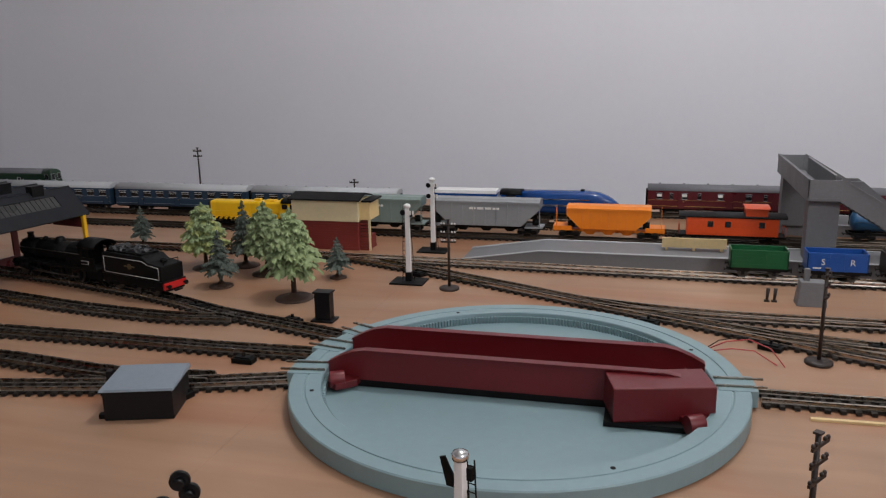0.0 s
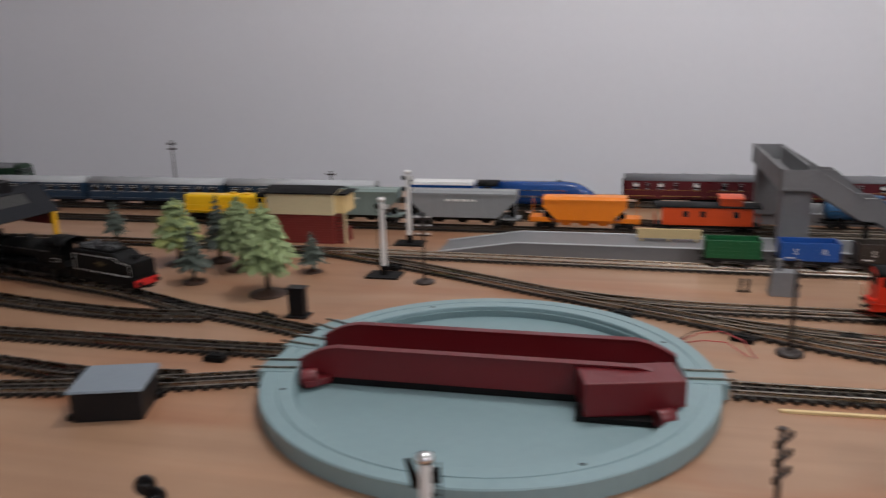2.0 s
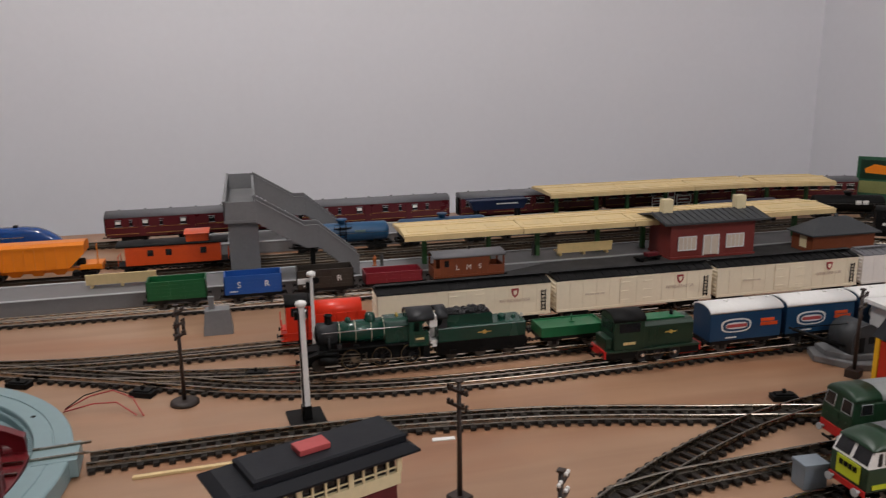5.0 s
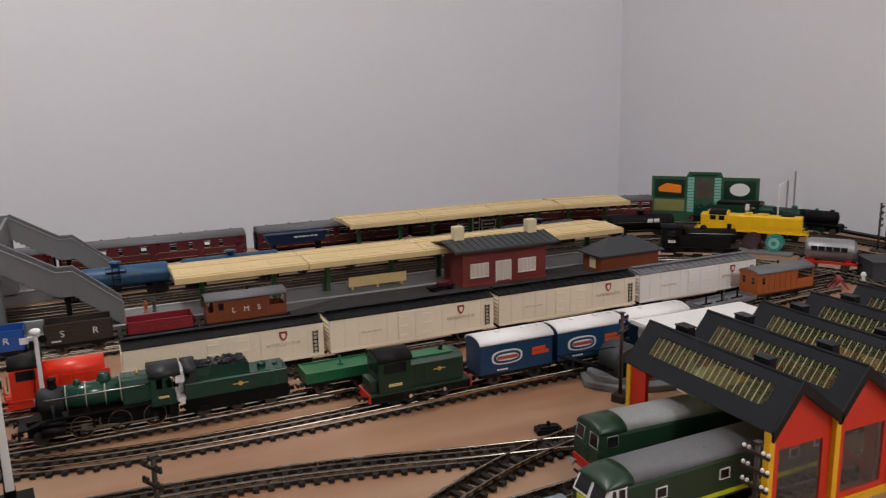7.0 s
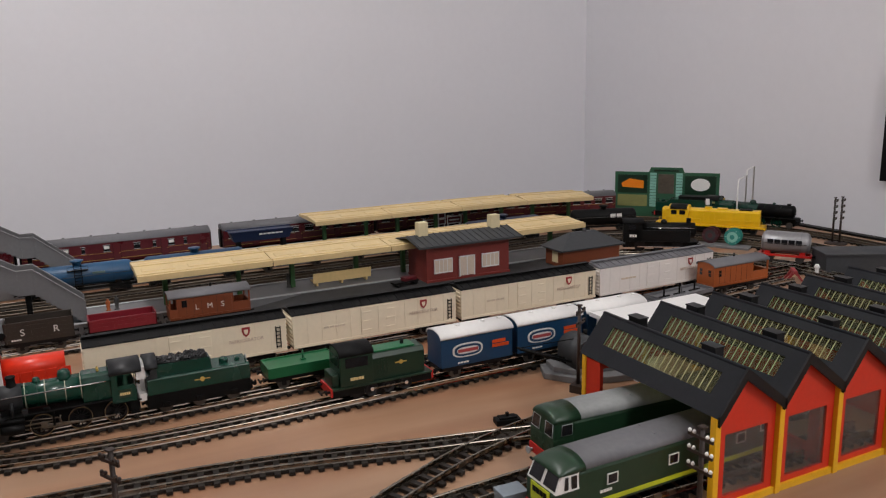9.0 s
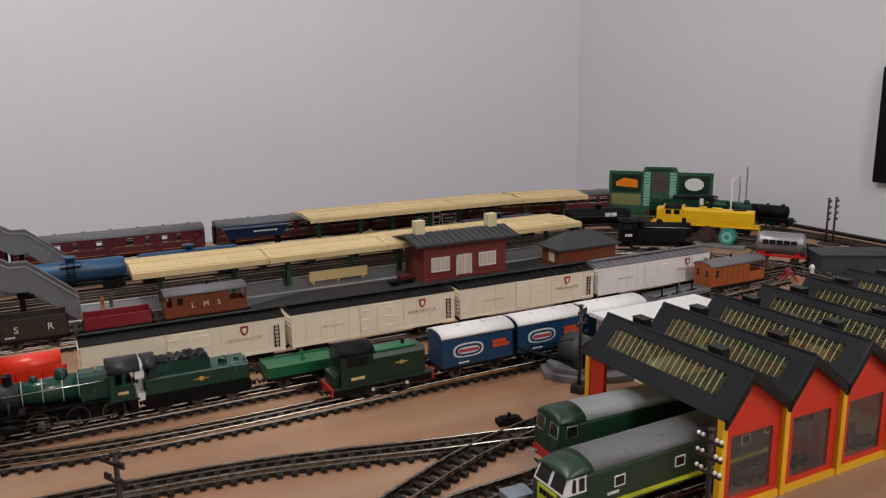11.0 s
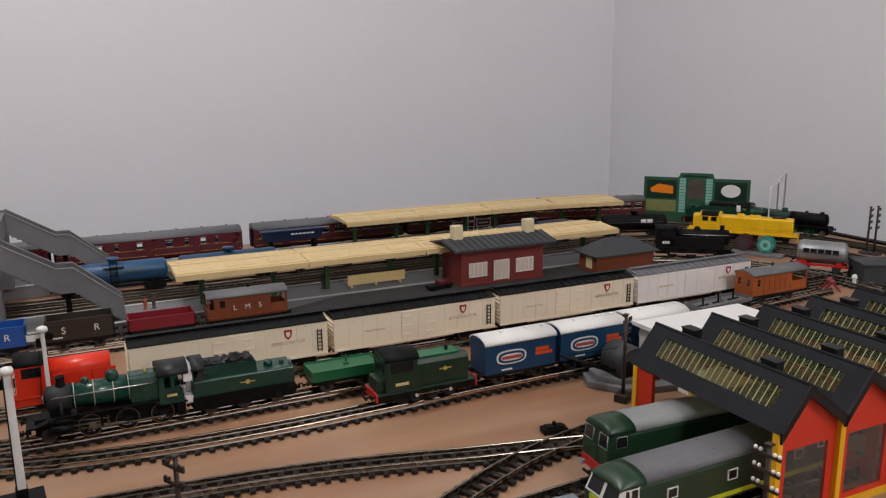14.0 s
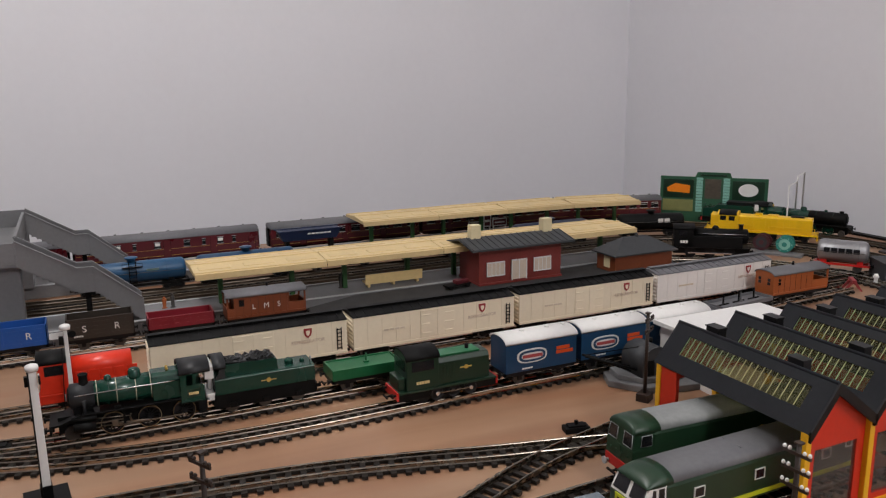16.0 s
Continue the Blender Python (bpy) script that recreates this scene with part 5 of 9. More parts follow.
def caboose(x, y, L, label):
    t = thing("caboose", pose(x, y, R), label, "caboose", "cabooses")
    w = 0.0168
    part("floor_frame", box(-L / 2, L / 2, -w + 0.001, w - 0.001, 0.0110, 0.0140), SOOT, t)
    for s in (-1, 1):
        bogie(t, s * (L / 2 - 0.022), half=0.0095)
        for yy in (-0.012, 0.012):
            part("end_rail", Build().path([(s * (L / 2 - 0.001), yy, 0.014), (s * (L / 2 - 0.001), yy, 0.027)], 0.0006), REDORANGE, t)
        part("end_rail", Build().path([(s * (L / 2 - 0.001), -0.014, 0.027), (s * (L / 2 - 0.001), 0.014, 0.027)], 0.0006), REDORANGE, t)
    part("body", box(-L / 2 + 0.011, L / 2 - 0.011, -w, w, 0.0140, 0.0420), REDORANGE, t, bevel=0.0006)
    part("roof", Build().prism(roof_profile(w + 0.001, 0.0415, 0.0450, 0.0016), -L / 2, L / 2), SOOT, t, "black roof")
    c = part("cupola", box(L * 0.12, L * 0.12 + 0.030, -w + 0.001, w - 0.001, 0.043, 0.0550), REDORANGE, t, bevel=0.0006)
    part("cupola_roof", Build().prism(roof_profile(w + 0.001, 0.0545, 0.0575, 0.0014), L * 0.12 - 0.002, L * 0.12 + 0.032), REDORANGE, c)
    for xx in (-0.030, -0.006, 0.040):
        part("window", box(xx - 0.004, xx + 0.004, -w - 0.0004, -w + 0.0005, 0.0265, 0.0350), WINDOW, t)
    couplings(t, L / 2, 0.0095)
    return t


FADEDMARK = mat("faded_tank_mark", (0.10, 0.16, 0.15), 0.5, vary=0.3)


def tank_wagon(x, y, L, colour, label, rz=0, r=0.0155, bogies=True, red=False, z=0.0, mark=""):
    t = thing("tank_wagon", pose(x, y, R + z, 0, 0, rz), label, "tank wagon", "tank wagons")
    a = L / 2 - 0.003
    zc = 0.0135 + r
    prof = [(0.001, -a), (r * 0.6, -a + 0.0006), (r * 0.9, -a + 0.003), (r, -a + 0.007), (r, a - 0.007), (r * 0.9, a - 0.003), (r * 0.6, a - 0.0006), (0.001, a)]
    b = Build().rings([[(xx, rr * math.cos(2 * math.pi * k / 28), zc + rr * math.sin(2 * math.pi * k / 28)) for k in range(28)] for rr, xx in prof])
    tk = part("tank", b, colour, t)
    if not red:
        part("dome", Build().lathe([(0.0055, r - 0.002), (0.0058, r + 0.0030), (0.0088, r + 0.0048), (0.0088, r + 0.0060), (0.0050, r + 0.0070), (0.001, r + 0.0073)], (0, 0, zc), n=18), colour, tk)
    for xx in (-a * 0.62, a * 0.62, -a * 0.3, a * 0.3):
        part("tank_band", Build().rings([[(xx + dx, (r + 0.0004) * math.cos(2 * math.pi * k / 28), zc + (r + 0.0004) * math.sin(2 * math.pi * k / 28)) for k in range(28)] for dx in (-0.0006, 0.0006)], cap=False), colour, tk)
    fr = SCARLET if red else SOOT
    part("frame", Build().box(-L / 2, L / 2, -0.012, -0.0095, 0.0095, 0.0130).box(-L / 2, L / 2, 0.0095, 0.012, 0.0095, 0.0130).box(-L / 2, -L / 2 + 0.003, -0.012, 0.012, 0.0095, 0.013).box(L / 2 - 0.003, L / 2, -0.012, 0.012, 0.0095, 0.013), fr, t, "red frame" if red else "", bevel=0.0003)
    for xx in (-a * 0.7, a * 0.7):
        part("saddle", box(xx - 0.004, xx + 0.004, -0.0105, 0.0105, 0.012, 0.0185), fr, t)
    if bogies:
        for s in (-1, 1):
            bogie(t, s * (L / 2 - 0.022), half=0.0095)
    else:
        for s in (-1, 1):
            wheelset(t, s * L * 0.28, 0.0062, mat_=STEELDARK)
        buffers(t, L / 2)
    part("handrail", Build().path([(-a + 0.004, -r - 0.0016, zc + 0.001), (a - 0.004, -r - 0.0016, zc + 0.001)], 0.0004, 5), STEELDARK, t)
    if colour is TANKBLUE:
        bars_of_writing(t, 0.028, -r - 0.0001, zc + 0.004, 0.020, 0.0030, FADEDMARK, 1, "faded_mark")
        b = Build()
        for xx in (-0.0045, 0.0045):
            b.box(xx - 0.0005, xx + 0.0005, -r - 0.0030, -r - 0.0020, 0.012, zc + r + 0.003)
        for k in range(7):
            b.box(-0.0045, 0.0045, -r - 0.0030, -r - 0.0022, 0.015 + 0.0042 * k, 0.0158 + 0.0042 * k)
        part("dome_ladder", b, SOOT, t, "black ladder to the dome")
        part("dome_platform", Build().box(-0.0130, 0.0130, -r - 0.0020, -0.0070, zc + 0.6 * r, zc + 0.6 * r + 0.0008), SOOT, t)
        part("platform_rail", Build().path([(-0.0130, -r - 0.0018, zc + 0.6 * r), (-0.0130, -r - 0.0018, zc + 0.6 * r + 0.006), (0.0130, -r - 0.0018, zc + 0.6 * r + 0.006), (0.0130, -r - 0.0018, zc + 0.6 * r)], 0.0004, 5), SOOT, t)
    if mark:
        bars_of_writing(t, L * 0.16 if mark == "end" else 0, -r - 0.0001, zc + 0.003, 0.024 if mark == "end" else 0.05, 0.0070, LETTER if mark == "end" else DKGREY, 2 if mark == "end" else 5)
    couplings(t, L / 2, 0.0095)
    return t


def hood_diesel(x, y, L, label, rz=0, stripes=False, flip=1):
    t = thing("diesel_locomotive", pose(x, y, R, 0, 0, rz), label, "locomotive", "locomotives")
    w = 0.0118
    part("running_plate", box(-L / 2, L / 2, -0.0165, 0.0165, 0.0130, 0.0165), LOCOYEL, t, bevel=0.0004)
    part("fuel_tank", box(-0.028, 0.028, -0.013, 0.013, 0.004, 0.013), SOOT, t, bevel=0.0008)
    for s in (-1, 1):
        bogie(t, s * (L / 2 - 0.036), half=0.0155, r=0.0062)
    c0, c1 = (-L / 2 + 0.022, -L / 2 + 0.058) if flip > 0 else (L / 2 - 0.058, L / 2 - 0.022)
    prof = [(-w, 0.0165), (-w, 0.0405), (-w * 0.8, 0.0432), (w * 0.8, 0.0432), (w, 0.0405), (w, 0.0165)]
    hood = part("hood", Build().prism(prof, -L / 2 + 0.010, L / 2 - 0.010), LOCOYEL, t, "yellow hood", bevel=0.0012)
    wc = 0.0160
    cp = [(-wc, 0.0165), (-wc, 0.0425)] + [(-wc * math.cos(math.pi * k / 8), 0.0430 + 0.0060 * math.sin(math.pi * k / 8)) for k in range(1, 8)] + [(wc, 0.0425), (wc, 0.0165)]
    cab = part("cab", Build().prism(cp, c0, c1), LOCOYEL, t, "yellow cab", bevel=0.0005)
    part("cab_roof", Build().prism(roof_profile(wc + 0.0006, 0.0430, 0.0500), c0 + 0.003, c1 - 0.003, smooth=True), SOOT, cab, "black cab roof")
    for xx in (c0 + 0.010, c0 + 0.025):
        part("cab_window", box(xx - 0.005, xx + 0.005, -wc - 0.0005, wc + 0.0005, 0.0325, 0.0405), WINDOW, cab)
    for k in range(9):
        xx = -L / 2 + 0.075 + (L - 0.10) * k / 9 if flip > 0 else -L / 2 + 0.02 + (L - 0.10) * k / 9
        for yy in (-w - 0.0003, w - 0.0003):
            part("hood_door", box(xx, xx + (L - 0.10) / 9 - 0.0014, yy, yy + 0.0006, 0.0185, 0.0390), LOCOYEL, hood, bevel=0.0002)
    for xx, ll in ((0.02, 0.018), (L / 2 - 0.035, 0.022)):
        part("roof_fan", Build().box(xx - ll / 2, xx + ll / 2, -0.007, 0.007, 0.0430, 0.0455), SOOT if xx > 0.03 else LOCOYEL, hood, bevel=0.0008)
    part("exhaust", box(-0.01, 0.002, -0.004, 0.004, 0.043, 0.047), LOCOYEL, hood, bevel=0.0006)
    for s in (-1, 1):
        part("end_apron", box(min(s * L / 2, s * (L / 2 - 0.002)), max(s * L / 2, s * (L / 2 - 0.002)), -0.0160, 0.0160, 0.006, 0.0165), LOCOYEL, t)
        b = Build()
        for k in range(7):
            xx = s * (L / 2 - 0.006) - s * k * (L * 0.065)
            b.tube((xx, -0.0160, 0.0165), (xx, -0.0160, 0.0265), 0.0004, n=5)
        b.tube((s * (L / 2 - 0.006), -0.0160, 0.0265), (s * (L / 2 - 0.006) - s * 6 * L * 0.065, -0.0160, 0.0265), 0.0004, n=5)
        part("handrail", b, LOCOYEL, t)
    if stripes:
        for k in range(int(L / 0.0095)):
            xx = -L / 2 + 0.004 + 0.0095 * k
            for yy in (-0.0167,):
                part("hazard_stripe", Build().prism([(xx, 0.0128), (xx + 0.0042, 0.0128), (xx + 0.0078, 0.0168), (xx + 0.0036, 0.0168)], yy - 0.0003, yy + 0.0003, "y"), SOOT, t, "black hazard stripe")
    couplings(t, L / 2, 0.0095)
    return t


def shunter(x, y, L, colour, label, beam, red=False, flip=1):
    """Small diesel with a cab over the left end."""
    t = thing("shunting_locomotive", pose(x, y, R), label, "locomotive", "locomotives")
    w = 0.0150
    part("frame", box(-L / 2, L / 2, -w + 0.001, w - 0.001, 0.0060, 0.0135), SOOT if not red else colour, t, bevel=0.0005)
    part("running_plate", box(-L / 2, L / 2, -w - 0.001, w + 0.001, 0.0132, 0.0150), colour, t, bevel=0.0003)
    for k in (-1, 0, 1):
        wheelset(t, k * L * 0.24, 0.0082, mat_=BLACK)
    if not red:
        rod = part("coupling_rod", box(-0.012, 0.022, -0.0160, -0.0150, 0.0082, 0.0096), STEEL, t, "bright coupling rod", bevel=0.0003)
        for xx in (-0.012, 0.022):
            part("crank_pin", Build().tube((xx, -0.0172, 0.0089), (xx, -0.0140, 0.0089), 0.0017, n=10), CHROME, rod)
        for xx in (-0.012, 0.005, 0.022):
            part("wheel_face", Build().lathe([(0.0066, 0.0), (0.0066, 0.0007), (0.0056, 0.0009), (0.0052, 0.0003), (0.0016, 0.0004), (0.0012, 0.0010)], n=18), BLACK, t, m=pose(xx, -0.0140, 0.0082, 90, 0, 0))
    c0, c1 = -L / 2 + L * 0.08, -L / 2 + L * 0.40
    if red:
        c0, c1 = -L / 2 + 0.002, -L / 2 + L * 0.34
    cz, ct = (0.0440, 0.0500)
    cp = [(-w, 0.0150), (-w, cz)] + [(-w * math.cos(math.pi * k / 8), cz + (ct - cz) * math.sin(math.pi * k / 8)) for k in range(1, 8)] + [(w, cz), (w, 0.0150)]
    cab = part("cab", Build().prism(cp, c0, c1), colour, t, bevel=0.0005)
    part("cab_roof", Build().prism(roof_profile(w + 0.0006, cz, ct + 0.0008), c0 - 0.001, c1 + 0.001, smooth=True), SOOT, cab, "black cab roof")
    part("side_window", box(c0 + 0.005, c1 - 0.005, -w - 0.0004, w + 0.0004, 0.0325, 0.0415), WINDOW, cab)
    part("front_window", box(c0 - 0.0004, c0 + 0.001, -w + 0.004, w - 0.004, 0.0325, 0.0425), WINDOW, cab)
    hw, hz = (0.0125, 0.0400) if not red else (0.0120, 0.0410)
    hp = [(-hw, 0.0150), (-hw, hz - 0.004), (-hw + 0.003, hz), (hw - 0.003, hz), (hw, hz - 0.004), (hw, 0.0150)]
    if red:
        hp = [(-hw, 0.0150), (-hw, 0.034)] + [(-hw * math.cos(math.pi * k / 10), 0.034 + 0.009 * math.sin(math.pi * k / 10)) for k in range(1, 10)] + [(hw, 0.034), (hw, 0.0150)]
    hd = part("bonnet", Build().prism(hp, c1, L / 2 - (0.006 if not red else 0.002), smooth=red), colour, t, bevel=0.0 if red else 0.0008)
    if not red:
        part("bonnet_top", box(c1 + 0.004, L / 2 - 0.014, -hw + 0.004, hw - 0.004, hz, hz + 0.0016), BRTGREEN, hd, bevel=0.0004)
    if not red:
        part("bonnet_low", box(-L / 2 + 0.001, c0, -0.011, 0.011, 0.0150, 0.0265), colour, t, bevel=0.001)
        part("exhaust", Build().tube((L * 0.26, 0.0, hz), (L * 0.26, 0.0, hz + 0.006), 0.0018, n=10), SOOT, hd)
        crest = part("crest", box(L * 0.14 - 0.001, L * 0.14 + 0.011, -hw - 0.0004, -hw + 0.0002, 0.0279, 0.0290), GOLD, hd, "gold crest")
        part("crest_wheel", Build().tube((L * 0.14 + 0.005, -hw - 0.0006, 0.0285), (L * 0.14 + 0.005, -hw + 0.0002, 0.0285), 0.0020, n=14), GOLD, crest)
        bars_of_writing(t, c0 + (c1 - c0) / 2, -w - 0.0004, 0.0215, 0.013, 0.0026, STRAW, 5)
    for k in range(5 if red else 0):
        part("bonnet_door", box(c1 + 0.004 + 0.0108 * k, c1 + 0.0130 + 0.0108 * k, -hw - 0.0005, -hw + 0.0003, 0.0190, 0.0320), colour, hd, bevel=0.0004)
    for k in range(0 if red else 4):
        part("louvre", box(c1 + 0.006 + 0.003 * k, c1 + 0.0075 + 0.003 * k, -hw - 0.0004, -hw + 0.0003, 0.020, 0.034), colour, hd)
    for s in (-1, 1):
        part("buffer_beam", box(min(s * L / 2, s * (L / 2 + 0.0016)), max(s * L / 2, s * (L / 2 + 0.0016)), -w, w, 0.0075, 0.0150), beam, t, "red buffer beam")
    if red:
        st = Build()
        for k in range(4):
            st.box(-L / 2 - 0.004, -L / 2 + 0.002, -w - 0.0005, -w + 0.006, 0.0065 + 0.0040 * k, 0.0074 + 0.0040 * k)
        part("cab_steps", st, colour, t)
        for yy in (-w + 0.001, w - 0.001):
            part("handrail", Build().path([(-L / 2 - 0.003, yy, 0.015), (-L / 2 - 0.003, yy, 0.030)], 0.0006), colour, t)
    buffers(t, L / 2 + 0.001, 0.0118)
    couplings(t, L / 2 + 0.002)
    return t


def turned(sec, n=28):
    """Closed outline of (radius, offset) pairs turned round the y axis."""
    return Build().rings([[(f * math.cos(2 * math.pi * k / n), o, f * math.sin(2 * math.pi * k / n)) for f, o in sec] for k in range(n + 1)], cap=False, smooth=False)


@functools.lru_cache(None)
def wheel_meshes(r, paint, rim):
    ring = turned([(0.80 * r, -0.0012), (0.95 * r, -0.0012), (0.95 * r, 0.0012), (0.80 * r, 0.0012)])
    tyre = turned([(0.95 * r, -0.0014), (1.01 * r, -0.0014), (1.01 * r, 0.0012), (0.95 * r, 0.0012)])
    hub = Build().tube((0, -0.0016, 0), (0, 0.0012, 0), r * 0.22, n=12)
    spoke = box(r * 0.2, r * 0.82, -0.0007, 0.0007, -0.00036, 0.00036)
    weight = box(r * 0.48, r * 0.80, -0.0009, 0.0008, -r * 0.26, r * 0.26)
    return [b.mesh(n, m) for n, b, m in (("driving_wheel", ring, paint), ("tyre", tyre, rim), ("hub", hub, paint), ("spoke", spoke, paint), ("balance_weight", weight, paint))]


def driving_wheel(parent, x, y, r, paint, rim, spokes=12, label=""):
    ring, tyre, hub, spoke, weight = wheel_meshes(r, paint, rim)
    w = part("driving_wheel", ring, None, parent, m=pose(x, y, r))
    part("tyre", tyre, None, w, label)
    part("hub", hub, None, w)
    part("balance_weight", weight, None, w, m=pose(0, 0, 0, 0, 200, 0))
    for k in range(spokes):
        part("spoke", spoke, None, w, m=pose(0, 0, 0, 0, 360 * k / spokes, 0))
    return w


def boiler_rings(x0, x1, r, zc, n=24, dome=True):
    prof = [(x0, r * 0.2), (x0 + 0.0004, r * 0.90), (x0 + 0.002, r), (x1, r)]
    return Build().rings([[(xx, rr * math.cos(2 * math.pi * k / n), zc + rr * math.sin(2 * math.pi * k / n)) for k in range(n)] for xx, rr in prof])


def steam_locomotive(m, L, colour, label, wheels=3, lined=True, tank=False, plate=True, black_front=True, long_box=False):
    """Chimney towards -x, cab towards +x; L is the engine alone."""
    t = thing("steam_locomotive", m, label, "locomotive", "steam locomotives")
    w = 0.0148
    part("frame", box(-L / 2 + 0.004, L / 2 - 0.002, -0.007, 0.007, 0.0055, 0.0180), SOOT, t)
    fp = part("footplate", box(-L / 2 + 0.002, L / 2, -w, w, 0.0180, 0.0195), SOOT if black_front else colour, t, bevel=0.0003)
    part("valance", box(-L / 2 + 0.002, L / 2, -w - 0.0002, -w + 0.0010, 0.0162, 0.0182), colour, fp)
    part("buffer_beam", box(-L / 2, -L / 2 + 0.002, -w, w, 0.0090, 0.0185), SOOT if black_front else SCARLET, t, bevel=0.0003)
    rb, zc = 0.0108, 0.0310
    low = 0.0032 if long_box else 0.0
    xc = L / 2 - 0.026
    part("smokebox", boiler_rings(-L / 2 + 0.008, -L / 2 + (0.072 if long_box else 0.038), rb + (0.0014 if long_box else 0.0004), zc), SOOT, t, "black smokebox")
    part("smokebox_door", Build().rings([[(-L / 2 + 0.008 - d, rr * math.cos(2 * math.pi * k / 20), zc + rr * math.sin(2 * math.pi * k / 20)) for k in range(20)] for d, rr in ((0, 0.0088), (0.0012, 0.0076), (0.0018, 0.001))]), SOOT, t)
    part("saddle", box(-L / 2 + 0.010, -L / 2 + 0.026, -0.008, 0.008, 0.0185, 0.026), SOOT, t)
    bl = part("boiler", Build().rings([[(xx, rr * math.cos(2 * math.pi * k / 24), zc + 0.0005 * j + rr * math.sin(2 * math.pi * k / 24)) for k in range(24)] for j, (xx, rr) in enumerate(((-L / 2 + 0.028, rb), (-L / 2 + 0.055, rb + 0.0004), (xc - 0.024, rb + 0.0008)))]), colour, t)
    fb = [(-0.0122, 0.0195), (-0.0124, 0.0360)] + [(-0.0118 * math.cos(math.pi * k / 10), 0.0345 + 0.0098 * math.sin(math.pi * k / 10)) for k in range(1, 10)] + [(0.0124, 0.0360), (0.0122, 0.0195)]
    part("firebox", Build().prism(fb, xc - 0.026, xc + 0.001, smooth=False), colour, t, bevel=0.0006)
    for xx in [-L / 2 + 0.030 + (xc - 0.026 + L / 2 - 0.032) * k / 3 for k in range(4)]:
        part("boiler_band", Build().rings([[(xx + d, (rb + 0.0012) * math.cos(2 * math.pi * k / 24), zc + 0.0004 + (rb + 0.0012) * math.sin(2 * math.pi * k / 24)) for k in range(24)] for d in (-0.0005, 0.0005)], cap=False), DEEPGREEN if lined else SOOT, bl)
    part("chimney", Build().lathe([(0.0050, 0.0400), (0.0038, 0.0430), (0.0034, 0.0470 - low), (0.0040, 0.0482 - low), (0.0040, 0.0492 - low), (0.0030, 0.0490 - low)], (-L / 2 + 0.018, 0, 0), n=16), SOOT, t)
    part("dome", Build().lathe([(0.0066, 0.0405), (0.0056, 0.0432), (0.0054, 0.0462), (0.0040, 0.0480), (0.001, 0.0486)], (-0.002, 0, 0), n=18), colour, t)
    part("safety_valve", Build().lathe([(0.0030, 0.0415), (0.0028, 0.0455), (0.0010, 0.0465)], (-L / 2 + 0.045, 0, 0), n=12), colour, t)
    for dy in (-0.002, 0.002):
        part("whistle", Build().tube((xc - 0.006, dy, 0.044), (xc - 0.006, dy, 0.0475), 0.0009, n=8), GOLD, t)
    part("handrail", Build().path([(-L / 2 + 0.012, -rb - 0.0022, zc + 0.003), (xc, -rb - 0.0028, zc + 0.0036)], 0.0005, 6), CHROME if lined else STEELDARK, t, "bright handrail")
    cp = [(-w, 0.0195), (-w, 0.0440)] + [(-w * math.cos(math.pi * k / 8), 0.0440 + 0.0065 * math.sin(math.pi * k / 8)) for k in range(1, 8)] + [(w, 0.0440), (w, 0.0195)]
    ci = [(y * 0.93, z) for y, z in cp]
    cab = part("cab_front", Build().prism(cp, xc, xc + 0.0015), colour, t)
    for s in (-1, 1):
        b = Build()
        b.box(xc, L / 2 - 0.002, min(s * w, s * (w - 0.0012)), max(s * w, s * (w - 0.0012)), 0.0195, 0.0320)
        b.box(xc, xc + 0.006, min(s * w, s * (w - 0.0012)), max(s * w, s * (w - 0.0012)), 0.0320, 0.0445)
        b.box(xc + 0.012, xc + 0.016, min(s * w, s * (w - 0.0012)), max(s * w, s * (w - 0.0012)), 0.0320, 0.0445)
        b.box(xc, xc + 0.020, min(s * w, s * (w - 0.0012)), max(s * w, s * (w - 0.0012)), 0.0410, 0.0445)
        sd = part("cab_side", b, colour, t)
        if plate and s < 0:
            part("number_plate", box(xc + 0.004, xc + 0.015, -w - 0.0005, -w + 0.0002, 0.0245, 0.0285), STRAW if lined else LETTER, sd)
            part("plate_field", box(xc + 0.0045, xc + 0.0145, -w - 0.0008, -w - 0.0003, 0.0250, 0.0280), SOOT, sd)
    part("cab_roof", Build().prism(roof_profile(w + 0.0008, 0.0440, 0.0515), xc - 0.001, L / 2 + 0.001, smooth=True), SOOT, t, "black cab roof")
    # wheels and rods
    span = L * 0.52
    xs = [-L * 0.10 + span * (k / (wheels - 1) - 0.5) + 0.012 for k in range(wheels)]
    for xx in xs:
        for yy in (-0.0090, 0.0090):
            driving_wheel(t, xx, yy, 0.0102, colour if lined else BLACK, STEEL if lined else STEELDARK)
        part("splasher", Build().prism([(xx + 0.0105 * math.cos(a), 0.0100 + 0.0120 * math.sin(a)) for a in [math.pi * (0.25 + 0.5 * k / 8) for k in range(9)]], -w + 0.0008, -w + 0.006, "y"), colour, t)
    part("coupling_rod", box(xs[0] - 0.003, xs[-1] + 0.003, -0.0118, -0.0108, 0.0058, 0.0075), CHROME if lined else STEELDARK, t, "bright side rod" if lined else "", bevel=0.0003)
    part("connecting_rod", Build().tube((xs[1], -0.0126, 0.0066), (-L / 2 + 0.022, -0.0132, 0.0115), 0.0009, n=6), CHROME if lined else STEELDARK, t)
    part("cylinder", Build().tube((-L / 2 + 0.012, -0.0125, 0.0125), (-L / 2 + 0.028, -0.0125, 0.0115), 0.0048, n=16), SOOT, t)
    part("pony_truck", Build().box(-L / 2 + 0.004, -L / 2 + 0.018, -0.006, 0.006, 0.005, 0.008), SOOT, t)
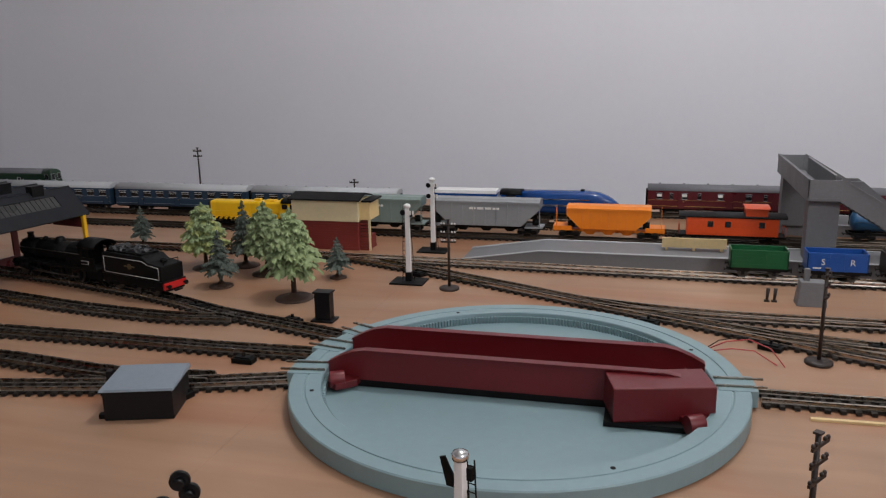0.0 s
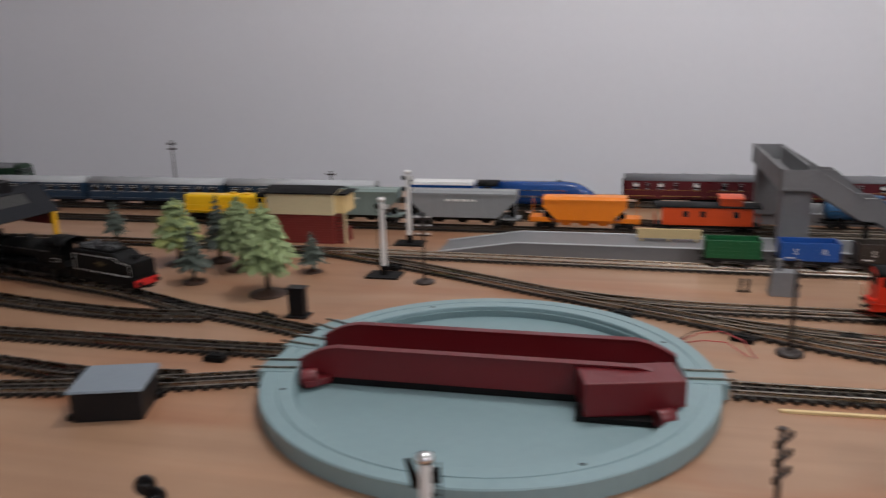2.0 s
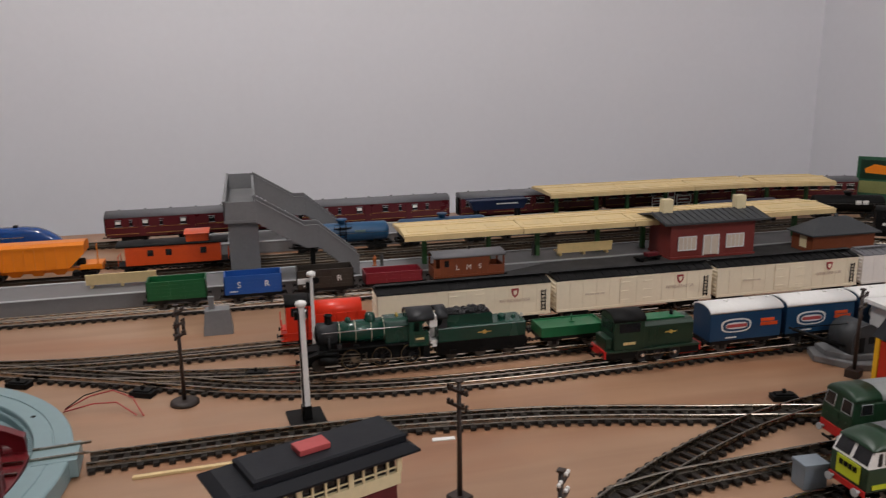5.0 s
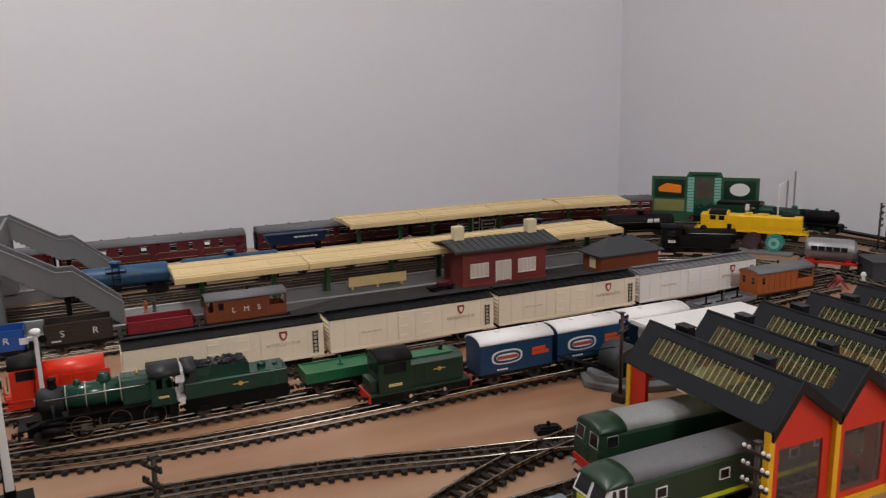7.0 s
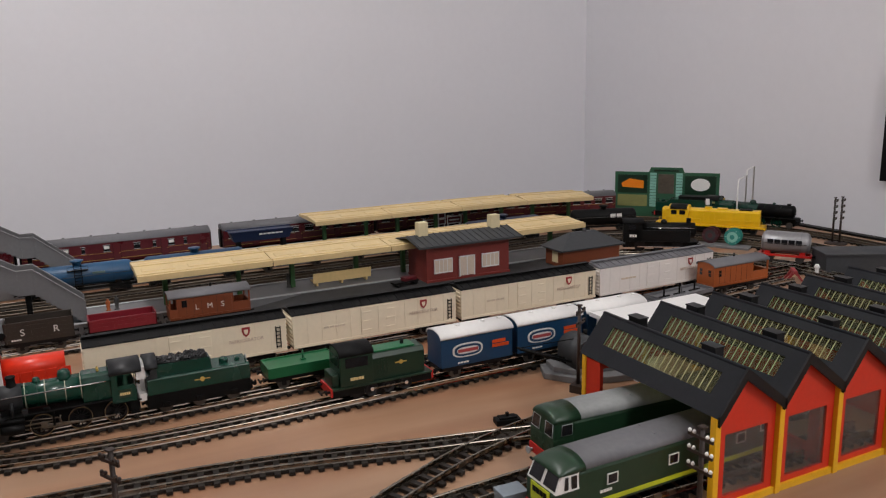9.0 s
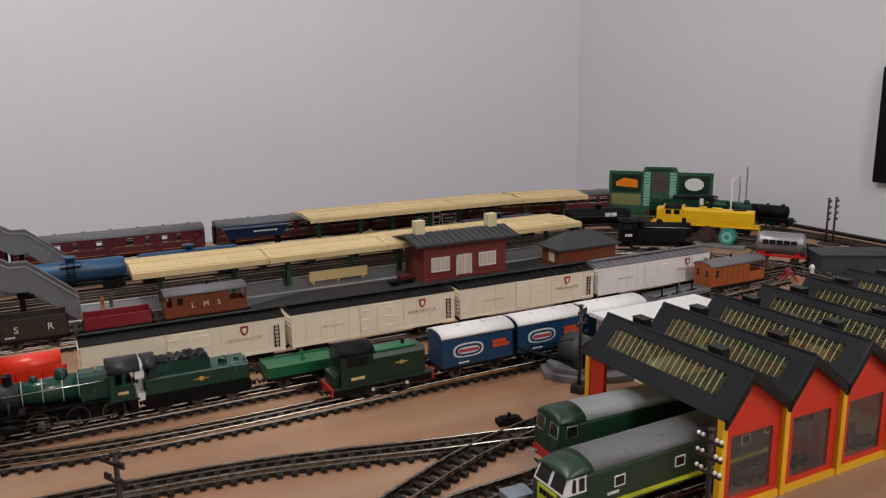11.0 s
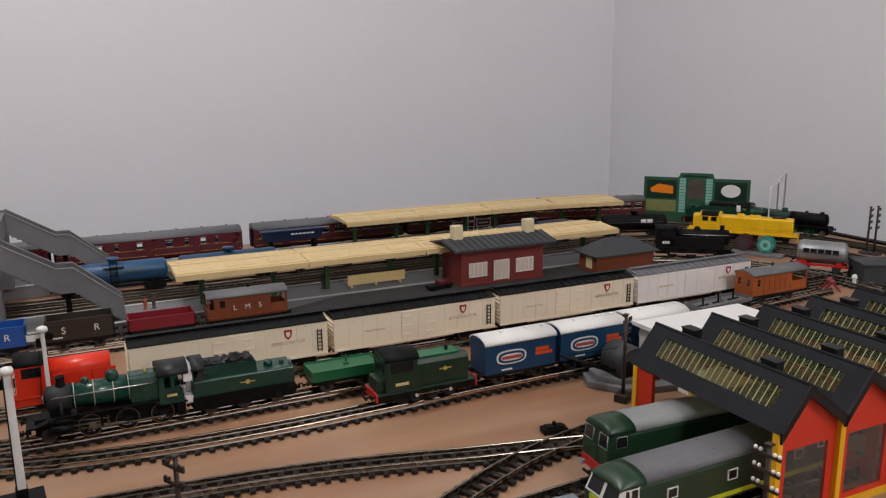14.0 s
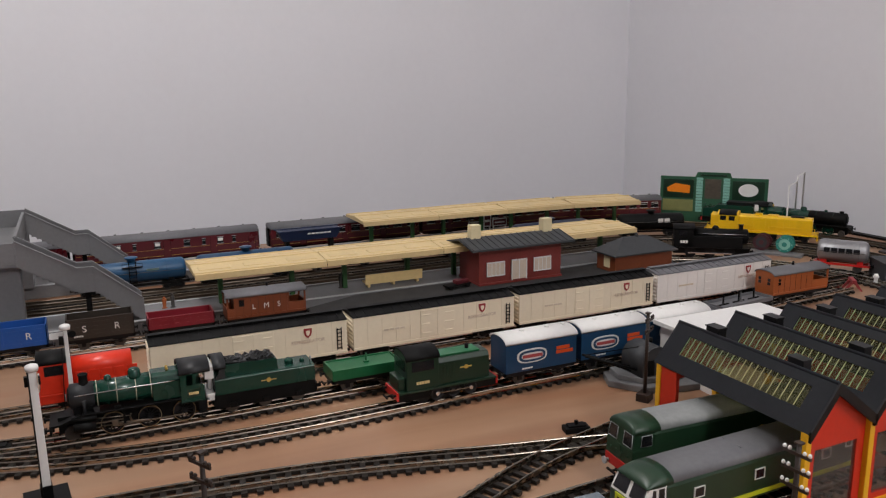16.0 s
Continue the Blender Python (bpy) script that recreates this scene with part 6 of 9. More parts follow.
    wheelset(t, -L / 2 + 0.013, 0.0060, mat_=STEELDARK)
    buffers(t, L / 2, 0.0140, ends=(-1,))
    couplings(t, L / 2 - 0.002)
    return t


# darker gold for the crest of a black tender
DIMGOLD = mat("dim_gold", (0.10, 0.065, 0.018), 0.5, vary=0.2)


def tender(m, L, colour, label, lined=True, crest=True, coal_rail=True, loaded=True):
    t = thing("tender", m, label, "tender", "tenders")
    w = 0.0150
    part("frame", box(-L / 2, L / 2, -w + 0.002, w - 0.002, 0.0070, 0.0165), SOOT, t, bevel=0.0004)
    for k in (-1, 0, 1):
        wheelset(t, k * L * 0.30, 0.0070, mat_=STEELDARK)
        part("axle_box", box(k * L * 0.30 - 0.003, k * L * 0.30 + 0.003, -w + 0.001, -w + 0.003, 0.0055, 0.010), SOOT, t)
    part("running_plate", box(-L / 2, L / 2, -w - 0.0004, w + 0.0004, 0.0165, 0.0178), SOOT, t)
    b = Build()
    b.prism([(-L / 2 + 0.002, 0.0178), (L / 2 - 0.002, 0.0178), (L / 2 - 0.002, 0.0345), (L / 2 - 0.022, 0.0365), (L / 2 - 0.030, 0.0420), (-L / 2 + 0.006, 0.0420), (-L / 2 + 0.002, 0.0380)], -w, w, "y")
    bd = part("tank_body", b, colour, t, bevel=0.0012)
    part("coal_space", box(-L / 2 + 0.008, L / 2 - 0.034, -w + 0.003, w - 0.003, 0.0415, 0.0440) if loaded else box(-L / 2 + 0.003, 0.004, -w + 0.0015, w - 0.0015, 0.0415, 0.0478), SOOT, t, bevel=0.0004)
    coal = Build()
    rnd = random.Random(5)
    for k in range(90 if loaded else 0):
        px, py = rnd.uniform(-L / 2 + 0.012, L / 2 - 0.038), rnd.uniform(-w + 0.005, w - 0.005)
        s = rnd.uniform(0.0012, 0.0026)
        coal.box(-s, s, -s, s, -s, s, pose(px, py, 0.0440 + rnd.uniform(0, 0.0015), rnd.uniform(0, 90), rnd.uniform(0, 90), rnd.uniform(0, 90)))
    if loaded:
        tagged(part("coal", coal, COAL, t), kind="stuff")
    else:
        part("fall_plate", box(-L / 2 - 0.0060, -L / 2 + 0.001, -w + 0.002, w - 0.002, 0.0330, 0.0450).box(-L / 2 - 0.0060, -L / 2 + 0.001, -w + 0.002, w - 0.002, 0.0170, 0.0225).box(-L / 2 - 0.0030, -L / 2 + 0.001, -0.003, 0.003, 0.0225, 0.0330), WHITE, t, "white fall plate", bevel=0.0004)
    part("filler", Build().lathe([(0.0035, 0.0360), (0.0035, 0.0395), (0.001, 0.0402)], (L / 2 - 0.014, 0, 0), n=14), colour, t)
    part("rear_rail", Build().path([(L / 2 - 0.003, -0.010, 0.034), (L / 2 - 0.003, -0.010, 0.040), (L / 2 - 0.003, 0.010, 0.040), (L / 2 - 0.003, 0.010, 0.034)], 0.0005), SOOT, t)
    if crest:
        c = part("crest", Build().tube((-0.002, -w - 0.0005, 0.0295), (-0.002, -w + 0.0002, 0.0295), 0.0033, n=16), GOLD if colour is not SOOT else DIMGOLD, t, "gold crest")
        part("crest_bar", box(-0.010, 0.006, -w - 0.0007, -w, 0.0288, 0.0302), GOLD if colour is not SOOT else DIMGOLD, c)
    if lined:
        x0, x1, z0, z1 = -L / 2 + 0.006, L / 2 - 0.006, 0.0200, 0.0375
        xm = L / 2 - 0.026
        b = Build()
        pts = [(x0, z0), (x1, z0), (x1, 0.0325), (xm + 0.004, 0.0340), (xm - 0.004, z1), (x0, z1), (x0, z0)]
        for (xa, za), (xb, zb) in zip(pts, pts[1:]):
            b.tube((xa, -w - 0.0001, za), (xb, -w - 0.0001, zb), 0.00035, n=5)
        part("lining", b, LETTER, t, "fine pale lining")
    part("buffer_beam", box(L / 2 - 0.001, L / 2 + 0.001, -w, w, 0.0095, 0.0165), SCARLET, t, "red buffer beam")
    buffers(t, L / 2 + 0.001, 0.0130, ends=(1,))
    couplings(t, L / 2)
    return t


def tank_locomotive(m, label):
    """Boxy side-tank engine; cab towards -x."""
    L = 0.118
    t = thing("tank_locomotive", m, label, "locomotive", "steam locomotives")
    w = 0.0155
    part("frame", box(-L / 2, L / 2, -0.010, 0.010, 0.006, 0.0150), SOOT, t)
    part("running_plate", box(-L / 2, L / 2, -w, w, 0.0150, 0.0165), SOOT, t, bevel=0.0003)
    for s in (-1, 1):
        part("side_tank", box(-L / 2 + 0.004, L / 2 - 0.012, min(s * w, s * 0.008), max(s * w, s * 0.008), 0.0165, 0.0340), SOOT, t, bevel=0.0010)
    part("boiler", Build().tube((-L / 2 + 0.030, 0, 0.0330), (L / 2 - 0.004, 0, 0.0330), 0.0112, n=24), SOOT, t)
    part("smokebox_door", Build().tube((L / 2 - 0.004, 0, 0.0330), (L / 2 - 0.002, 0, 0.0330), 0.0088, 0.0060, n=20), SOOT, t)
    part("handrail", Build().path([(-L / 2 + 0.034, -0.0116, 0.0372), (L / 2 - 0.006, -0.0116, 0.0372)], 0.0006, 6), CHROME, t, "bright handrail")
    part("chimney", Build().lathe([(0.0044, 0.042), (0.0034, 0.045), (0.0034, 0.0500), (0.0042, 0.0510)], (L / 2 - 0.014, 0, 0), n=14), SOOT, t)
    part("dome", Build().lathe([(0.0056, 0.042), (0.0050, 0.046), (0.0030, 0.0485), (0.0005, 0.049)], (0.006, 0, 0), n=14), SOOT, t)
    part("cab", Build().prism(van_body_profile(w, 0.0165, 0.0450, 0.0490), -L / 2, -L / 2 + 0.030), SOOT, t, bevel=0.0006)
    part("cab_window", box(-L / 2 + 0.008, -L / 2 + 0.020, -w - 0.0005, -w + 0.0005, 0.0340, 0.0425), WINDOW, t)
    part("cab_roof", Build().prism(roof_profile(w + 0.0008, 0.0450, 0.0505), -L / 2 - 0.002, -L / 2 + 0.032, smooth=True), SOOT, t)
    bars_of_writing(t, -L / 2 + 0.016, -w - 0.0004, 0.0250, 0.012, 0.0040, LETTER, 3)
    for xx in (-0.032, -0.002, 0.028):
        for yy in (-0.0090, 0.0090):
            part("driving_wheel", Build().tube((xx, yy - 0.0012, 0.0090), (xx, yy + 0.0012, 0.0090), 0.0090, n=22), BLACK, t)
    part("coupling_rod", box(-0.036, 0.032, -0.0118, -0.0108, 0.0062, 0.0080), CHROME, t, "bright side rod", bevel=0.0003)
    buffers(t, L / 2, 0.0125)
    couplings(t, L / 2)


def mogul(m, label):
    """Six-coupled engine with a leading pony truck; chimney towards -x."""
    t = thing("steam_locomotive", m, label, "locomotive", "steam locomotives")
    w, zc = 0.0148, 0.0338
    ring = lambda x, r, n=26, dz=0.0: [(x, r * math.cos(2 * math.pi * k / n), zc + dz + r * math.sin(2 * math.pi * k / n)) for k in range(n)]
    part("frame", box(-0.058, 0.060, -0.0068, 0.0068, 0.0060, 0.0200), SOOT, t)
    # high running plate, dropped at the front
    plate = part("running_plate", Build().box(-0.040, 0.038, -w, w, 0.0208, 0.0222).box(0.038, 0.061, -w, w, 0.0168, 0.0182), SOOT, t, bevel=0.0003)
    part("front_slope", Build().prism([(-0.0405, 0.0222), (-0.0405, 0.0204), (-0.056, 0.0150), (-0.063, 0.0150), (-0.063, 0.0166), (-0.0565, 0.0168)], -w, w, "y"), SOOT, plate)
    part("buffer_beam", box(-0.0645, -0.0628, -w, w, 0.0085, 0.0165), SOOT, t, bevel=0.0003)
    # smokebox
    sb = part("smokebox", Build().rings([ring(-0.0478, 0.0096), ring(-0.0472, 0.0108), ring(-0.0290, 0.0108)]), SMOKEGREY, t, "dark grey smokebox", bevel=0.0)
    part("smokebox_door", Build().rings([ring(-0.0478, 0.0086, 20), ring(-0.0490, 0.0076, 20), ring(-0.0497, 0.0040, 20), ring(-0.0500, 0.0006, 20)]), SOOT, sb)
    part("door_handle", Build().tube((-0.0506, 0, zc - 0.003), (-0.0506, 0, zc + 0.003), 0.0005, n=6), LTGREY, sb)
    part("saddle", box(-0.046, -0.031, -0.0080, 0.0080, 0.0200, 0.0262), SOOT, t)
    for s in (-1, 1):
        part("steam_pipe", Build().tube((-0.0375, s * 0.0108, zc - 0.001), (-0.0375, s * 0.0128, 0.0215), 0.0013, n=10), SMOKEGREY, t, "grey outside steam pipe")
    # tapered boiler with fine pale bands
    bl = part("boiler", Build().rings([ring(-0.0292, 0.0105), ring(-0.012, 0.0107), ring(0.016, 0.0113)]), LOCOGREEN, t)
    for xx, r in ((-0.0270, 0.0106), (-0.0120, 0.01075), (0.0030, 0.0111), (0.0150, 0.0114)):
        part("boiler_band", turned([(r, -0.00032), (r + 0.0002, -0.00032), (r + 0.0002, 0.00032), (r, 0.00032)]), BANDPALE, bl, "fine pale lining band", m=pose(xx, 0, zc, 0, 0, 90))
    fb = [(-0.0120, 0.0222), (-0.0122, 0.0395), (-0.0106, 0.0438), (-0.0060, 0.0456), (0.0060, 0.0456), (0.0106, 0.0438), (0.0122, 0.0395), (0.0120, 0.0222)]
    fire = part("firebox", Build().prism(fb, 0.0155, 0.0390), LOCOGREEN, t, bevel=0.0014)
    for k in range(4):
        part("washout_plug", Build().tube((0.0195 + 0.005 * k, -0.0105, 0.0428), (0.0195 + 0.005 * k, -0.0122, 0.0436), 0.0009, n=8), LOCOGREEN, fire)
    part("inspection_door", box(0.0225, 0.0268, -0.0130, -0.0119, 0.0268, 0.0312), LOCOGREEN, fire, bevel=0.0003)
    part("chimney", Build().lathe([(0.0052, 0.0425), (0.0036, 0.0452), (0.0033, 0.0500), (0.0039, 0.0510), (0.0039, 0.0522), (0.0028, 0.0522), (0.0026, 0.0490)], (-0.0365, 0, 0), n=18), SOOT, t)
    part("top_feed", Build().lathe([(0.0038, 0.0430), (0.0030, 0.0452), (0.0028, 0.0470), (0.0016, 0.0482), (0.0004, 0.0484)], (-0.0180, 0, 0), n=14), LOCOGREEN, t)
    part("feed_pipe", Build().path([(-0.0180, -0.0030, 0.0445), (-0.0180, -0.0082, 0.0412), (-0.0180, -0.0108, 0.0350), (-0.0180, -0.0100, 0.0262)], 0.0007, 7), LOCOGREEN, t)
    part("dome", Build().lathe([(0.0064, 0.0432), (0.0052, 0.0456), (0.0051, 0.0486), (0.0040, 0.0506), (0.0020, 0.0514), (0.0003, 0.0516)], (0.0030, 0, 0), n=20), LOCOGREEN, t)
    for dy in (-0.0022, 0.0022):
        part("safety_valve", Build().lathe([(0.0012, 0.0450), (0.0011, 0.0474), (0.0005, 0.0482)], (0.0290, dy, 0), n=10), GOLD, t, "brass safety valve")
    for s in (-1, 1):
        hr = part("handrail", Build().path([(-0.0440, s * 0.0118, zc + 0.0042), (0.016, s * 0.0124, zc + 0.0046), (0.038, s * 0.0130, zc + 0.0050)], 0.00052, 6), CHROME, t, "bright handrail")
        for xx in (-0.040, -0.022, -0.004, 0.012, 0.028):
            part("handrail_knob", Build().tube((xx, s * 0.0095, zc + 0.0042), (xx, s * 0.0126, zc + 0.0044), 0.0006, n=6), CHROME, hr)
    part("lubricator", box(-0.0305, -0.0262, -0.0140, -0.0112, 0.0222, 0.0262), SMOKEGREY, plate, bevel=0.0004)
    part("sand_box", box(-0.0150, -0.0100, -0.0135, -0.0110, 0.0222, 0.0250), SOOT, plate, bevel=0.0004)
    # cab
    cp = [(-w, 0.0182), (-w, 0.0445)] + [(-w * math.cos(math.pi * k / 10), 0.0445 + 0.0068 * math.sin(math.pi * k / 10)) for k in range(1, 10)] + [(w, 0.0445), (w, 0.0182)]
    part("cab_front", Build().prism(cp, 0.0380, 0.0394), LOCOGREEN, t)
    for s in (-1, 1):
        y0, y1 = min(s * w, s * (w - 0.0011)), max(s * w, s * (w - 0.0011))
        b = Build().prism([(0.0394, 0.0175), (0.0575, 0.0175), (0.0575, 0.0300), (0.0560, 0.0325), (0.0394, 0.0325)], y0, y1, "y")
        b.box(0.0394, 0.0428, y0, y1, 0.0325, 0.0450).box(0.0480, 0.0510, y0, y1, 0.0325, 0.0450).box(0.0428, 0.0480, y0, y1, 0.0420, 0.0450)
        b.prism([(0.0510, 0.0395), (0.0540, 0.0420), (0.0575, 0.0450), (0.0510, 0.0450)], y0, y1, "y")
        sd = part("cab_side", b, LOCOGREEN, t)
        if s < 0:
            np_ = part("number_panel", box(0.0432, 0.0538, -w - 0.0003, -w + 0.0002, 0.0218, 0.0290), DEEPGREEN, sd, "lined number panel")
            bars_of_writing(np_, 0.0485, -w - 0.0005, 0.0254, 0.0085, 0.0022, STRAW, 5)
        part("cab_handrail", Build().tube((0.0585, s * (w - 0.0005), 0.0190), (0.0585, s * (w - 0.0005), 0.0330), 0.0004, n=5), LTGREY, sd)
    part("cab_roof", Build().prism(roof_profile(w + 0.0008, 0.0440, 0.0520), 0.0370, 0.0630, smooth=True), SMOKEGREY, t, "dark grey cab roof")
    part("cab_step", Build().box(0.0520, 0.0580, -w, -w + 0.0010, 0.0070, 0.0175).box(0.0515, 0.0585, -w - 0.0025, -w + 0.0008, 0.0068, 0.0078), SOOT, t)
    part("backhead", box(0.0394, 0.0425, -0.0085, 0.0085, 0.0182, 0.0400), SOOT, t)
    # wheels, cylinders and rods
    for xx in (-0.0170, 0.0120, 0.0402):
        for yy in (-0.0090, 0.0090):
            driving_wheel(t, xx, yy, 0.0094, BLACK, BRASSRIM, 13, "thin bright wheel rim")
    wheelset(t, -0.0480, 0.0062, mat_=STEELDARK)
    part("pony_frame", box(-0.054, -0.030, -0.0050, 0.0050, 0.0062, 0.0088), SOOT, t)
    for s in (-1, 1):
        cy = part("cylinder", Build().tube((-0.0470, s * 0.0132, 0.0118), (-0.0300, s * 0.0132, 0.0108), 0.0046, n=18), SOOT, t)
        part("valve_chest", Build().tube((-0.0480, s * 0.0128, 0.0182), (-0.0290, s * 0.0128, 0.0176), 0.0027, n=14), SOOT, cy)
        part("slide_bar", Build().box(-0.0300, -0.0080, s * 0.0132 - 0.0006, s * 0.0132 + 0.0006, 0.0120, 0.0130).box(-0.0300, -0.0080, s * 0.0132 - 0.0006, s * 0.0132 + 0.0006, 0.0086, 0.0094), ROD, t)
        part("crosshead", box(-0.0180, -0.0130, s * 0.0134 - 0.0010, s * 0.0134 + 0.0010, 0.0082, 0.0134), ROD, t, bevel=0.0003)
        part("rod_bracket", box(-0.0090, -0.0072, min(s * 0.0085, s * 0.0142), max(s * 0.0085, s * 0.0142), 0.0085, 0.0208), SOOT, t)
        part("coupling_rod", Build().box(-0.0190, 0.0422, s * 0.0116 - 0.0004, s * 0.0116 + 0.0004, 0.0062, 0.0074), ROD, t, "dull bright side rod", bevel=0.0002)
        part("connecting_rod", Build().tube((0.0120, s * 0.0127, 0.0068), (-0.0160, s * 0.0133, 0.0106), 0.0008, n=6), ROD, t)
        part("expansion_link", Build().path([(-0.0030, s * 0.0140, 0.0165), (-0.0038, s * 0.0140, 0.0132), (-0.0028, s * 0.0140, 0.0098)], 0.0009, 6), ROD, t)
        part("radius_rod", Build().tube((-0.0034, s * 0.0138, 0.0148), (-0.0290, s * 0.0134, 0.0168), 0.0005, n=5), ROD, t)
        part("eccentric_rod", Build().tube((-0.0028, s * 0.0141, 0.0100), (0.0120, s * 0.0138, 0.0082), 0.0006, n=5), ROD, t)
        for xx in (-0.0170, 0.0120, 0.0402):
            part("crank_pin", Build().tube((xx, s * 0.0104, 0.0068), (xx, s * 0.0138, 0.0068), 0.0012, n=10), CHROME, t)
    buffers(t, 0.0645, 0.0125, ends=(-1,))
    couplings(t, 0.0625)
    return t


def mogul_tender(m, label):
    """Inset bunker over a wide tank, with a half cab at the leading end."""
    t = thing("tender", m, label, "tender", "tenders")
    x0, x1, w = -0.0475, 0.0425, 0.0150
    part("frame", box(x0, x1, -w + 0.0006, w - 0.0006, 0.0062, 0.0190), SOOT, t, "black frame", bevel=0.0004)
    for xx in (-0.032, -0.003, 0.027):
        wheelset(t, xx, 0.0066, mat_=STEELDARK)
        part("axle_box", box(xx - 0.003, xx + 0.003, -w - 0.0006, -w + 0.002, 0.0062, 0.0108), SOOT, t, bevel=0.0003)
    tank = part("tank_body", Build().prism([(-w, 0.0190), (w, 0.0190), (w, 0.0325), (w - 0.0012, 0.0338), (-w + 0.0012, 0.0338), (-w, 0.0325)], x0 + 0.001, x1), LOCOGREEN, t, bevel=0.0006)
    b = Build()
    for s in (-1, 1):
        b.prism([(x0 + 0.010, 0.0335), (0.0100, 0.0335), (0.0080, 0.0440), (x0 + 0.010, 0.0440)], min(s * 0.0108, s * 0.0098), max(s * 0.0108, s * 0.0098), "y")
    part("bunker_side", b.box(0.0082, 0.0094, -0.0098, 0.0098, 0.0335, 0.0425), LOCOGREEN, tank)
    coal = part("coal_space", Build().prism([(x0 + 0.010, 0.0336), (0.0082, 0.0336), (0.0070, 0.0448), (-0.0050, 0.0440), (-0.0200, 0.0445), (x0 + 0.010, 0.0462)], -0.0097, 0.0097, "y"), SOOT, t, "black moulded coal", bevel=0.0005)
    rnd = random.Random(8)
    lumps = Build()
    for k in range(110):
        s_ = rnd.uniform(0.0008, 0.0019)
        lumps.box(-s_, s_, -s_, s_, -s_, s_, pose(rnd.uniform(x0 + 0.012, 0.006), rnd.uniform(-0.0088, 0.0088), 0.0446 + rnd.uniform(-0.0005, 0.0008), rnd.uniform(0, 90), rnd.uniform(0, 90), 0))
    tagged(part("coal_lumps", lumps, COAL, coal), kind="stuff")
    cp = [(-w, 0.0338), (-w, 0.0440)] + [(-w * math.cos(math.pi * k / 10), 0.0440 + 0.0072 * math.sin(math.pi * k / 10)) for k in range(1, 10)] + [(w, 0.0440), (w, 0.0338)]
    part("cab_bulkhead", Build().prism(cp, x0 + 0.0085, x0 + 0.0100), SMOKEGREY, t)
    for s in (-1, 1):
        part("cab_cheek", Build().prism([(x0 + 0.001, 0.0338), (x0 + 0.0085, 0.0338), (x0 + 0.0085, 0.0445), (x0 + 0.0060, 0.0445), (x0 + 0.0040, 0.0380)], min(s * w, s * (w - 0.001)), max(s * w, s * (w - 0.001)), "y"), SMOKEGREY, t)
    part("half_roof", Build().prism(roof_profile(w + 0.0004, 0.0440, 0.0518), x0, x0 + 0.0110, smooth=True), SMOKEGREY, t, "dark grey half roof")
    part("fall_plate", box(x0 - 0.0070, x0 + 0.0006, -w + 0.0015, w - 0.0015, 0.0350, 0.0460).box(x0 - 0.0060, x0 + 0.0006, -w + 0.0015, w - 0.0015, 0.0150, 0.0215).box(x0 - 0.0034, x0 + 0.0004, -0.003, 0.003, 0.0215, 0.0350), WHITE, t, "white coupling plate", bevel=0.0004)
    part("filler", Build().lathe([(0.0042, 0.0336), (0.0040, 0.0372), (0.0022, 0.0384), (0.0004, 0.0386)], (0.0220, 0, 0), n=16), LOCOGREEN, tank)
    part("vent_pipe", Build().lathe([(0.0024, 0.0336), (0.0022, 0.0358), (0.0006, 0.0364)], (0.0345, 0, 0), n=12), LOCOGREEN, tank)
    part("lamp_iron", Build().path([(x1 - 0.001, -0.006, 0.0336), (x1 - 0.001, -0.006, 0.0375), (x1 - 0.001, -0.003, 0.0382), (x1 - 0.001, 0.0, 0.0336)], 0.0005, 5), LTGREY, tank)
    part("ladder", Build().box(x1, x1 + 0.0006, -0.0110, -0.0104, 0.010, 0.0335).box(x1, x1 + 0.0006, -0.0070, -0.0064, 0.010, 0.0335).box(x1, x1 + 0.0006, -0.0110, -0.0064, 0.016, 0.0168).box(x1, x1 + 0.0006, -0.0110, -0.0064, 0.022, 0.0228).box(x1, x1 + 0.0006, -0.0110, -0.0064, 0.028, 0.0288), SOOT, t)
    c = part("crest", Build().tube((0.0, -w - 0.0004, 0.0262), (0.0, -w + 0.0002, 0.0262), 0.0021, n=14), GOLD, tank, "small gold crest")
    part("crest_bar", box(-0.0068, 0.0068, -w - 0.0003, -w + 0.0001, 0.0257, 0.0266), GOLD, c)
    part("buffer_beam", box(x1, x1 + 0.0014, -w, w, 0.0085, 0.0165), SOOT, t)
    buffers(t, x1 + 0.001, 0.0125, ends=(1,))
    couplings(t, x1)
    return t


SMOKEGREY = mat("smokebox_grey", (0.017, 0.018, 0.020), 0.5, vary=0.25, spec=0.35)
BANDPALE = mat("band_cream", (0.42, 0.40, 0.30), 0.45, vary=0.1)
BRASSRIM = mat("worn_wheel_rim", (0.34, 0.27, 0.16), 0.3, 0.9, 0.25)
ROD = mat("dull_rod_steel", (0.30, 0.26, 0.21), 0.32, 0.9, 0.25)


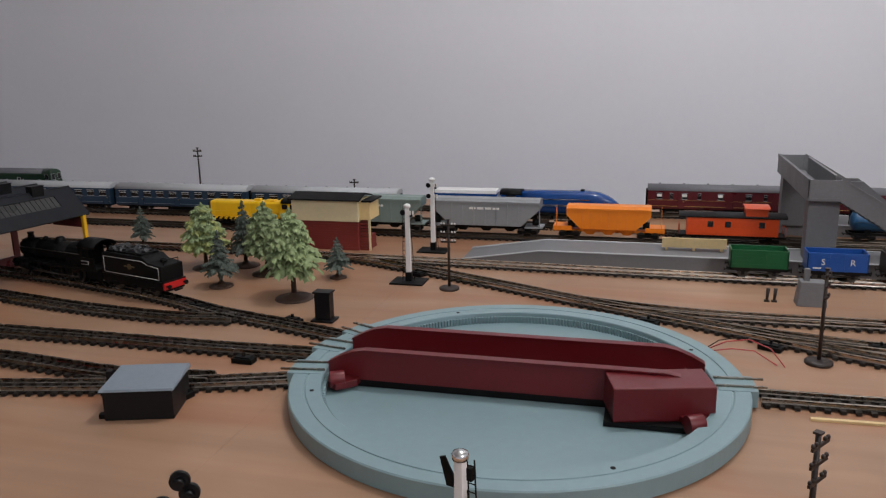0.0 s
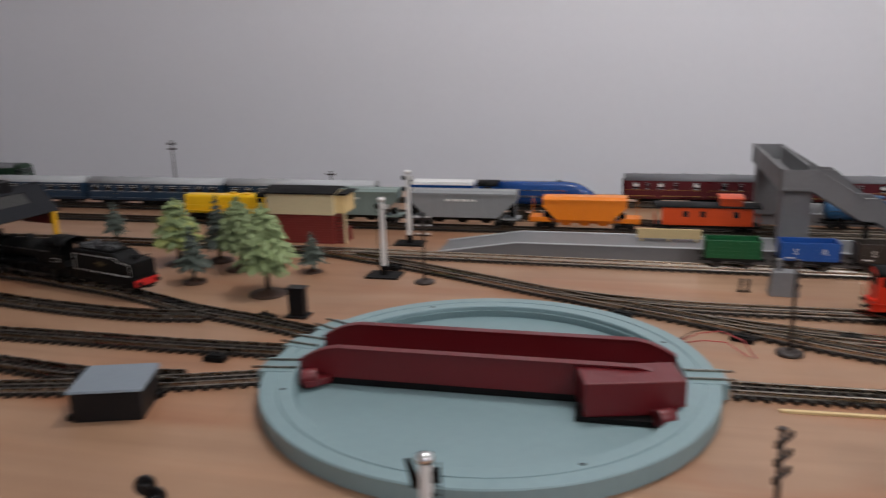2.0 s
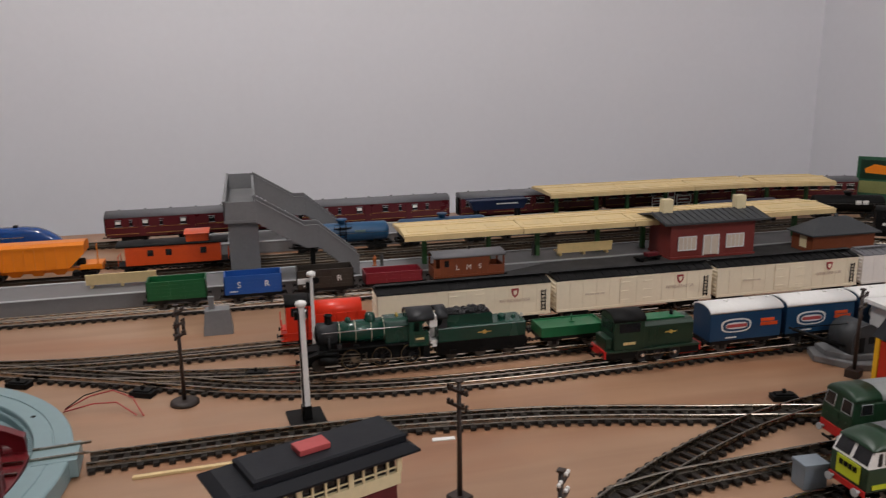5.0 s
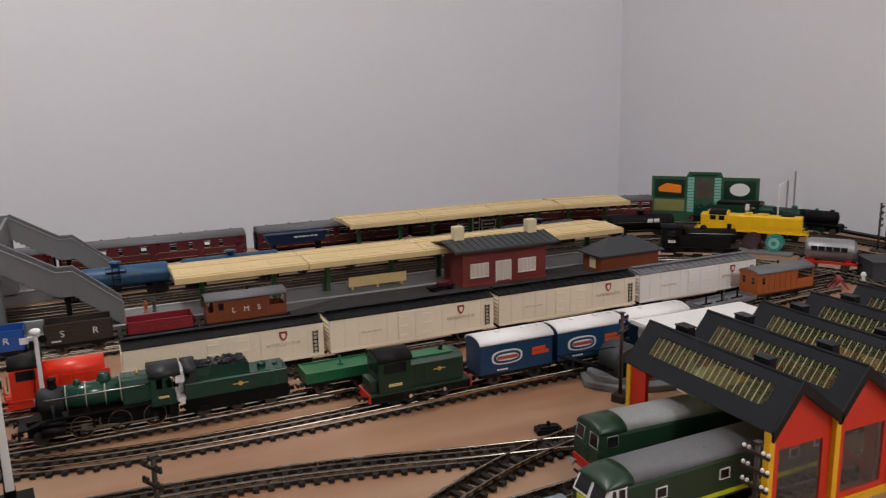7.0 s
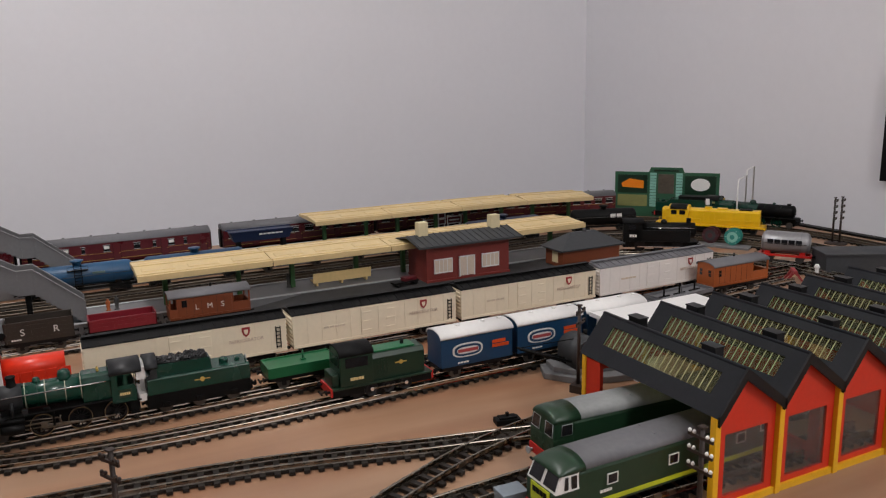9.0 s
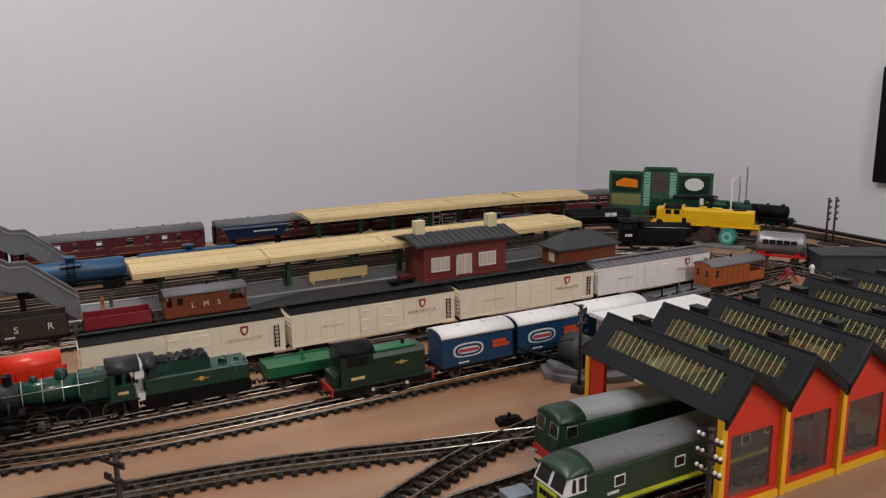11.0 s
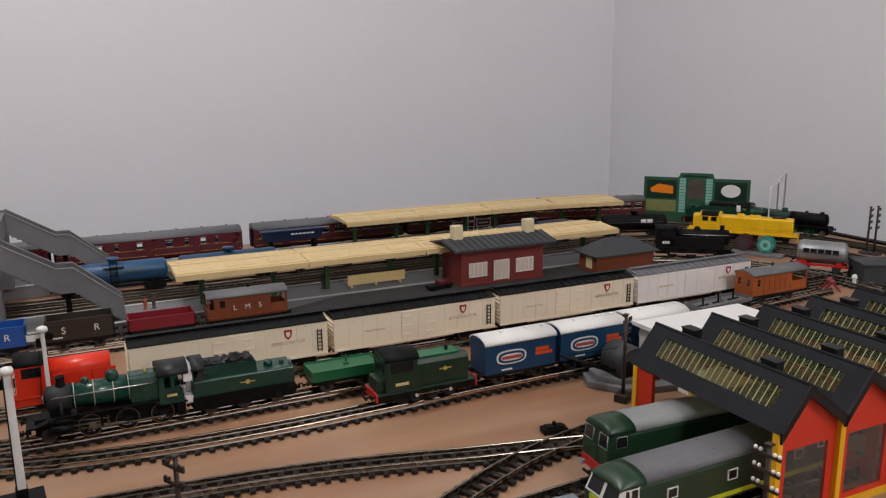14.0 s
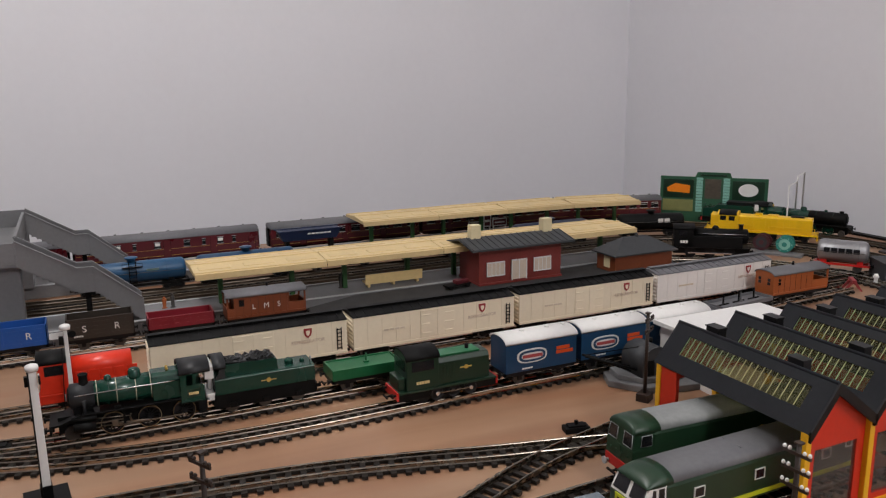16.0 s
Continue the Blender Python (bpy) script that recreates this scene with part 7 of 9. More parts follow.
def flat_wagon(x, y, L, colour, label, h=0.0235, rz=0, deck=0.0152):
    t = thing("dropside_wagon", pose(x, y, R, 0, 0, rz), label, "goods wagon", "goods wagons")
    chassis4(t, L, L * 0.55)
    w = 0.0152
    part("wagon_floor", box(-L / 2 + 0.0012, L / 2 - 0.0012, -w + 0.0012, w - 0.0012, 0.0135, deck), colour, t)
    for s in (-1, 1):
        part("wagon_side", box(-L / 2, L / 2, min(s * w, s * (w - 0.0012)), max(s * w, s * (w - 0.0012)), 0.0135, h), colour, t, bevel=0.0003)
        part("wagon_end", box(min(s * L / 2, s * (L / 2 - 0.0012)), max(s * L / 2, s * (L / 2 - 0.0012)), -w + 0.0012, w - 0.0012, 0.0135, h + 0.0004), colour, t, bevel=0.0003)
    part("load_post", Build().tube((0.004, 0.0, deck), (0.004, 0.0, h + 0.0075), 0.0008, n=6), colour, t)
    part("post_foot", box(0.0015, 0.0065, -0.0022, 0.0022, deck, deck + 0.0014), colour, t, bevel=0.0003)
    return t


def streamliner(x, y, label):
    """Streamlined engine; nose towards +x."""
    L = 0.205
    t = thing("streamlined_locomotive", pose(x, y, R) @ Matrix.Diagonal((1, 1.05, 1.12, 1)), label, "locomotive", "steam locomotives")
    part("frame", box(-L / 2, L / 2 - 0.012, -0.008, 0.008, 0.006, 0.016), SOOT, t)
    rows, n = [], 20
    for u in (0.0, 0.25, 0.5, 0.66, 0.76, 0.84, 0.90, 0.95, 0.985, 1.0):
        xx = -L / 2 + 0.034 + (L - 0.034) * u
        f = 1.0 if u < 0.66 else max(0.0, 1 - ((u - 0.66) / 0.34) ** 2.2)
        top = 0.0175 + (0.0500 - 0.0175) * (0.10 + 0.90 * f)
        half = 0.0142 * (0.42 + 0.58 * f)
        zl = 0.0150
        ring = []
        for k in range(n):
            a = 2 * math.pi * k / n
            cy, cz = math.cos(a), math.sin(a)
            yy = half * math.copysign(abs(cy) ** 0.62, cy)
            zz = (zl + top) / 2 + (top - zl) / 2 * math.copysign(abs(cz) ** 0.72, cz)
            ring.append((xx, yy, zz))
        rows.append(ring)
    cas = part("casing", Build().rings(rows), A4BLUE, t, "glossy blue streamlined casing")
    for z in (0.0385, 0.0300, 0.0285):
        part("silver_band", Build().box(-L / 2 + 0.036, L / 2 - 0.058, -0.0147, -0.0138, z - 0.0005, z + 0.0005), CHROME, cas, "bright band")
    part("cab", Build().prism(van_body_profile(0.0148, 0.0170, 0.0445, 0.0500), -L / 2, -L / 2 + 0.034), A4BLUE, t, bevel=0.0005)
    part("cab_window", box(-L / 2 + 0.010, -L / 2 + 0.026, -0.0153, -0.0140, 0.0345, 0.0430), WINDOW, t)
    part("cab_back", box(-L / 2 - 0.002, -L / 2 + 0.006, -0.0149, 0.0149, 0.028, 0.0400), WHITE, t, "white cab door")
    part("cab_roof", Build().prism(roof_profile(0.0152, 0.0445, 0.0508), -L / 2 - 0.001, -L / 2 + 0.036, smooth=True), SOOT, t)
    part("chimney", Build().lathe([(0.0042, 0.0480), (0.0034, 0.0515), (0.0038, 0.0520)], (L / 2 - 0.070, 0, 0), n=12), SOOT, t)
    part("skirt", box(-L / 2 + 0.030, L / 2 - 0.050, -0.0149, 0.0149, 0.0135, 0.0165), SOOT, t)
    for k in range(3):
        xx = -0.030 + 0.027 * k
        for yy in (-0.0090, 0.0090):
            part("driving_wheel", Build().tube((xx, yy - 0.0012, 0.0115), (xx, yy + 0.0012, 0.0115), 0.0115, n=24), STEELDARK, t)
    part("coupling_rod", box(-0.034, 0.028, -0.0118, -0.0108, 0.0070, 0.0086), CHROME, t, bevel=0.0003)
    for xx in (0.050, 0.072, -0.072):
        wheelset(t, xx, 0.0066, mat_=STEELDARK)
    part("cylinder", Build().tube((0.046, -0.0125, 0.0125), (0.066, -0.0125, 0.0125), 0.0048, n=14), A4BLUE, t)
    buffers(t, L / 2 - 0.004, 0.0130, ends=(1,))
    # tender
    t2 = thing("tender", pose(x - L / 2 - 0.062, y, R) @ Matrix.Diagonal((1, 1.05, 1.12, 1)), "blue tender behind the streamlined engine, white-topped", "tender", "tenders")
    part("tank_body", box(-0.056, 0.056, -0.0150, 0.0150, 0.0160, 0.0440), A4BLUE, t2, bevel=0.0012)
    part("frame", box(-0.056, 0.056, -0.0125, 0.0125, 0.0070, 0.0160), SOOT, t2)
    # white along the whole tender top
    part("white_cover", Build().prism([(-0.0152, 0.0440), (-0.0140, 0.0490), (0.0140, 0.0490), (0.0152, 0.0440)], -0.052, 0.054), WHITE, t2, "plain white top", bevel=0.0006)
    part("silver_band", box(-0.055, 0.055, -0.0154, -0.0149, 0.0300, 0.0309), CHROME, t2)
    part("end_corridor", box(-0.060, -0.056, -0.007, 0.007, 0.014, 0.050), SOOT, t2)
    for k in range(4):
        wheelset(t2, -0.042 + 0.028 * k, 0.0066, mat_=STEELDARK)
    couplings(t2, 0.058)


def green_diesel(m, L, label, yellow=False, white_cab=True, nose=0.0, roof=ROOFGREY, windows=(-0.055, -0.002, 0.062)):
    """Box diesel; front towards -x."""
    t = thing("diesel_locomotive", m, label, "locomotive", "locomotives")
    w = 0.0165
    col = DIESELGREEN
    part("underframe", box(-L / 2 + 0.004, L / 2 - 0.004, -0.012, 0.012, 0.0075, 0.0130), SOOT, t)
    for s in (-1, 1):
        bogie(t, s * (L / 2 - 0.040), half=0.0155, r=0.0066)
    body = part("body", Build().prism([(-w, 0.0115), (-w, 0.0400), (-w * 0.94, 0.0425), (w * 0.94, 0.0425), (w, 0.0400), (w, 0.0115)], -L / 2 + 0.018, L / 2 - 0.018), col, t, bevel=0.0006)
    rp = [(-w * 0.95, 0.0420)] + [(-w * 0.95 * math.cos(math.pi * k / 12), 0.0424 + 0.0072 * math.sin(math.pi * k / 12) ** 0.8) for k in range(13)] + [(w * 0.95, 0.0420)]
    part("roof", Build().prism(rp, -L / 2 + 0.024, L / 2 - 0.024, smooth=True), roof, t, "grey roof panel")
    part("roof_seam", box(-0.012, -0.0112, -w * 0.5, w * 0.5, 0.0478, 0.0494), roof, t)
    for s in (-1, 1):
        # cab end: lower front, raked screens and a green roof dome
        rake = 0.0050 if white_cab else 0.0016
        x_ = lambda d: s * (L / 2 - d)
        lower = Build()
        lower.prism([(x_(0.0185), 0.0115), (x_(0.0), 0.0115), (x_(0.0), 0.0295), (x_(0.0185), 0.0300)], -w * 0.985, w * 0.985, "y")
        part("cab_lower", lower, col, t, bevel=0.0010)
        up = Build()
        up.rings([[(x_(0.0185), -w, 0.0298), (x_(0.0005), -w * 0.97, 0.0294), (x_(0.0005), w * 0.97, 0.0294), (x_(0.0185), w, 0.0298)], [(x_(0.0185), -w * 0.97, 0.0420), (x_(0.0005 + rake), -w * 0.92, 0.0420), (x_(0.0005 + rake), w * 0.92, 0.0420), (x_(0.0185), w * 0.97, 0.0420)]], smooth=False)
        cabm = WHITE if white_cab else col
        cu = part("cab_window_band", up, cabm, t, "white window surround" if white_cab else "")
        dome = Build()
        dome.rings([[(x_(d), -wf * w * 0.97 * math.cos(math.pi * k / 12), 0.0416 + rise * math.sin(math.pi * k / 12) ** 0.8) for k in range(13)] for d, wf, rise in (((0.0242, 1.0, 0.0084), (0.0160, 1.0, 0.0080), (0.0095, 0.985, 0.0062), (0.0050, 0.965, 0.0030), (0.0036, 0.96, 0.0004)) if white_cab else ((0.0242, 1.0, 0.0084), (0.0090, 1.0, 0.0083), (0.0036, 0.985, 0.0076), (0.0018, 0.97, 0.0058), (0.0014, 0.965, 0.0004)))])
        part("cab_roof", dome, col, t, "green cab roof")
        for sy in (-1, 1):
            inn = 0.0016 if white_cab else 0.0042
            f = Build()
            f.rings([[(x_(0.0005 + rake * (z - 0.0294) / 0.0126) + s * o, sy * ya, z) for ya, z in ((inn, 0.0312), (w * 0.86, 0.0312), (w * 0.80, 0.0408), (inn, 0.0408))] for o in (-0.0004, 0.0005)], smooth=False)
            part("windscreen", f, WINDOW, cu)
            if not white_cab:
                ya, yb = 0.0038, w * 0.88
                rim = Build()
                for (y0, z0), (y1, z1) in (((ya, 0.0308), (yb, 0.0308)), ((yb, 0.0308), (w * 0.82, 0.0412)), ((w * 0.82, 0.0412), (ya, 0.0412)), ((ya, 0.0412), (ya, 0.0308))):
                    rim.tube((x_(0.0005 + rake * (z0 - 0.0294) / 0.0126) + s * 0.0003, sy * y0, z0), (x_(0.0005 + rake * (z1 - 0.0294) / 0.0126) + s * 0.0003, sy * y1, z1), 0.00038, n=5)
                part("window_rim", rim, LTGREY, cu, "thin pale rim")
            g = Build()
            g.rings([[(x_(d), sy * (w * (1 - 0.03 * (z - 0.0298) / 0.0122) + o - w * 0.008), z) for d, z in (((0.0165, 0.0315), (0.0125, 0.0315), (0.0125, 0.0405), (0.0165, 0.0405)) if white_cab else ((0.0160, 0.0320), (0.0070, 0.0320), (0.0080, 0.0400), (0.0160, 0.0400)))] for o in (-0.0004, 0.0006)], smooth=False)
            part("cab_side_window", g, WINDOW, cu)
            if not white_cab:
                part("window_rim", Build().path([(x_(d), sy * (w * (1 - 0.03 * (z - 0.0298) / 0.0122)), z) for d, z in ((0.0162, 0.0318), (0.0068, 0.0318), (0.0078, 0.0402), (0.0162, 0.0402), (0.0162, 0.0318))], 0.0004, 5), LTGREY, cu, "thin pale rim")
                continue
            g = Build()
            g.rings([[(x_(d), sy * (w * (1 - 0.03 * (z - 0.0298) / 0.0122) + o - w * 0.012), z) for d, z in ((0.0098, 0.0315), (0.0070, 0.0315), (0.0080, 0.0405), (0.0098, 0.0405))] for o in (-0.0004, 0.0006)], smooth=False)
            part("cab_side_window", g, WINDOW, cu)
        if not white_cab:
            for yy in (-0.0100, -0.0035, 0.0035, 0.0100):
                part("marker_disc", Build().tube((x_(0.0), yy, 0.0225), (x_(-0.0009), yy, 0.0225), 0.0011, n=10), col, t)
            part("front_door", box(min(x_(0.0), x_(-0.0005)), max(x_(0.0), x_(-0.0005)), -0.0026, 0.0026, 0.0165, 0.0290), col, t, bevel=0.0002)
        if yellow:
            part("warning_panel", box(min(x_(0.0), x_(-0.0006)), max(x_(0.0), x_(-0.0006)), -w * 0.62, w * 0.62, 0.0150, 0.0290), LIME, t, "yellow warning panel")
            for k in range(4):
                part("code_box", box(min(x_(-0.0005), x_(-0.0011)), max(x_(-0.0005), x_(-0.0011)), -0.0075 + 0.004 * k, -0.0045 + 0.004 * k, 0.0225, 0.0265), SOOT, t)
        part("buffer_beam", box(min(x_(0.0), x_(-0.001)), max(x_(0.0), x_(-0.001)), -w * 0.95, w * 0.95, 0.0080, 0.0125 if white_cab else 0.0160), SCARLET, t, "red buffer beam")
    for xx in windows:
        wn = part("side_window", box(xx - 0.0038, xx + 0.0038, -w - 0.0004, -w + 0.0005, 0.0270, 0.0340), WINDOW, t)
        part("window_frame", Build().box(xx - 0.0045, xx + 0.0045, -w - 0.0008, -w, 0.0340, 0.0346).box(xx - 0.0045, xx + 0.0045, -w - 0.0008, -w, 0.0264, 0.0270).box(xx - 0.0045, xx - 0.0038, -w - 0.0008, -w, 0.0270, 0.0340).box(xx + 0.0038, xx + 0.0045, -w - 0.0008, -w, 0.0270, 0.0340), LETTER, wn, "white window frame")
    if yellow:
        part("lime_band", box(-L / 2 + 0.004, L / 2 - 0.004, -w - 0.0005, -w + 0.0004, 0.0138, 0.0172), LIME, t, "lime green band")
    c = part("crest", Build().tube((L * 0.18, -w - 0.0005, 0.0265), (L * 0.18, -w + 0.0002, 0.0265), 0.0030, n=14), GOLD, t)
    bars_of_writing(t, -L * 0.30, -w - 0.0004, 0.0225, 0.010, 0.0020, LETTER, 4)
    for s in (-1, 1):
        for yy in (-0.0115, 0.0115):
            part("buffer", Build().tube((s * L / 2, yy, 0.0105), (s * (L / 2 + 0.0040), yy, 0.0105), 0.0012, n=8).tube((s * (L / 2 + 0.004), yy, 0.0105), (s * (L / 2 + 0.005), yy, 0.0105), 0.0030, n=14), LTGREY, t)
    couplings(t, L / 2 + 0.001, 0.0075)
    return t


LIME = mat("lime_yellow", (0.50, 0.56, 0.02), 0.4, vary=0.1)


def f_unit(m, label):
    """Streamlined American diesel; nose towards +x."""
    L = 0.185
    t = thing("diesel_locomotive", m, label, "locomotive", "locomotives")
    w = 0.0165
    part("underframe", box(-L / 2, L / 2 - 0.012, -0.0125, 0.0125, 0.0050, 0.0140), SOOT, t)
    for s in (-1, 1):
        bogie(t, s * (L / 2 - 0.040), half=0.0145, r=0.0066)
    sec = [(-w, 0.0120), (-w, 0.0121), (-w, 0.0300), (-w, 0.0385), (-w * 0.96, 0.0420), (-w * 0.84, 0.0450), (-w * 0.60, 0.0470), (-w * 0.30, 0.0476), (w * 0.30, 0.0476), (w * 0.60, 0.0470), (w * 0.84, 0.0450), (w * 0.96, 0.0420), (w, 0.0385), (w, 0.0300), (w, 0.0121), (w, 0.0120)]
    part("body", Build().prism(sec, -L / 2, 0.030), SILVER, t, "silver grey body", bevel=0.0008)
    rows = []
    for xx, f, top in ((0.0302, 1.0, 0.0477), (0.046, 1.0, 0.0477), (0.053, 1.0, 0.0475), (0.058, 0.99, 0.0460), (0.062, 0.98, 0.0425), (0.066, 0.97, 0.0398), (0.070, 0.955, 0.0385), (0.074, 0.93, 0.0375), (0.079, 0.875, 0.0362), (0.083, 0.81, 0.0345), (0.087, 0.71, 0.0322), (0.0895, 0.60, 0.0300), (0.0915, 0.44, 0.0270), (0.0925, 0.28, 0.0240)):
        rows.append([(xx, y * f, 0.0120 + (z - 0.0120) * (top - 0.0120) / 0.0355) for y, z in sec])
    cab = part("nose_cab", Build().rings(rows, smooth=True), SCARLET, t, "red nose and cab")
    for sy in (-1, 1):
        part("windscreen", Build().rings([[(xa + o, sy * ya, za + o) for xa, ya, za in ((0.0655, 0.0015, 0.0400), (0.0650, 0.0130, 0.0400), (0.0592, 0.0115, 0.0450), (0.0592, 0.0015, 0.0453))] for o in (-0.0006, 0.0008)], smooth=False), WINDOW, cab)
        for xx in (0.038, 0.050):
            part("side_window", box(xx - 0.0045, xx + 0.0045, min(sy * w, sy * (w + 0.0004)), max(sy * w, sy * (w + 0.0004)), 0.0315, 0.0385), WINDOW, cab)
        for k in range(3):
            b = Build()
            z = 0.0165 + 0.0026 * k
            b.rings([[(xx + 0.0003, sy * (w * f + 0.0004), z + zz) for zz in (0, 0.0011)] + [(xx + 0.0003, sy * (w * f - 0.0006), z + zz) for zz in (0.0011, 0)] for xx, f in ((0.072, 0.945), (0.079, 0.865), (0.085, 0.73), (0.0895, 0.60), (0.0925, 0.33))], smooth=False)
            part("yellow_stripe", b, YELLOW, cab, "yellow nose stripe")
        part("porthole", Build().tube((0.012, sy * w, 0.029), (0.012, sy * (w + 0.0006), 0.029), 0.0036, n=16), CHROME, t)
        part("porthole_glass", Build().tube((0.012, sy * (w + 0.0004), 0.029), (0.012, sy * (w + 0.0009), 0.029), 0.0026, n=16), WINDOW, t)
    part("headlight", Build().tube((0.086, 0, 0.0325), (0.0905, 0, 0.0322), 0.0026, n=14), CHROME, cab)
    part("red_sill", box(-L / 2, 0.031, -w - 0.0006, w + 0.0006, 0.0118, 0.0150), SCARLET, t)
    for xx, ll in ((0.036, 0.012), (-0.01, 0.02), (-0.05, 0.02)):
        part("roof_fan", box(xx - ll / 2, xx + ll / 2, -0.006, 0.006, 0.0476, 0.0492), SCARLET if xx > 0.03 else SILVER, t, bevel=0.0004)
    part("horn", Build().tube((0.040, 0.004, 0.049), (0.050, 0.004, 0.050), 0.0010, 0.0018, n=8), SCARLET, cab)
    part("skirt", box(-L / 2 + 0.002, 0.082, -w + 0.001, w - 0.001, -0.0030, 0.0120), SOOT, t, bevel=0.0008)
    couplings(t, L / 2 + 0.002, 0.0095)


LTBROWN = mat("orange_brown_plastic", (0.340, 0.0819, 0.0150), 0.5, vary=0.12)
# front platform road
open_wagon(0.174, T8Y, 0.067, WAGGREEN, "dark green open goods wagon on the platform road")
open_wagon(0.262, T8Y, 0.068, BLUE, "bright blue open goods wagon with white letters", "SR")
open_wagon(0.349, T8Y, 0.069, SRBROWN, "dark brown open goods wagon with white letters", "SR", h=0.0368)
open_wagon(0.434, T8Y, 0.073, WAGRED, "low maroon open goods wagon with pale print", h=0.0272, planks=3)
brake_van(0.532, T8Y, 0.094, BROWN, ROOFGREY, "orange-brown brake van with grey roof and white letters", "LMS")
# refrigerator line
shunter(0.332, T7Y, 0.082, SHUNTRED, "bright red diesel shunter with a black cab roof", SHUNTRED, red=True)
for k in range(4):
    reefer(0.482 + 0.1980 * k, T7Y, 0.191, REEFER if k < 3 else REEFERW, "cream refrigerator wagon with dark roof and brown shield" if k < 3 else "whiter refrigerator wagon with a grey roof and shield")
brake_van(1.176, 0.794, 0.098, LTBROWN, ROOFGREY, "plain brown brake van with an open veranda", veranda=-1)
# goods road
mogul(pose(0.366, T6Y, R), "lined dark green steam locomotive with a dark grey smokebox")
mogul_tender(pose(0.479, T6Y, R), "dark green tender with inset bunker and black coal")
flat_wagon(0.572, T6Y, 0.068, BRTGREEN, "green flat wagon with a shallow tray and one thin post", deck=0.0222)
# depot main
shunter(0.630, 0.707, 0.098, DEEPGREEN, "dark green diesel shunter with bright coupling rods", SCARLET)
for k in range(3):
    box_van(0.7295 + 0.0850 * k, 0.708, 0.079, "dark blue covered van with a white roof and emblem")
for k in range(2):
    w_ = flat_wagon(0.968 + 0.098 * k, T6Y + 0.012 * k, 0.092, ROOFGREY, "grey low flat wagon with thin black stanchions", h=0.0185, rz=6 * k)
    for xx in (-0.028, 0.0, 0.028):
        part("stanchion", Build().box(xx - 0.0008, xx + 0.0008, -0.0008, 0.0008, 0.0150, 0.0290).box(xx - 0.010, xx + 0.010, -0.0008, 0.0008, 0.0150, 0.0166), SOOT, w_)
# main lines: standing trains
streamliner(-0.100, 1.285, "glossy blue streamlined steam locomotive with bright bands")
for k in range(4):
    coach(-0.525 - 0.290 * k, 1.287, 0.278, COACHBLUE, LTGREY, "dark blue passenger coach with a pale grey roof", band=SLATEBLUE)
for k in range(2):
    coach(0.176 + 0.2905 * k, T11Y, 0.280, MAROON, ROOFGREY, "maroon passenger coach with a grey roof", blank=True)
for k in range(2):
    coach(0.764 + 0.279 * k, T11Y, 0.272, MAROON, ROOFGREY, "maroon passenger coach with pale framed windows")
x, y, a = on_bend(T11Y, 17)
coach(x + 0.03, y, 0.240, MAROON, ROOFGREY, "maroon passenger coach with pale framed windows", rz=a + 2)
for k, (x, colour) in enumerate(((-0.208, HOPGREY), (-0.398, HOPGREEN))):
    hopper(x, T9Y, 0.180, colour, "grey covered hopper wagon" if colour is HOPGREY else "pale grey-green covered hopper wagon")
hopper(-0.019, T9Y, 0.165, ORANGE, "bright orange hopper wagon", orange=True)
caboose(0.157, T9Y, 0.148, "red-orange caboose with a black roof")
hood_diesel(-0.602, T9Y, 0.200, "yellow diesel locomotive with black hazard stripes", stripes=True, flip=-1)
x, y, a = on_bend(T10Y, 53)
hood_diesel(x, y, 0.190, "yellow diesel locomotive with a black cab roof", rz=a)
x, y, a = on_bend(T10Y, 19)
tank_wagon(x, y, 0.130, SOOT, "long black tank wagon with white marks", rz=a, mark="end", r=0.0145)
tank_wagon(1.085, T10Y, 0.155, mat("navy_tank", (0.012, 0.02, 0.05), 0.4), "dark navy tank wagon with white marks", mark="end", r=0.0145)
tank_wagon(0.398, T10Y, 0.150, TANKBLUE, "teal blue tank wagon", r=0.0150)
tank_wagon(0.556, T10Y, 0.150, VANBLUE, "dark blue tank wagon by the platform canopy", r=0.0150)
for k, x in enumerate((0.700, 0.850, 0.985)):
    flat_wagon(x, T10Y, 0.140, VANBLUE, "long low navy blue wagon behind the canopy", h=0.0290 if k == 1 else 0.0240)
NAVY = mat("navy_paint", (0.006, 0.016, 0.055), 0.4, vary=0.1)
# blue load in front of the coaches
t = thing("boat_load", pose(0.678, 1.330, 0.0186), "small dark blue boat-shaped load on the rear platform", "load")
part("hull", Build().rings([[(-0.045, -0.010, 0.022), (0.045, -0.010, 0.022), (0.045, 0.010, 0.022), (-0.045, 0.010, 0.022)], [(-0.052, -0.013, 0.038), (0.052, -0.013, 0.038), (0.052, 0.013, 0.038), (-0.052, 0.013, 0.038)]], smooth=False), NAVY, t, bevel=0.0008)
for xx in (-0.037, 0.037):
    part("stand", box(xx - 0.003, xx + 0.003, -0.008, 0.008, 0, 0.022), SOOT, t)
for yy in (-0.01325, 0.01325):
    part("gunwale", box(-0.054, 0.054, yy - 0.00125, yy + 0.00125, 0.0375, 0.0395), NAVY, t)
bars_of_writing(t, 0.015, -0.0125, 0.0325, 0.040, 0.0022, LETTER, 6)

PALEROOF = mat("weathered_pale_grey", (0.24, 0.25, 0.25), 0.5, vary=0.15)
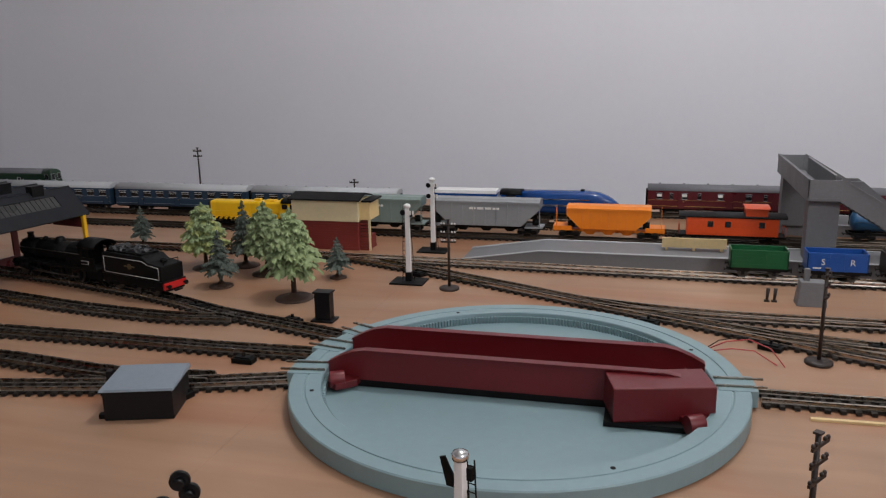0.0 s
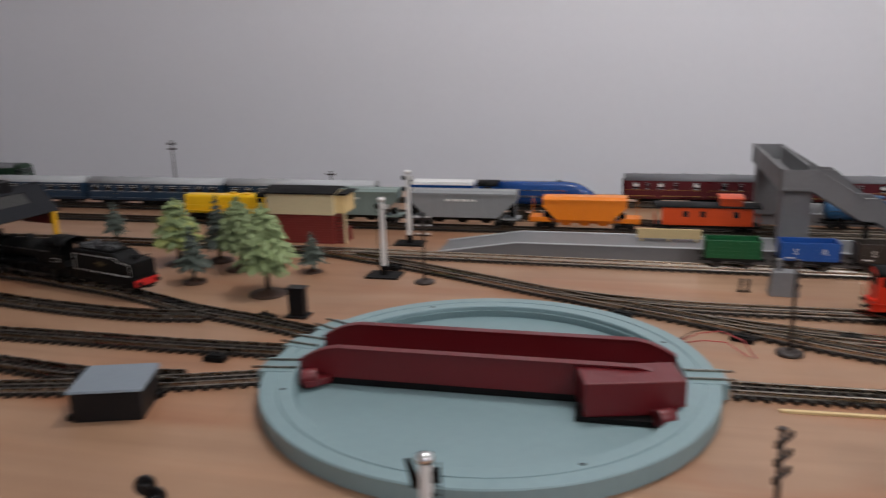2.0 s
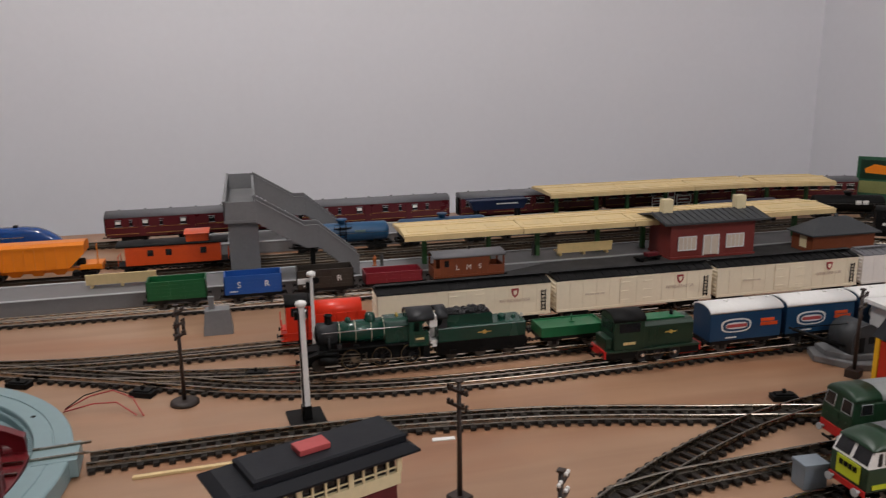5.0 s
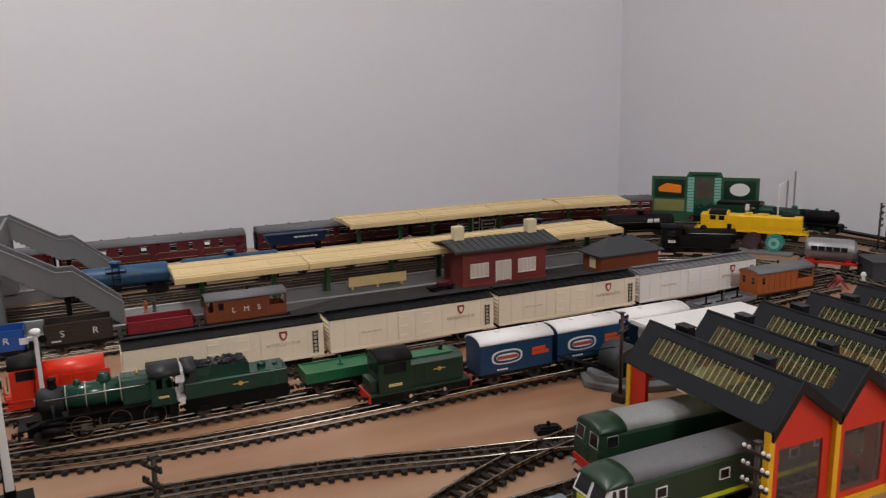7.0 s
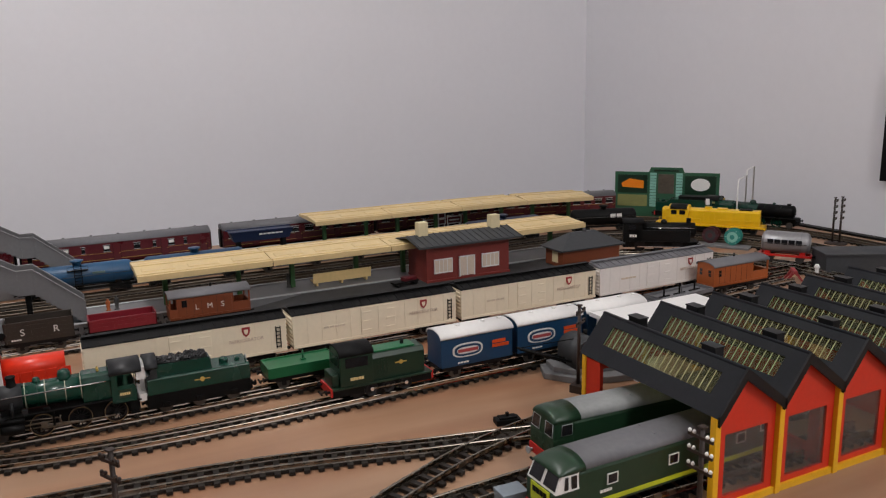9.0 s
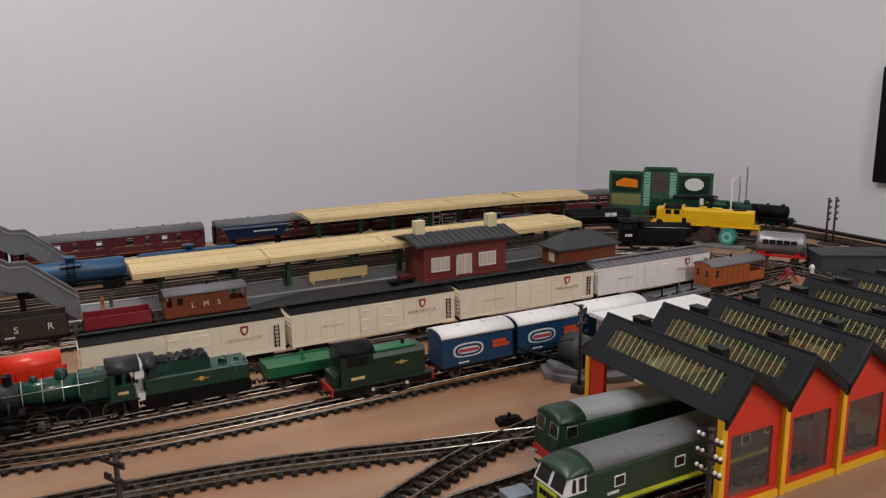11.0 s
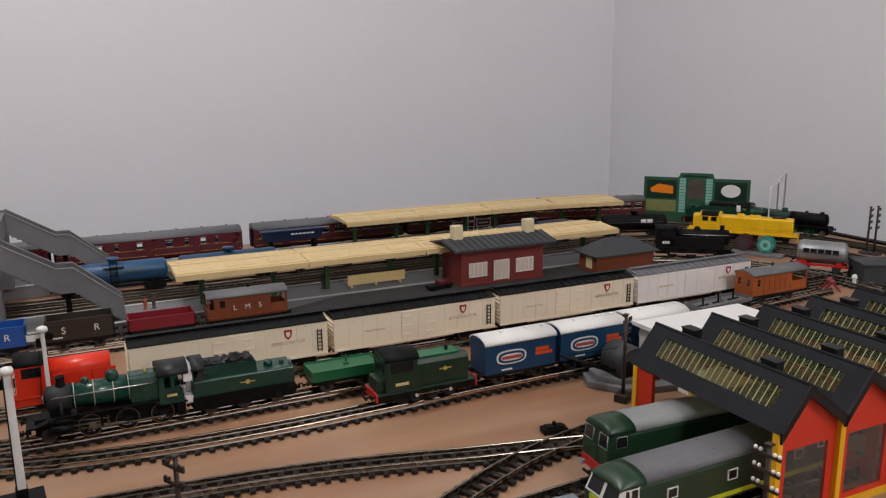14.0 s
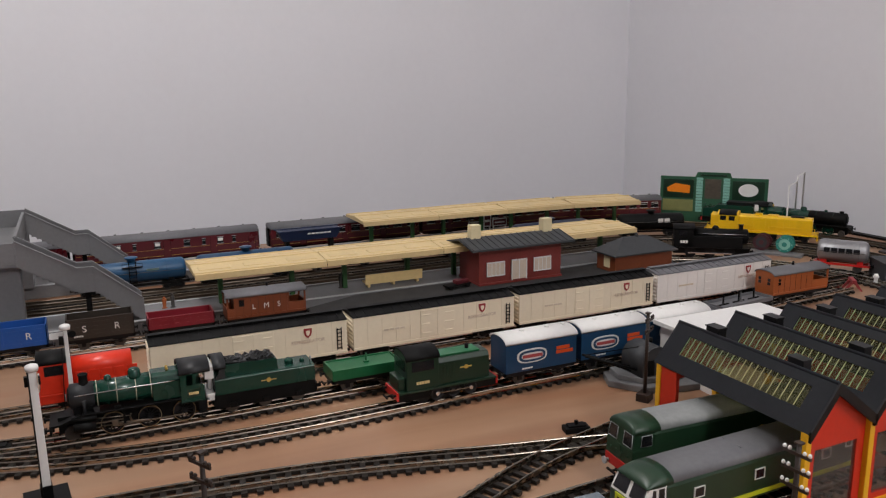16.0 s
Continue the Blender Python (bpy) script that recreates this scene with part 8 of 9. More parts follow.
# depot
green_diesel(pose(0.765, 0.503, R, 0, 0, -3) @ Matrix.Diagonal((1, 1, 0.94, 1)), 0.172, "dark green diesel locomotive with a pale grey roof", white_cab=False, roof=PALEROOF, windows=())
green_diesel(pose(0.736, 0.446, R, 0, 0, 1) @ Matrix.Diagonal((1, 1, 0.92, 1)), 0.200, "green diesel locomotive with white cab windows and lime band", yellow=True)
# left depot
SC = Matrix.Diagonal((1.14, 1.12, 1.14, 1))
tender(Matrix.Translation((-0.563, 0.800, R)) @ pose(0, 0, 0, 0, 0, -15) @ SC, 0.098, SOOT, "black lined tender with a red buffer beam", lined=True, crest=True)
steam_locomotive(Matrix.Translation((-0.707, 0.834, R)) @ pose(0, 0, 0, 0, 0, -13) @ SC, 0.145, SOOT, "black steam locomotive half inside the engine shed", lined=False)
f_unit(Matrix.Translation((-0.632, 0.481, R + 0.0042)) @ pose(0, 0, 0, 0, 0, 14) @ Matrix.Diagonal((1.22, 1.15, 1.20, 1)), "red-nosed silver streamlined diesel locomotive with yellow stripes")
# right corner
x, y, a = on_bend(1.082, 37)
tank_locomotive(Matrix.Translation((x, y, R)) @ pose(0, 0, 0, 0, 0, a) @ Matrix.Diagonal((1, 1, 1.06, 1)), "boxy black tank locomotive with bright rods on the inner curve")
x, y, a = on_bend(T11Y, 50.5)
tender(Matrix.Translation((x, y, R)) @ pose(0, 0, 0, 0, 0, a + 180) @ Matrix.Diagonal((1, 1, 1.0, 1)), 0.098, LOCOGREEN, "lined dark green tender below the hoarding", lined=True, loaded=False)
x, y, a = on_bend(T11Y, 67)
steam_locomotive(Matrix.Translation((x, y, R)) @ pose(0, 0, 0, 0, 0, a + 180) @ Matrix.Diagonal((1, 1, 0.98, 1)), 0.172, LOCOGREEN, "dark green express steam locomotive with a long black smokebox", wheels=4, lined=True, long_box=True)
tank_wagon(1.370, 0.872, 0.076, mat("dull_silver", (0.30, 0.30, 0.31), 0.4, 0.6, 0.15), "silver tank wagon on a red frame with dark letters", rz=-56, r=0.0165, bogies=False, red=True, mark="mid")
# far left
green_diesel(pose(-1.345, T11Y, R) @ Matrix.Diagonal((1, 1, 1.18, 1)), 0.290, "green diesel locomotive on the back road", white_cab=False)

# ---- lineside ----
def telegraph_pole(x, y, h=0.088, arms=3, white=True, z=0.0, foot="disc", rz=0.0):
    t = thing("telegraph_pole", pose(x, y, z, 0, 0, rz), "dark brown model telegraph pole with white insulators" if white else "dark brown model telegraph pole with short arms", "telegraph pole", "telegraph poles")
    if foot == "disc":
        part("foot", Build().lathe([(0.0125, 0), (0.0125, 0.0024), (0.009, 0.0036), (0.003, 0.0042)], n=20), WOOD, t)
    else:
        part("foot", box(-0.007, 0.007, -0.006, 0.006, 0, 0.0075), WOOD, t, bevel=0.0005)
    part("mast", Build().tube((0, 0, 0.002), (0, 0, h), 0.0019, 0.0015, n=10), WOOD, t)
    for k in range(arms):
        zz = h - 0.006 - 0.0105 * k
        arm = part("cross_arm", box(-0.0095, 0.0095, -0.0022, -0.0008, zz - 0.0010, zz + 0.0010), WOOD, t)
        for xx in (-0.0085, -0.0050, 0.0050, 0.0085):
            part("insulator", Build().lathe([(0.0008, 0.0), (0.0012, 0.0005), (0.0012, 0.0014), (0.0007, 0.0022)], (xx, -0.0015, zz + 0.001), n=8), WHITE if white else WOOD, arm)
    part("cap", box(-0.0022, 0.0022, -0.0022, 0.0022, h, h + 0.0012), WOOD, t)
    return t


telegraph_pole(-0.197, 0.901, 0.088)
telegraph_pole(0.198, 0.733, 0.090, white=False, rz=68)
telegraph_pole(0.390, 0.513, 0.089, 2, white=False, foot="block", rz=-61)
telegraph_pole(0.801, 0.627, 0.084, 2, white=False, rz=30, foot="block")
telegraph_pole(0.133, 0.404, 0.085, 3, white=False, rz=55)
telegraph_pole(0.425, 0.424, 0.068, 4, rz=50)
telegraph_pole(0.709, 0.380, 0.084, 3, rz=-86)
telegraph_pole(1.572, 0.944, 0.080, 4, white=False, rz=20)
telegraph_pole(1.577, 0.934, 0.082, 4, white=False, rz=20)
telegraph_pole(-0.850, 1.400, 0.114, 2, white=False)
telegraph_pole(-0.530, 1.440, 0.050, 1, white=False)
t = thing("point_rodding", pose(0, 0, 0), "brown cable duct from the pole to the points", "duct")
part("duct", Build().path([(0.388, 0.504, 0.003), (0.402, 0.470, 0.003), (0.425, 0.448, 0.003)], 0.0030, 8), WOOD, t)


def semaphore(x, y, h, label, arm=1, rz=0.0, base=0.022, ladder=True, cap=False, tilt=38, reach=0.024, paddle=False, thick=1.0):
    t = thing("semaphore_signal", pose(x, y, 0, 0, 0, rz), label, "signal", "semaphore signals")
    part("base_plate", box(-base, base, -base * 0.75, base * 0.75, 0, 0.0022), SOOT, t, bevel=0.0004)
    part("socket", box(-0.004, 0.004, -0.004, 0.004, 0.0022, 0.014), SOOT, t, bevel=0.0005)
    part("post", Build().rings([[(-s, -s, z), (s, -s, z), (s, s, z), (-s, s, z)] for s, z in ((0.0032 * thick, 0.012), (0.0024 * thick, h - 0.003))], smooth=False), WHITE, t, "white post", bevel=0.0004)
    part("post_cap", Build().lathe([(0.0042, h - 0.004), (0.0046, h - 0.0015), (0.0040, h), (0.001, h + 0.0012)], n=14), CHROME if cap else WHITE, t)
    for k in range(arm):
        z = h - 0.010 - 0.016 * k
        a = part("signal_arm", box(-0.0012, reach, -0.0042, -0.0034, -0.0028, 0.0028), WHITE, t, m=pose(0, 0, z, 0, tilt, 0))
        part("arm_band", box(reach * 0.66, reach * 0.77, -0.0045, -0.0040, -0.0029, 0.0029), SOOT, a)
        part("spectacle", Build().lathe([(0.0030, -0.0006), (0.0036, 0), (0.0030, 0.0006)], n=12), SOOT, t, m=pose(-0.005, -0.0038, z, 90, 0, 0))
    if paddle:
        part("paddle", Build().prism([(-0.0085, h - 0.004), (-0.0115, h - 0.005), (-0.0075, h - 0.020), (-0.0020, h - 0.020), (-0.0020, h - 0.016)], -0.0020, -0.0008, "y"), SOOT, t, "dark blade")
    part("lamp", box(0.002, 0.0055, 0.0015, 0.0055, h - 0.016, h - 0.009), SOOT, t)
    if ladder:
        b = Build()
        sx = -1 if cap else 1
        for xx in (-0.0095, -0.0050):
            b.tube((sx * xx, 0.003, 0.002), (sx * (xx + 0.003), 0.003, h - 0.004), 0.0005, n=5)
        for k in range(16):
            z = 0.006 + (h - 0.014) * k / 15
            xx = -0.0095 + 0.003 * z / h
            b.tube((sx * xx, 0.003, z), (sx * (xx + 0.0045), 0.003, z), 0.0004, n=4)
        part("ladder", b, SOOT, t, "thin dark ladder")
    part("pull_wire", Build().tube((0.0075, 0, 0.002), (0.004, 0, h - 0.02), 0.0004, n=5), SOOT, t)
    return t


semaphore(-0.256, 0.922, 0.102, "white semaphore signal post with ladder on a black base", reach=0.010, tilt=0)
semaphore(-0.270, 1.090, 0.110, "tall white two-armed semaphore signal on a black base", arm=2, ladder=False, reach=0.009, tilt=0)
semaphore(0.300, 0.670, 0.104, "white semaphore signal post on a black base beside the track", base=0.020, rz=96)
semaphore(-0.045, 0.338, 0.088, "white signal post with a silver cap and black ladder", arm=0, base=0.014, rz=-20, cap=True, paddle=True)
semaphore(0.319, 0.812, 0.090, "thin white semaphore signal with a short white arm", base=0.009, rz=180, ladder=False, tilt=0, reach=0.013, thick=0.62)

# inverted-U gantries across the outer curve
for r0, r1, a, h in ((0.478, 0.524, 66.0, 0.095), (0.530, 0.572, 65.8, 0.108)):
    sx, cx = math.sin(radians(a)), math.cos(radians(a))
    t = thing("track_gantry", pose(1.105, 0.935, 0), "thin white inverted-U gantry over the curved track", "gantry", "gantries")
    part("frame", Build().path([(r0 * sx, r0 * cx, 0), (r0 * sx, r0 * cx, h), (r1 * sx, r1 * cx, h + 0.003), (r1 * sx, r1 * cx, 0)], 0.0015, 8), WHITE, t)


def fir(x, y, h, r, light, label, seed, yellow=0.0):
    """Plastic tree: whorls of fronds with scalloped leaflets round a bare-footed trunk."""
    rnd = random.Random(seed)
    t = thing("model_fir_tree", pose(x, y, 0), label, "tree", "fir trees")
    s = h / 0.09
    part("base", Build().lathe([(0.019 * s, 0), (0.0185 * s, 0.0014), (0.012 * s, 0.0026), (0.0055 * s, 0.0046), (0.0032 * s, 0.0075)], n=20), BASEBRN, t, "brown plastic base")
    part("trunk", Build().tube((0, 0, 0.002), (0, 0, h * 0.97), 0.0030 * s, 0.0006, n=8), TRUNK, t)
    crowns = [Build(), Build()]
    tiers = 15 if light else 11
    z0 = h * (0.34 if light else 0.28)
    for j in range(tiers):
        u = j / (tiers - 1)
        z = z0 + (h - z0) * u * 0.95
        if light:
            rad = r * (0.82 + 0.18 * u / 0.15) if u < 0.15 else r * (((1 - u) / 0.85) ** 0.58 * 0.90 + 0.10)
        else:
            rad = r * ((1 - u) * 0.90 + 0.10)
        n = max(5, int((15 if light else 11) * (0.42 + 0.58 * rad / r)))
        for k in range(n):
            a = 2 * math.pi * (k + 0.5 * (j % 2)) / n + rnd.uniform(-0.22, 0.22)
            ln = rad * rnd.uniform(0.74, 1.14)
            drop = ln * rnd.uniform(0.05, 0.34) if light else ln * rnd.uniform(0.0, 0.28)
            wd = (2 * math.pi * ln / n) * (0.66 if light else 0.40)
            zz, roll = z + rnd.uniform(-0.02, 0.02) * h, rnd.uniform(-0.25, 0.25)
            ca, sa = math.cos(a), math.sin(a)

            def P(u_, v_, dz):
                return (ca * u_ * ln - sa * v_ * wd, sa * u_ * ln + ca * v_ * wd, zz + dz + roll * v_ * wd)
            b = crowns[1 if (rnd.random() < yellow * (1.3 - u)) else 0]
            lift = 0.06 * h * (1 - u)
            # leaflets in pairs along the frond, each a folded scallop
            steps = 5 if light else 6
            for q in range(steps):
                u0, u1 = 0.12 + 0.88 * q / steps, 0.12 + 0.88 * (q + 1.25) / steps
                full = math.sin(math.pi * (0.18 + 0.74 * (q + 0.5) / steps))
                for side in (-1, 1):
                    vv = side * full * rnd.uniform(0.72, 1.08)
                    hz = lambda w_: lift * (1 - w_) - drop * w_ * w_
                    dip = rnd.uniform(0.0010, 0.0030) * s
                    m0, m1 = P(u0, 0, hz(u0) + 0.0012 * s), P(min(u1, 1.06), 0, hz(u1) + 0.0010 * s)
                    o0, o1 = P(u0 + 0.05, vv * 0.92, hz(u0) - dip), P(u1 - 0.01, vv, hz(u1) - dip)
                    mid = P((u0 + u1) / 2 + 0.02, vv * 0.55, hz((u0 + u1) / 2) + 0.0004)
                    b.face([m0, m1, mid])
                    b.face([m1, o1, mid])
                    b.face([o1, o0, mid])
                    b.face([o0, m0, mid])
    b = crowns[0]
    b.lathe([(r * 0.10, h * 0.93), (r * 0.07, h * 0.97), (0.0004, h * 1.01)], n=6)
    part("crown", crowns[0], LEAFL if light else LEAFD, t, "whorls of lobed fronds")
    if yellow:
        part("crown", crowns[1], LEAFY, t, "yellowed fronds")
    return t


fir(-0.373, 0.827, 0.112, 0.0345, True, "pale green plastic tree with lobed fronds on a brown base", 1)
fir(-0.459, 0.925, 0.100, 0.033, True, "pale green plastic tree with lobed fronds on a brown base", 2)
fir(-0.560, 0.937, 0.094, 0.033, True, "yellow-tinged pale green plastic tree", 3, 0.55)
fir(-0.490, 0.857, 0.074, 0.024, False, "dusty dark green plastic fir", 4)
fir(-0.510, 0.959, 0.094, 0.025, False, "tall dusty dark green plastic fir", 5)
fir(-0.356, 0.925, 0.055, 0.020, False, "small dusty dark green plastic fir", 6)
fir(-0.735, 1.040, 0.064, 0.021, False, "small dusty dark green plastic fir", 7)


def hoarding():
    xa, ya, xb, yb = 1.450, 1.378, 1.590, 1.222
    ang = math.degrees(math.atan2(yb - ya, xb - xa))
    L = math.hypot(xb - xa, yb - ya)
    t = thing("hoarding", pose((xa + xb) / 2, (ya + yb) / 2, 0, 0, 0, ang), "green advertising hoarding with three posters and a raised crown", "hoarding")
    part("backboard", Build().prism([(-L / 2, 0), (L / 2, 0), (L / 2, 0.094), (L * 0.17, 0.094), (L * 0.15, 0.104), (-L * 0.15, 0.104), (-L * 0.17, 0.094), (-L / 2, 0.094)], -0.002, 0.002, "y"), POSTG2, t, bevel=0.0006)
    for xx in (-L * 0.325, L * 0.325):
        p = part("poster", box(xx - L * 0.145, xx + L * 0.145, -0.0028, -0.0018, 0.050, 0.088), DEEPGREEN, t, "dark poster")
        if xx < 0:
            part("poster_shape", Build().prism([(xx - L * 0.10, 0.062), (xx + L * 0.11, 0.060), (xx + L * 0.11, 0.076), (xx - L * 0.03, 0.080), (xx - L * 0.11, 0.070)], -0.0032, -0.0026, "y"), ORANGE, p)
        else:
            part("poster_shape", Build().prism([(xx + L * 0.09 * math.cos(2 * math.pi * k / 20), 0.070 + 0.013 * math.sin(2 * math.pi * k / 20)) for k in range(20)], -0.0032, -0.0026, "y"), WHITE, p)
        part("poster_lower", box(xx - L * 0.145, xx + L * 0.145, -0.0028, -0.0018, 0.022, 0.046), OLIVE, t)
    part("poster", box(-L * 0.075, L * 0.075, -0.0028, -0.0018, 0.050, 0.090), POSTERBROWN, t, "dull brown middle poster")
    for xx in (-L * 0.125, L * 0.125):
        for k in range(12):
            part("pilaster_block", box(xx - L * 0.030, xx + L * 0.030, -0.0034, -0.0018, 0.022 + 0.006 * k, 0.0268 + 0.006 * k), PALETEAL, t)
    part("crown_line", box(-L * 0.12, L * 0.12, -0.003, -0.0018, 0.096, 0.0995), DEEPGREEN, t)
    for xx in (-L * 0.4, L * 0.4):
        part("strut", Build().tube((xx, 0.002, 0.06), (xx, 0.03, 0.0), 0.0015, n=6), POSTG2, t)


POSTERBROWN = mat("poster_brown", (0.075, 0.060, 0.045), 0.5, vary=0.5, grain=180)
POSTG2 = mat("hoarding_green", (0.026, 0.105, 0.055), 0.45, vary=0.12)
OLIVE = mat("olive_print", (0.20, 0.21, 0.075), 0.5, vary=0.3, grain=400)
PALETEAL = mat("pale_teal", (0.24, 0.50, 0.42), 0.45, vary=0.1)
hoarding()

# cable drums on a flat plinth
DRUMBROWN = mat("drum_maroon", (0.070, 0.016, 0.020), 0.5, vary=0.2)
t = thing("drum_plinth", pose(1.400, 1.026, 0, 0, 0, -60), "grey slab under the cable drums", "slab")
part("slab", box(-0.046, 0.046, -0.016, 0.016, 0.0002, 0.004), MIDGREY, t, bevel=0.0006)
for dx, col, hub, lab in ((-0.0185, DRUMBROWN, SLATE, "dark maroon cable drum standing on edge"), (0.0185, PALEDRUM := mat("drum_teal", (0.03, 0.24, 0.20), 0.45), PALETEAL, "teal cable drum standing on edge")):
    p = Matrix.Translation((1.406, 1.033, 0.004)) @ pose(0, 0, 0, 0, 0, -60) @ pose(dx, 0, 0.0138)
    t = thing("cable_drum", p, lab, "cable drum", "cable drums")
    for s in (-1, 1):
        f = part("flange", Build().tube((0, s * 0.007, 0), (0, s * 0.009, 0), 0.0138, n=32), col, t)
        part("flange_ring", Build().tube((0, s * 0.0088, 0), (0, s * 0.0096, 0), 0.0092, n=24), hub, f)
        for k in range(6):
            part("drum_bolt", Build().tube((0.0116 * math.cos(k * 1.047), s * 0.0088, 0.0116 * math.sin(k * 1.047)), (0.0116 * math.cos(k * 1.047), s * 0.0096, 0.0116 * math.sin(k * 1.047)), 0.0010, n=6), hub, f)
        part("hub", Build().tube((0, s * 0.0094, 0), (0, s * 0.0104, 0), 0.0040, n=16), col, f)
    part("core", Build().tube((0, -0.007, 0), (0, 0.007, 0), 0.0095, n=24), SOOT, t)

STOPRED = mat("faded_stop_red", (0.27, 0.030, 0.035), 0.5, vary=0.15)
t = thing("buffer_stop", pose(1.312, 0.808, 0, 0, 0, -40) @ Matrix.Diagonal((0.70, 0.8, 0.55, 1)), "red plastic buffer stop at the siding's end", "buffer stop")
for yy in (-0.009, 0.009):
    part("side_frame", Build().prism([(-0.018, 0), (-0.014, 0), (0.0, 0.020), (0.014, 0), (0.018, 0), (0.004, 0.026), (-0.004, 0.026)], yy - 0.0015, yy + 0.0015, "y"), STOPRED, t)
part("cross_beam", box(-0.004, 0.004, -0.016, 0.016, 0.022, 0.029), STOPRED, t, bevel=0.0006)
t = thing("grey_store", pose(1.425, 0.790, 0, 0, 0, -30), "plain grey low store building", "building")
part("wall", box(-0.055, 0.055, -0.022, 0.030, 0, 0.031), SLATE, t, bevel=0.0008)
part("flat_roof", box(-0.057, 0.057, -0.024, 0.032, 0.031, 0.0335), SLATE, t, bevel=0.0006)
t = thing("white_hut", pose(1.520, 0.720, 0), "small white hut with a dark roof", "hut")
part("wall", box(-0.022, 0.022, -0.02, 0.02, 0, 0.040), WHITE, t, bevel=0.0006)
part("roof", Build().prism([(-0.025, 0.040), (0, 0.048), (0.025, 0.040)], -0.024, 0.024, "y"), SOOT, t)
t = thing("loading_gauge", pose(1.358, 0.806, 0) @ Matrix.Diagonal((0.7, 0.7, 0.7, 1)), "small white plastic post with a block top", "post")
part("column", Build().lathe([(0.006, 0), (0.004, 0.006), (0.0035, 0.016), (0.006, 0.020), (0.003, 0.026)], n=12), WHITE, t)

t = thing("wall_picture", pose(1.757, 0, 0), "black framed dark picture on the end wall", "picture")
part("frame", box(-0.014, 0.0, 0.66, 0.985, 0.092, 0.300), SOOT, t, bevel=0.002)
part("picture", box(-0.0165, -0.0142, 0.685, 0.960, 0.112, 0.280), DKGREY, t)


def point_motor(x, y, rz):
    t = thing("point_motor", pose(x, y, 0, 0, 0, rz), "black plastic point motor beside the turnout", "point motor", "point motors")
    part("housing", box(-0.011, 0.011, -0.0055, 0.0055, 0.0002, 0.0050), SOOT, t, bevel=0.0006)
    part("cover", box(-0.008, 0.008, -0.004, 0.004, 0.0050, 0.0066), SOOT, t, bevel=0.0006)
    part("lever", box(-0.0012, 0.0012, -0.0012, 0.0012, 0.0066, 0.0100), SOOT, t)


for x, y, rz in ((-0.330, 0.624, -2), (-0.345, 0.541, -16), (-0.335, 0.742, -14), (0.045, 0.812, -24), (0.160, 0.760, -26), (0.260, 0.776, -10), (0.706, 0.600, -12), (0.446, 0.476, 38), (-0.47, 0.766, -15), (-0.255, 0.952, -22)):
    point_motor(x, y, rz)

t = thing("loose_wires", pose(0, 0, 0), "loop of red wire lying on the board", "wire")
part("wire", Build().path([(0.098, 0.742, 0.002), (0.118, 0.748, 0.010), (0.138, 0.744, 0.015), (0.156, 0.730, 0.012), (0.166, 0.712, 0.002)], 0.0006), WIRERED, t)
part("wire", Build().path([(0.098, 0.738, 0.002), (0.122, 0.740, 0.006), (0.142, 0.733, 0.008), (0.160, 0.716, 0.0015)], 0.0006), WIRERED, t)
part("wire", Build().path([(0.098, 0.744, 0.002), (0.112, 0.756, 0.008), (0.132, 0.758, 0.012), (0.150, 0.746, 0.010)], 0.0005), SOOT, t)

# black round lamps near the front
t = thing("colour_light", pose(-0.228, 0.366, 0, 0, 0, 25), "black two-disc colour light signal on a grey post", "signal")
part("foot", box(-0.014, 0.014, -0.010, 0.010, 0, 0.003), SOOT, t, bevel=0.0005)
part("post", Build().tube((0, 0, 0.003), (0, 0, 0.034), 0.0026, n=12), LTGREY, t)
for dx, dz in ((-0.001, 0.034), (0.004, 0.0255), (-0.013, 0.018)):
    part("disc", Build().tube((dx, -0.004, dz), (dx, -0.001, dz), 0.0064, n=26), BLACK, t)
    part("hood", Build().tube((dx, -0.009, dz), (dx, -0.004, dz), 0.0032, n=16), BLACK, t)

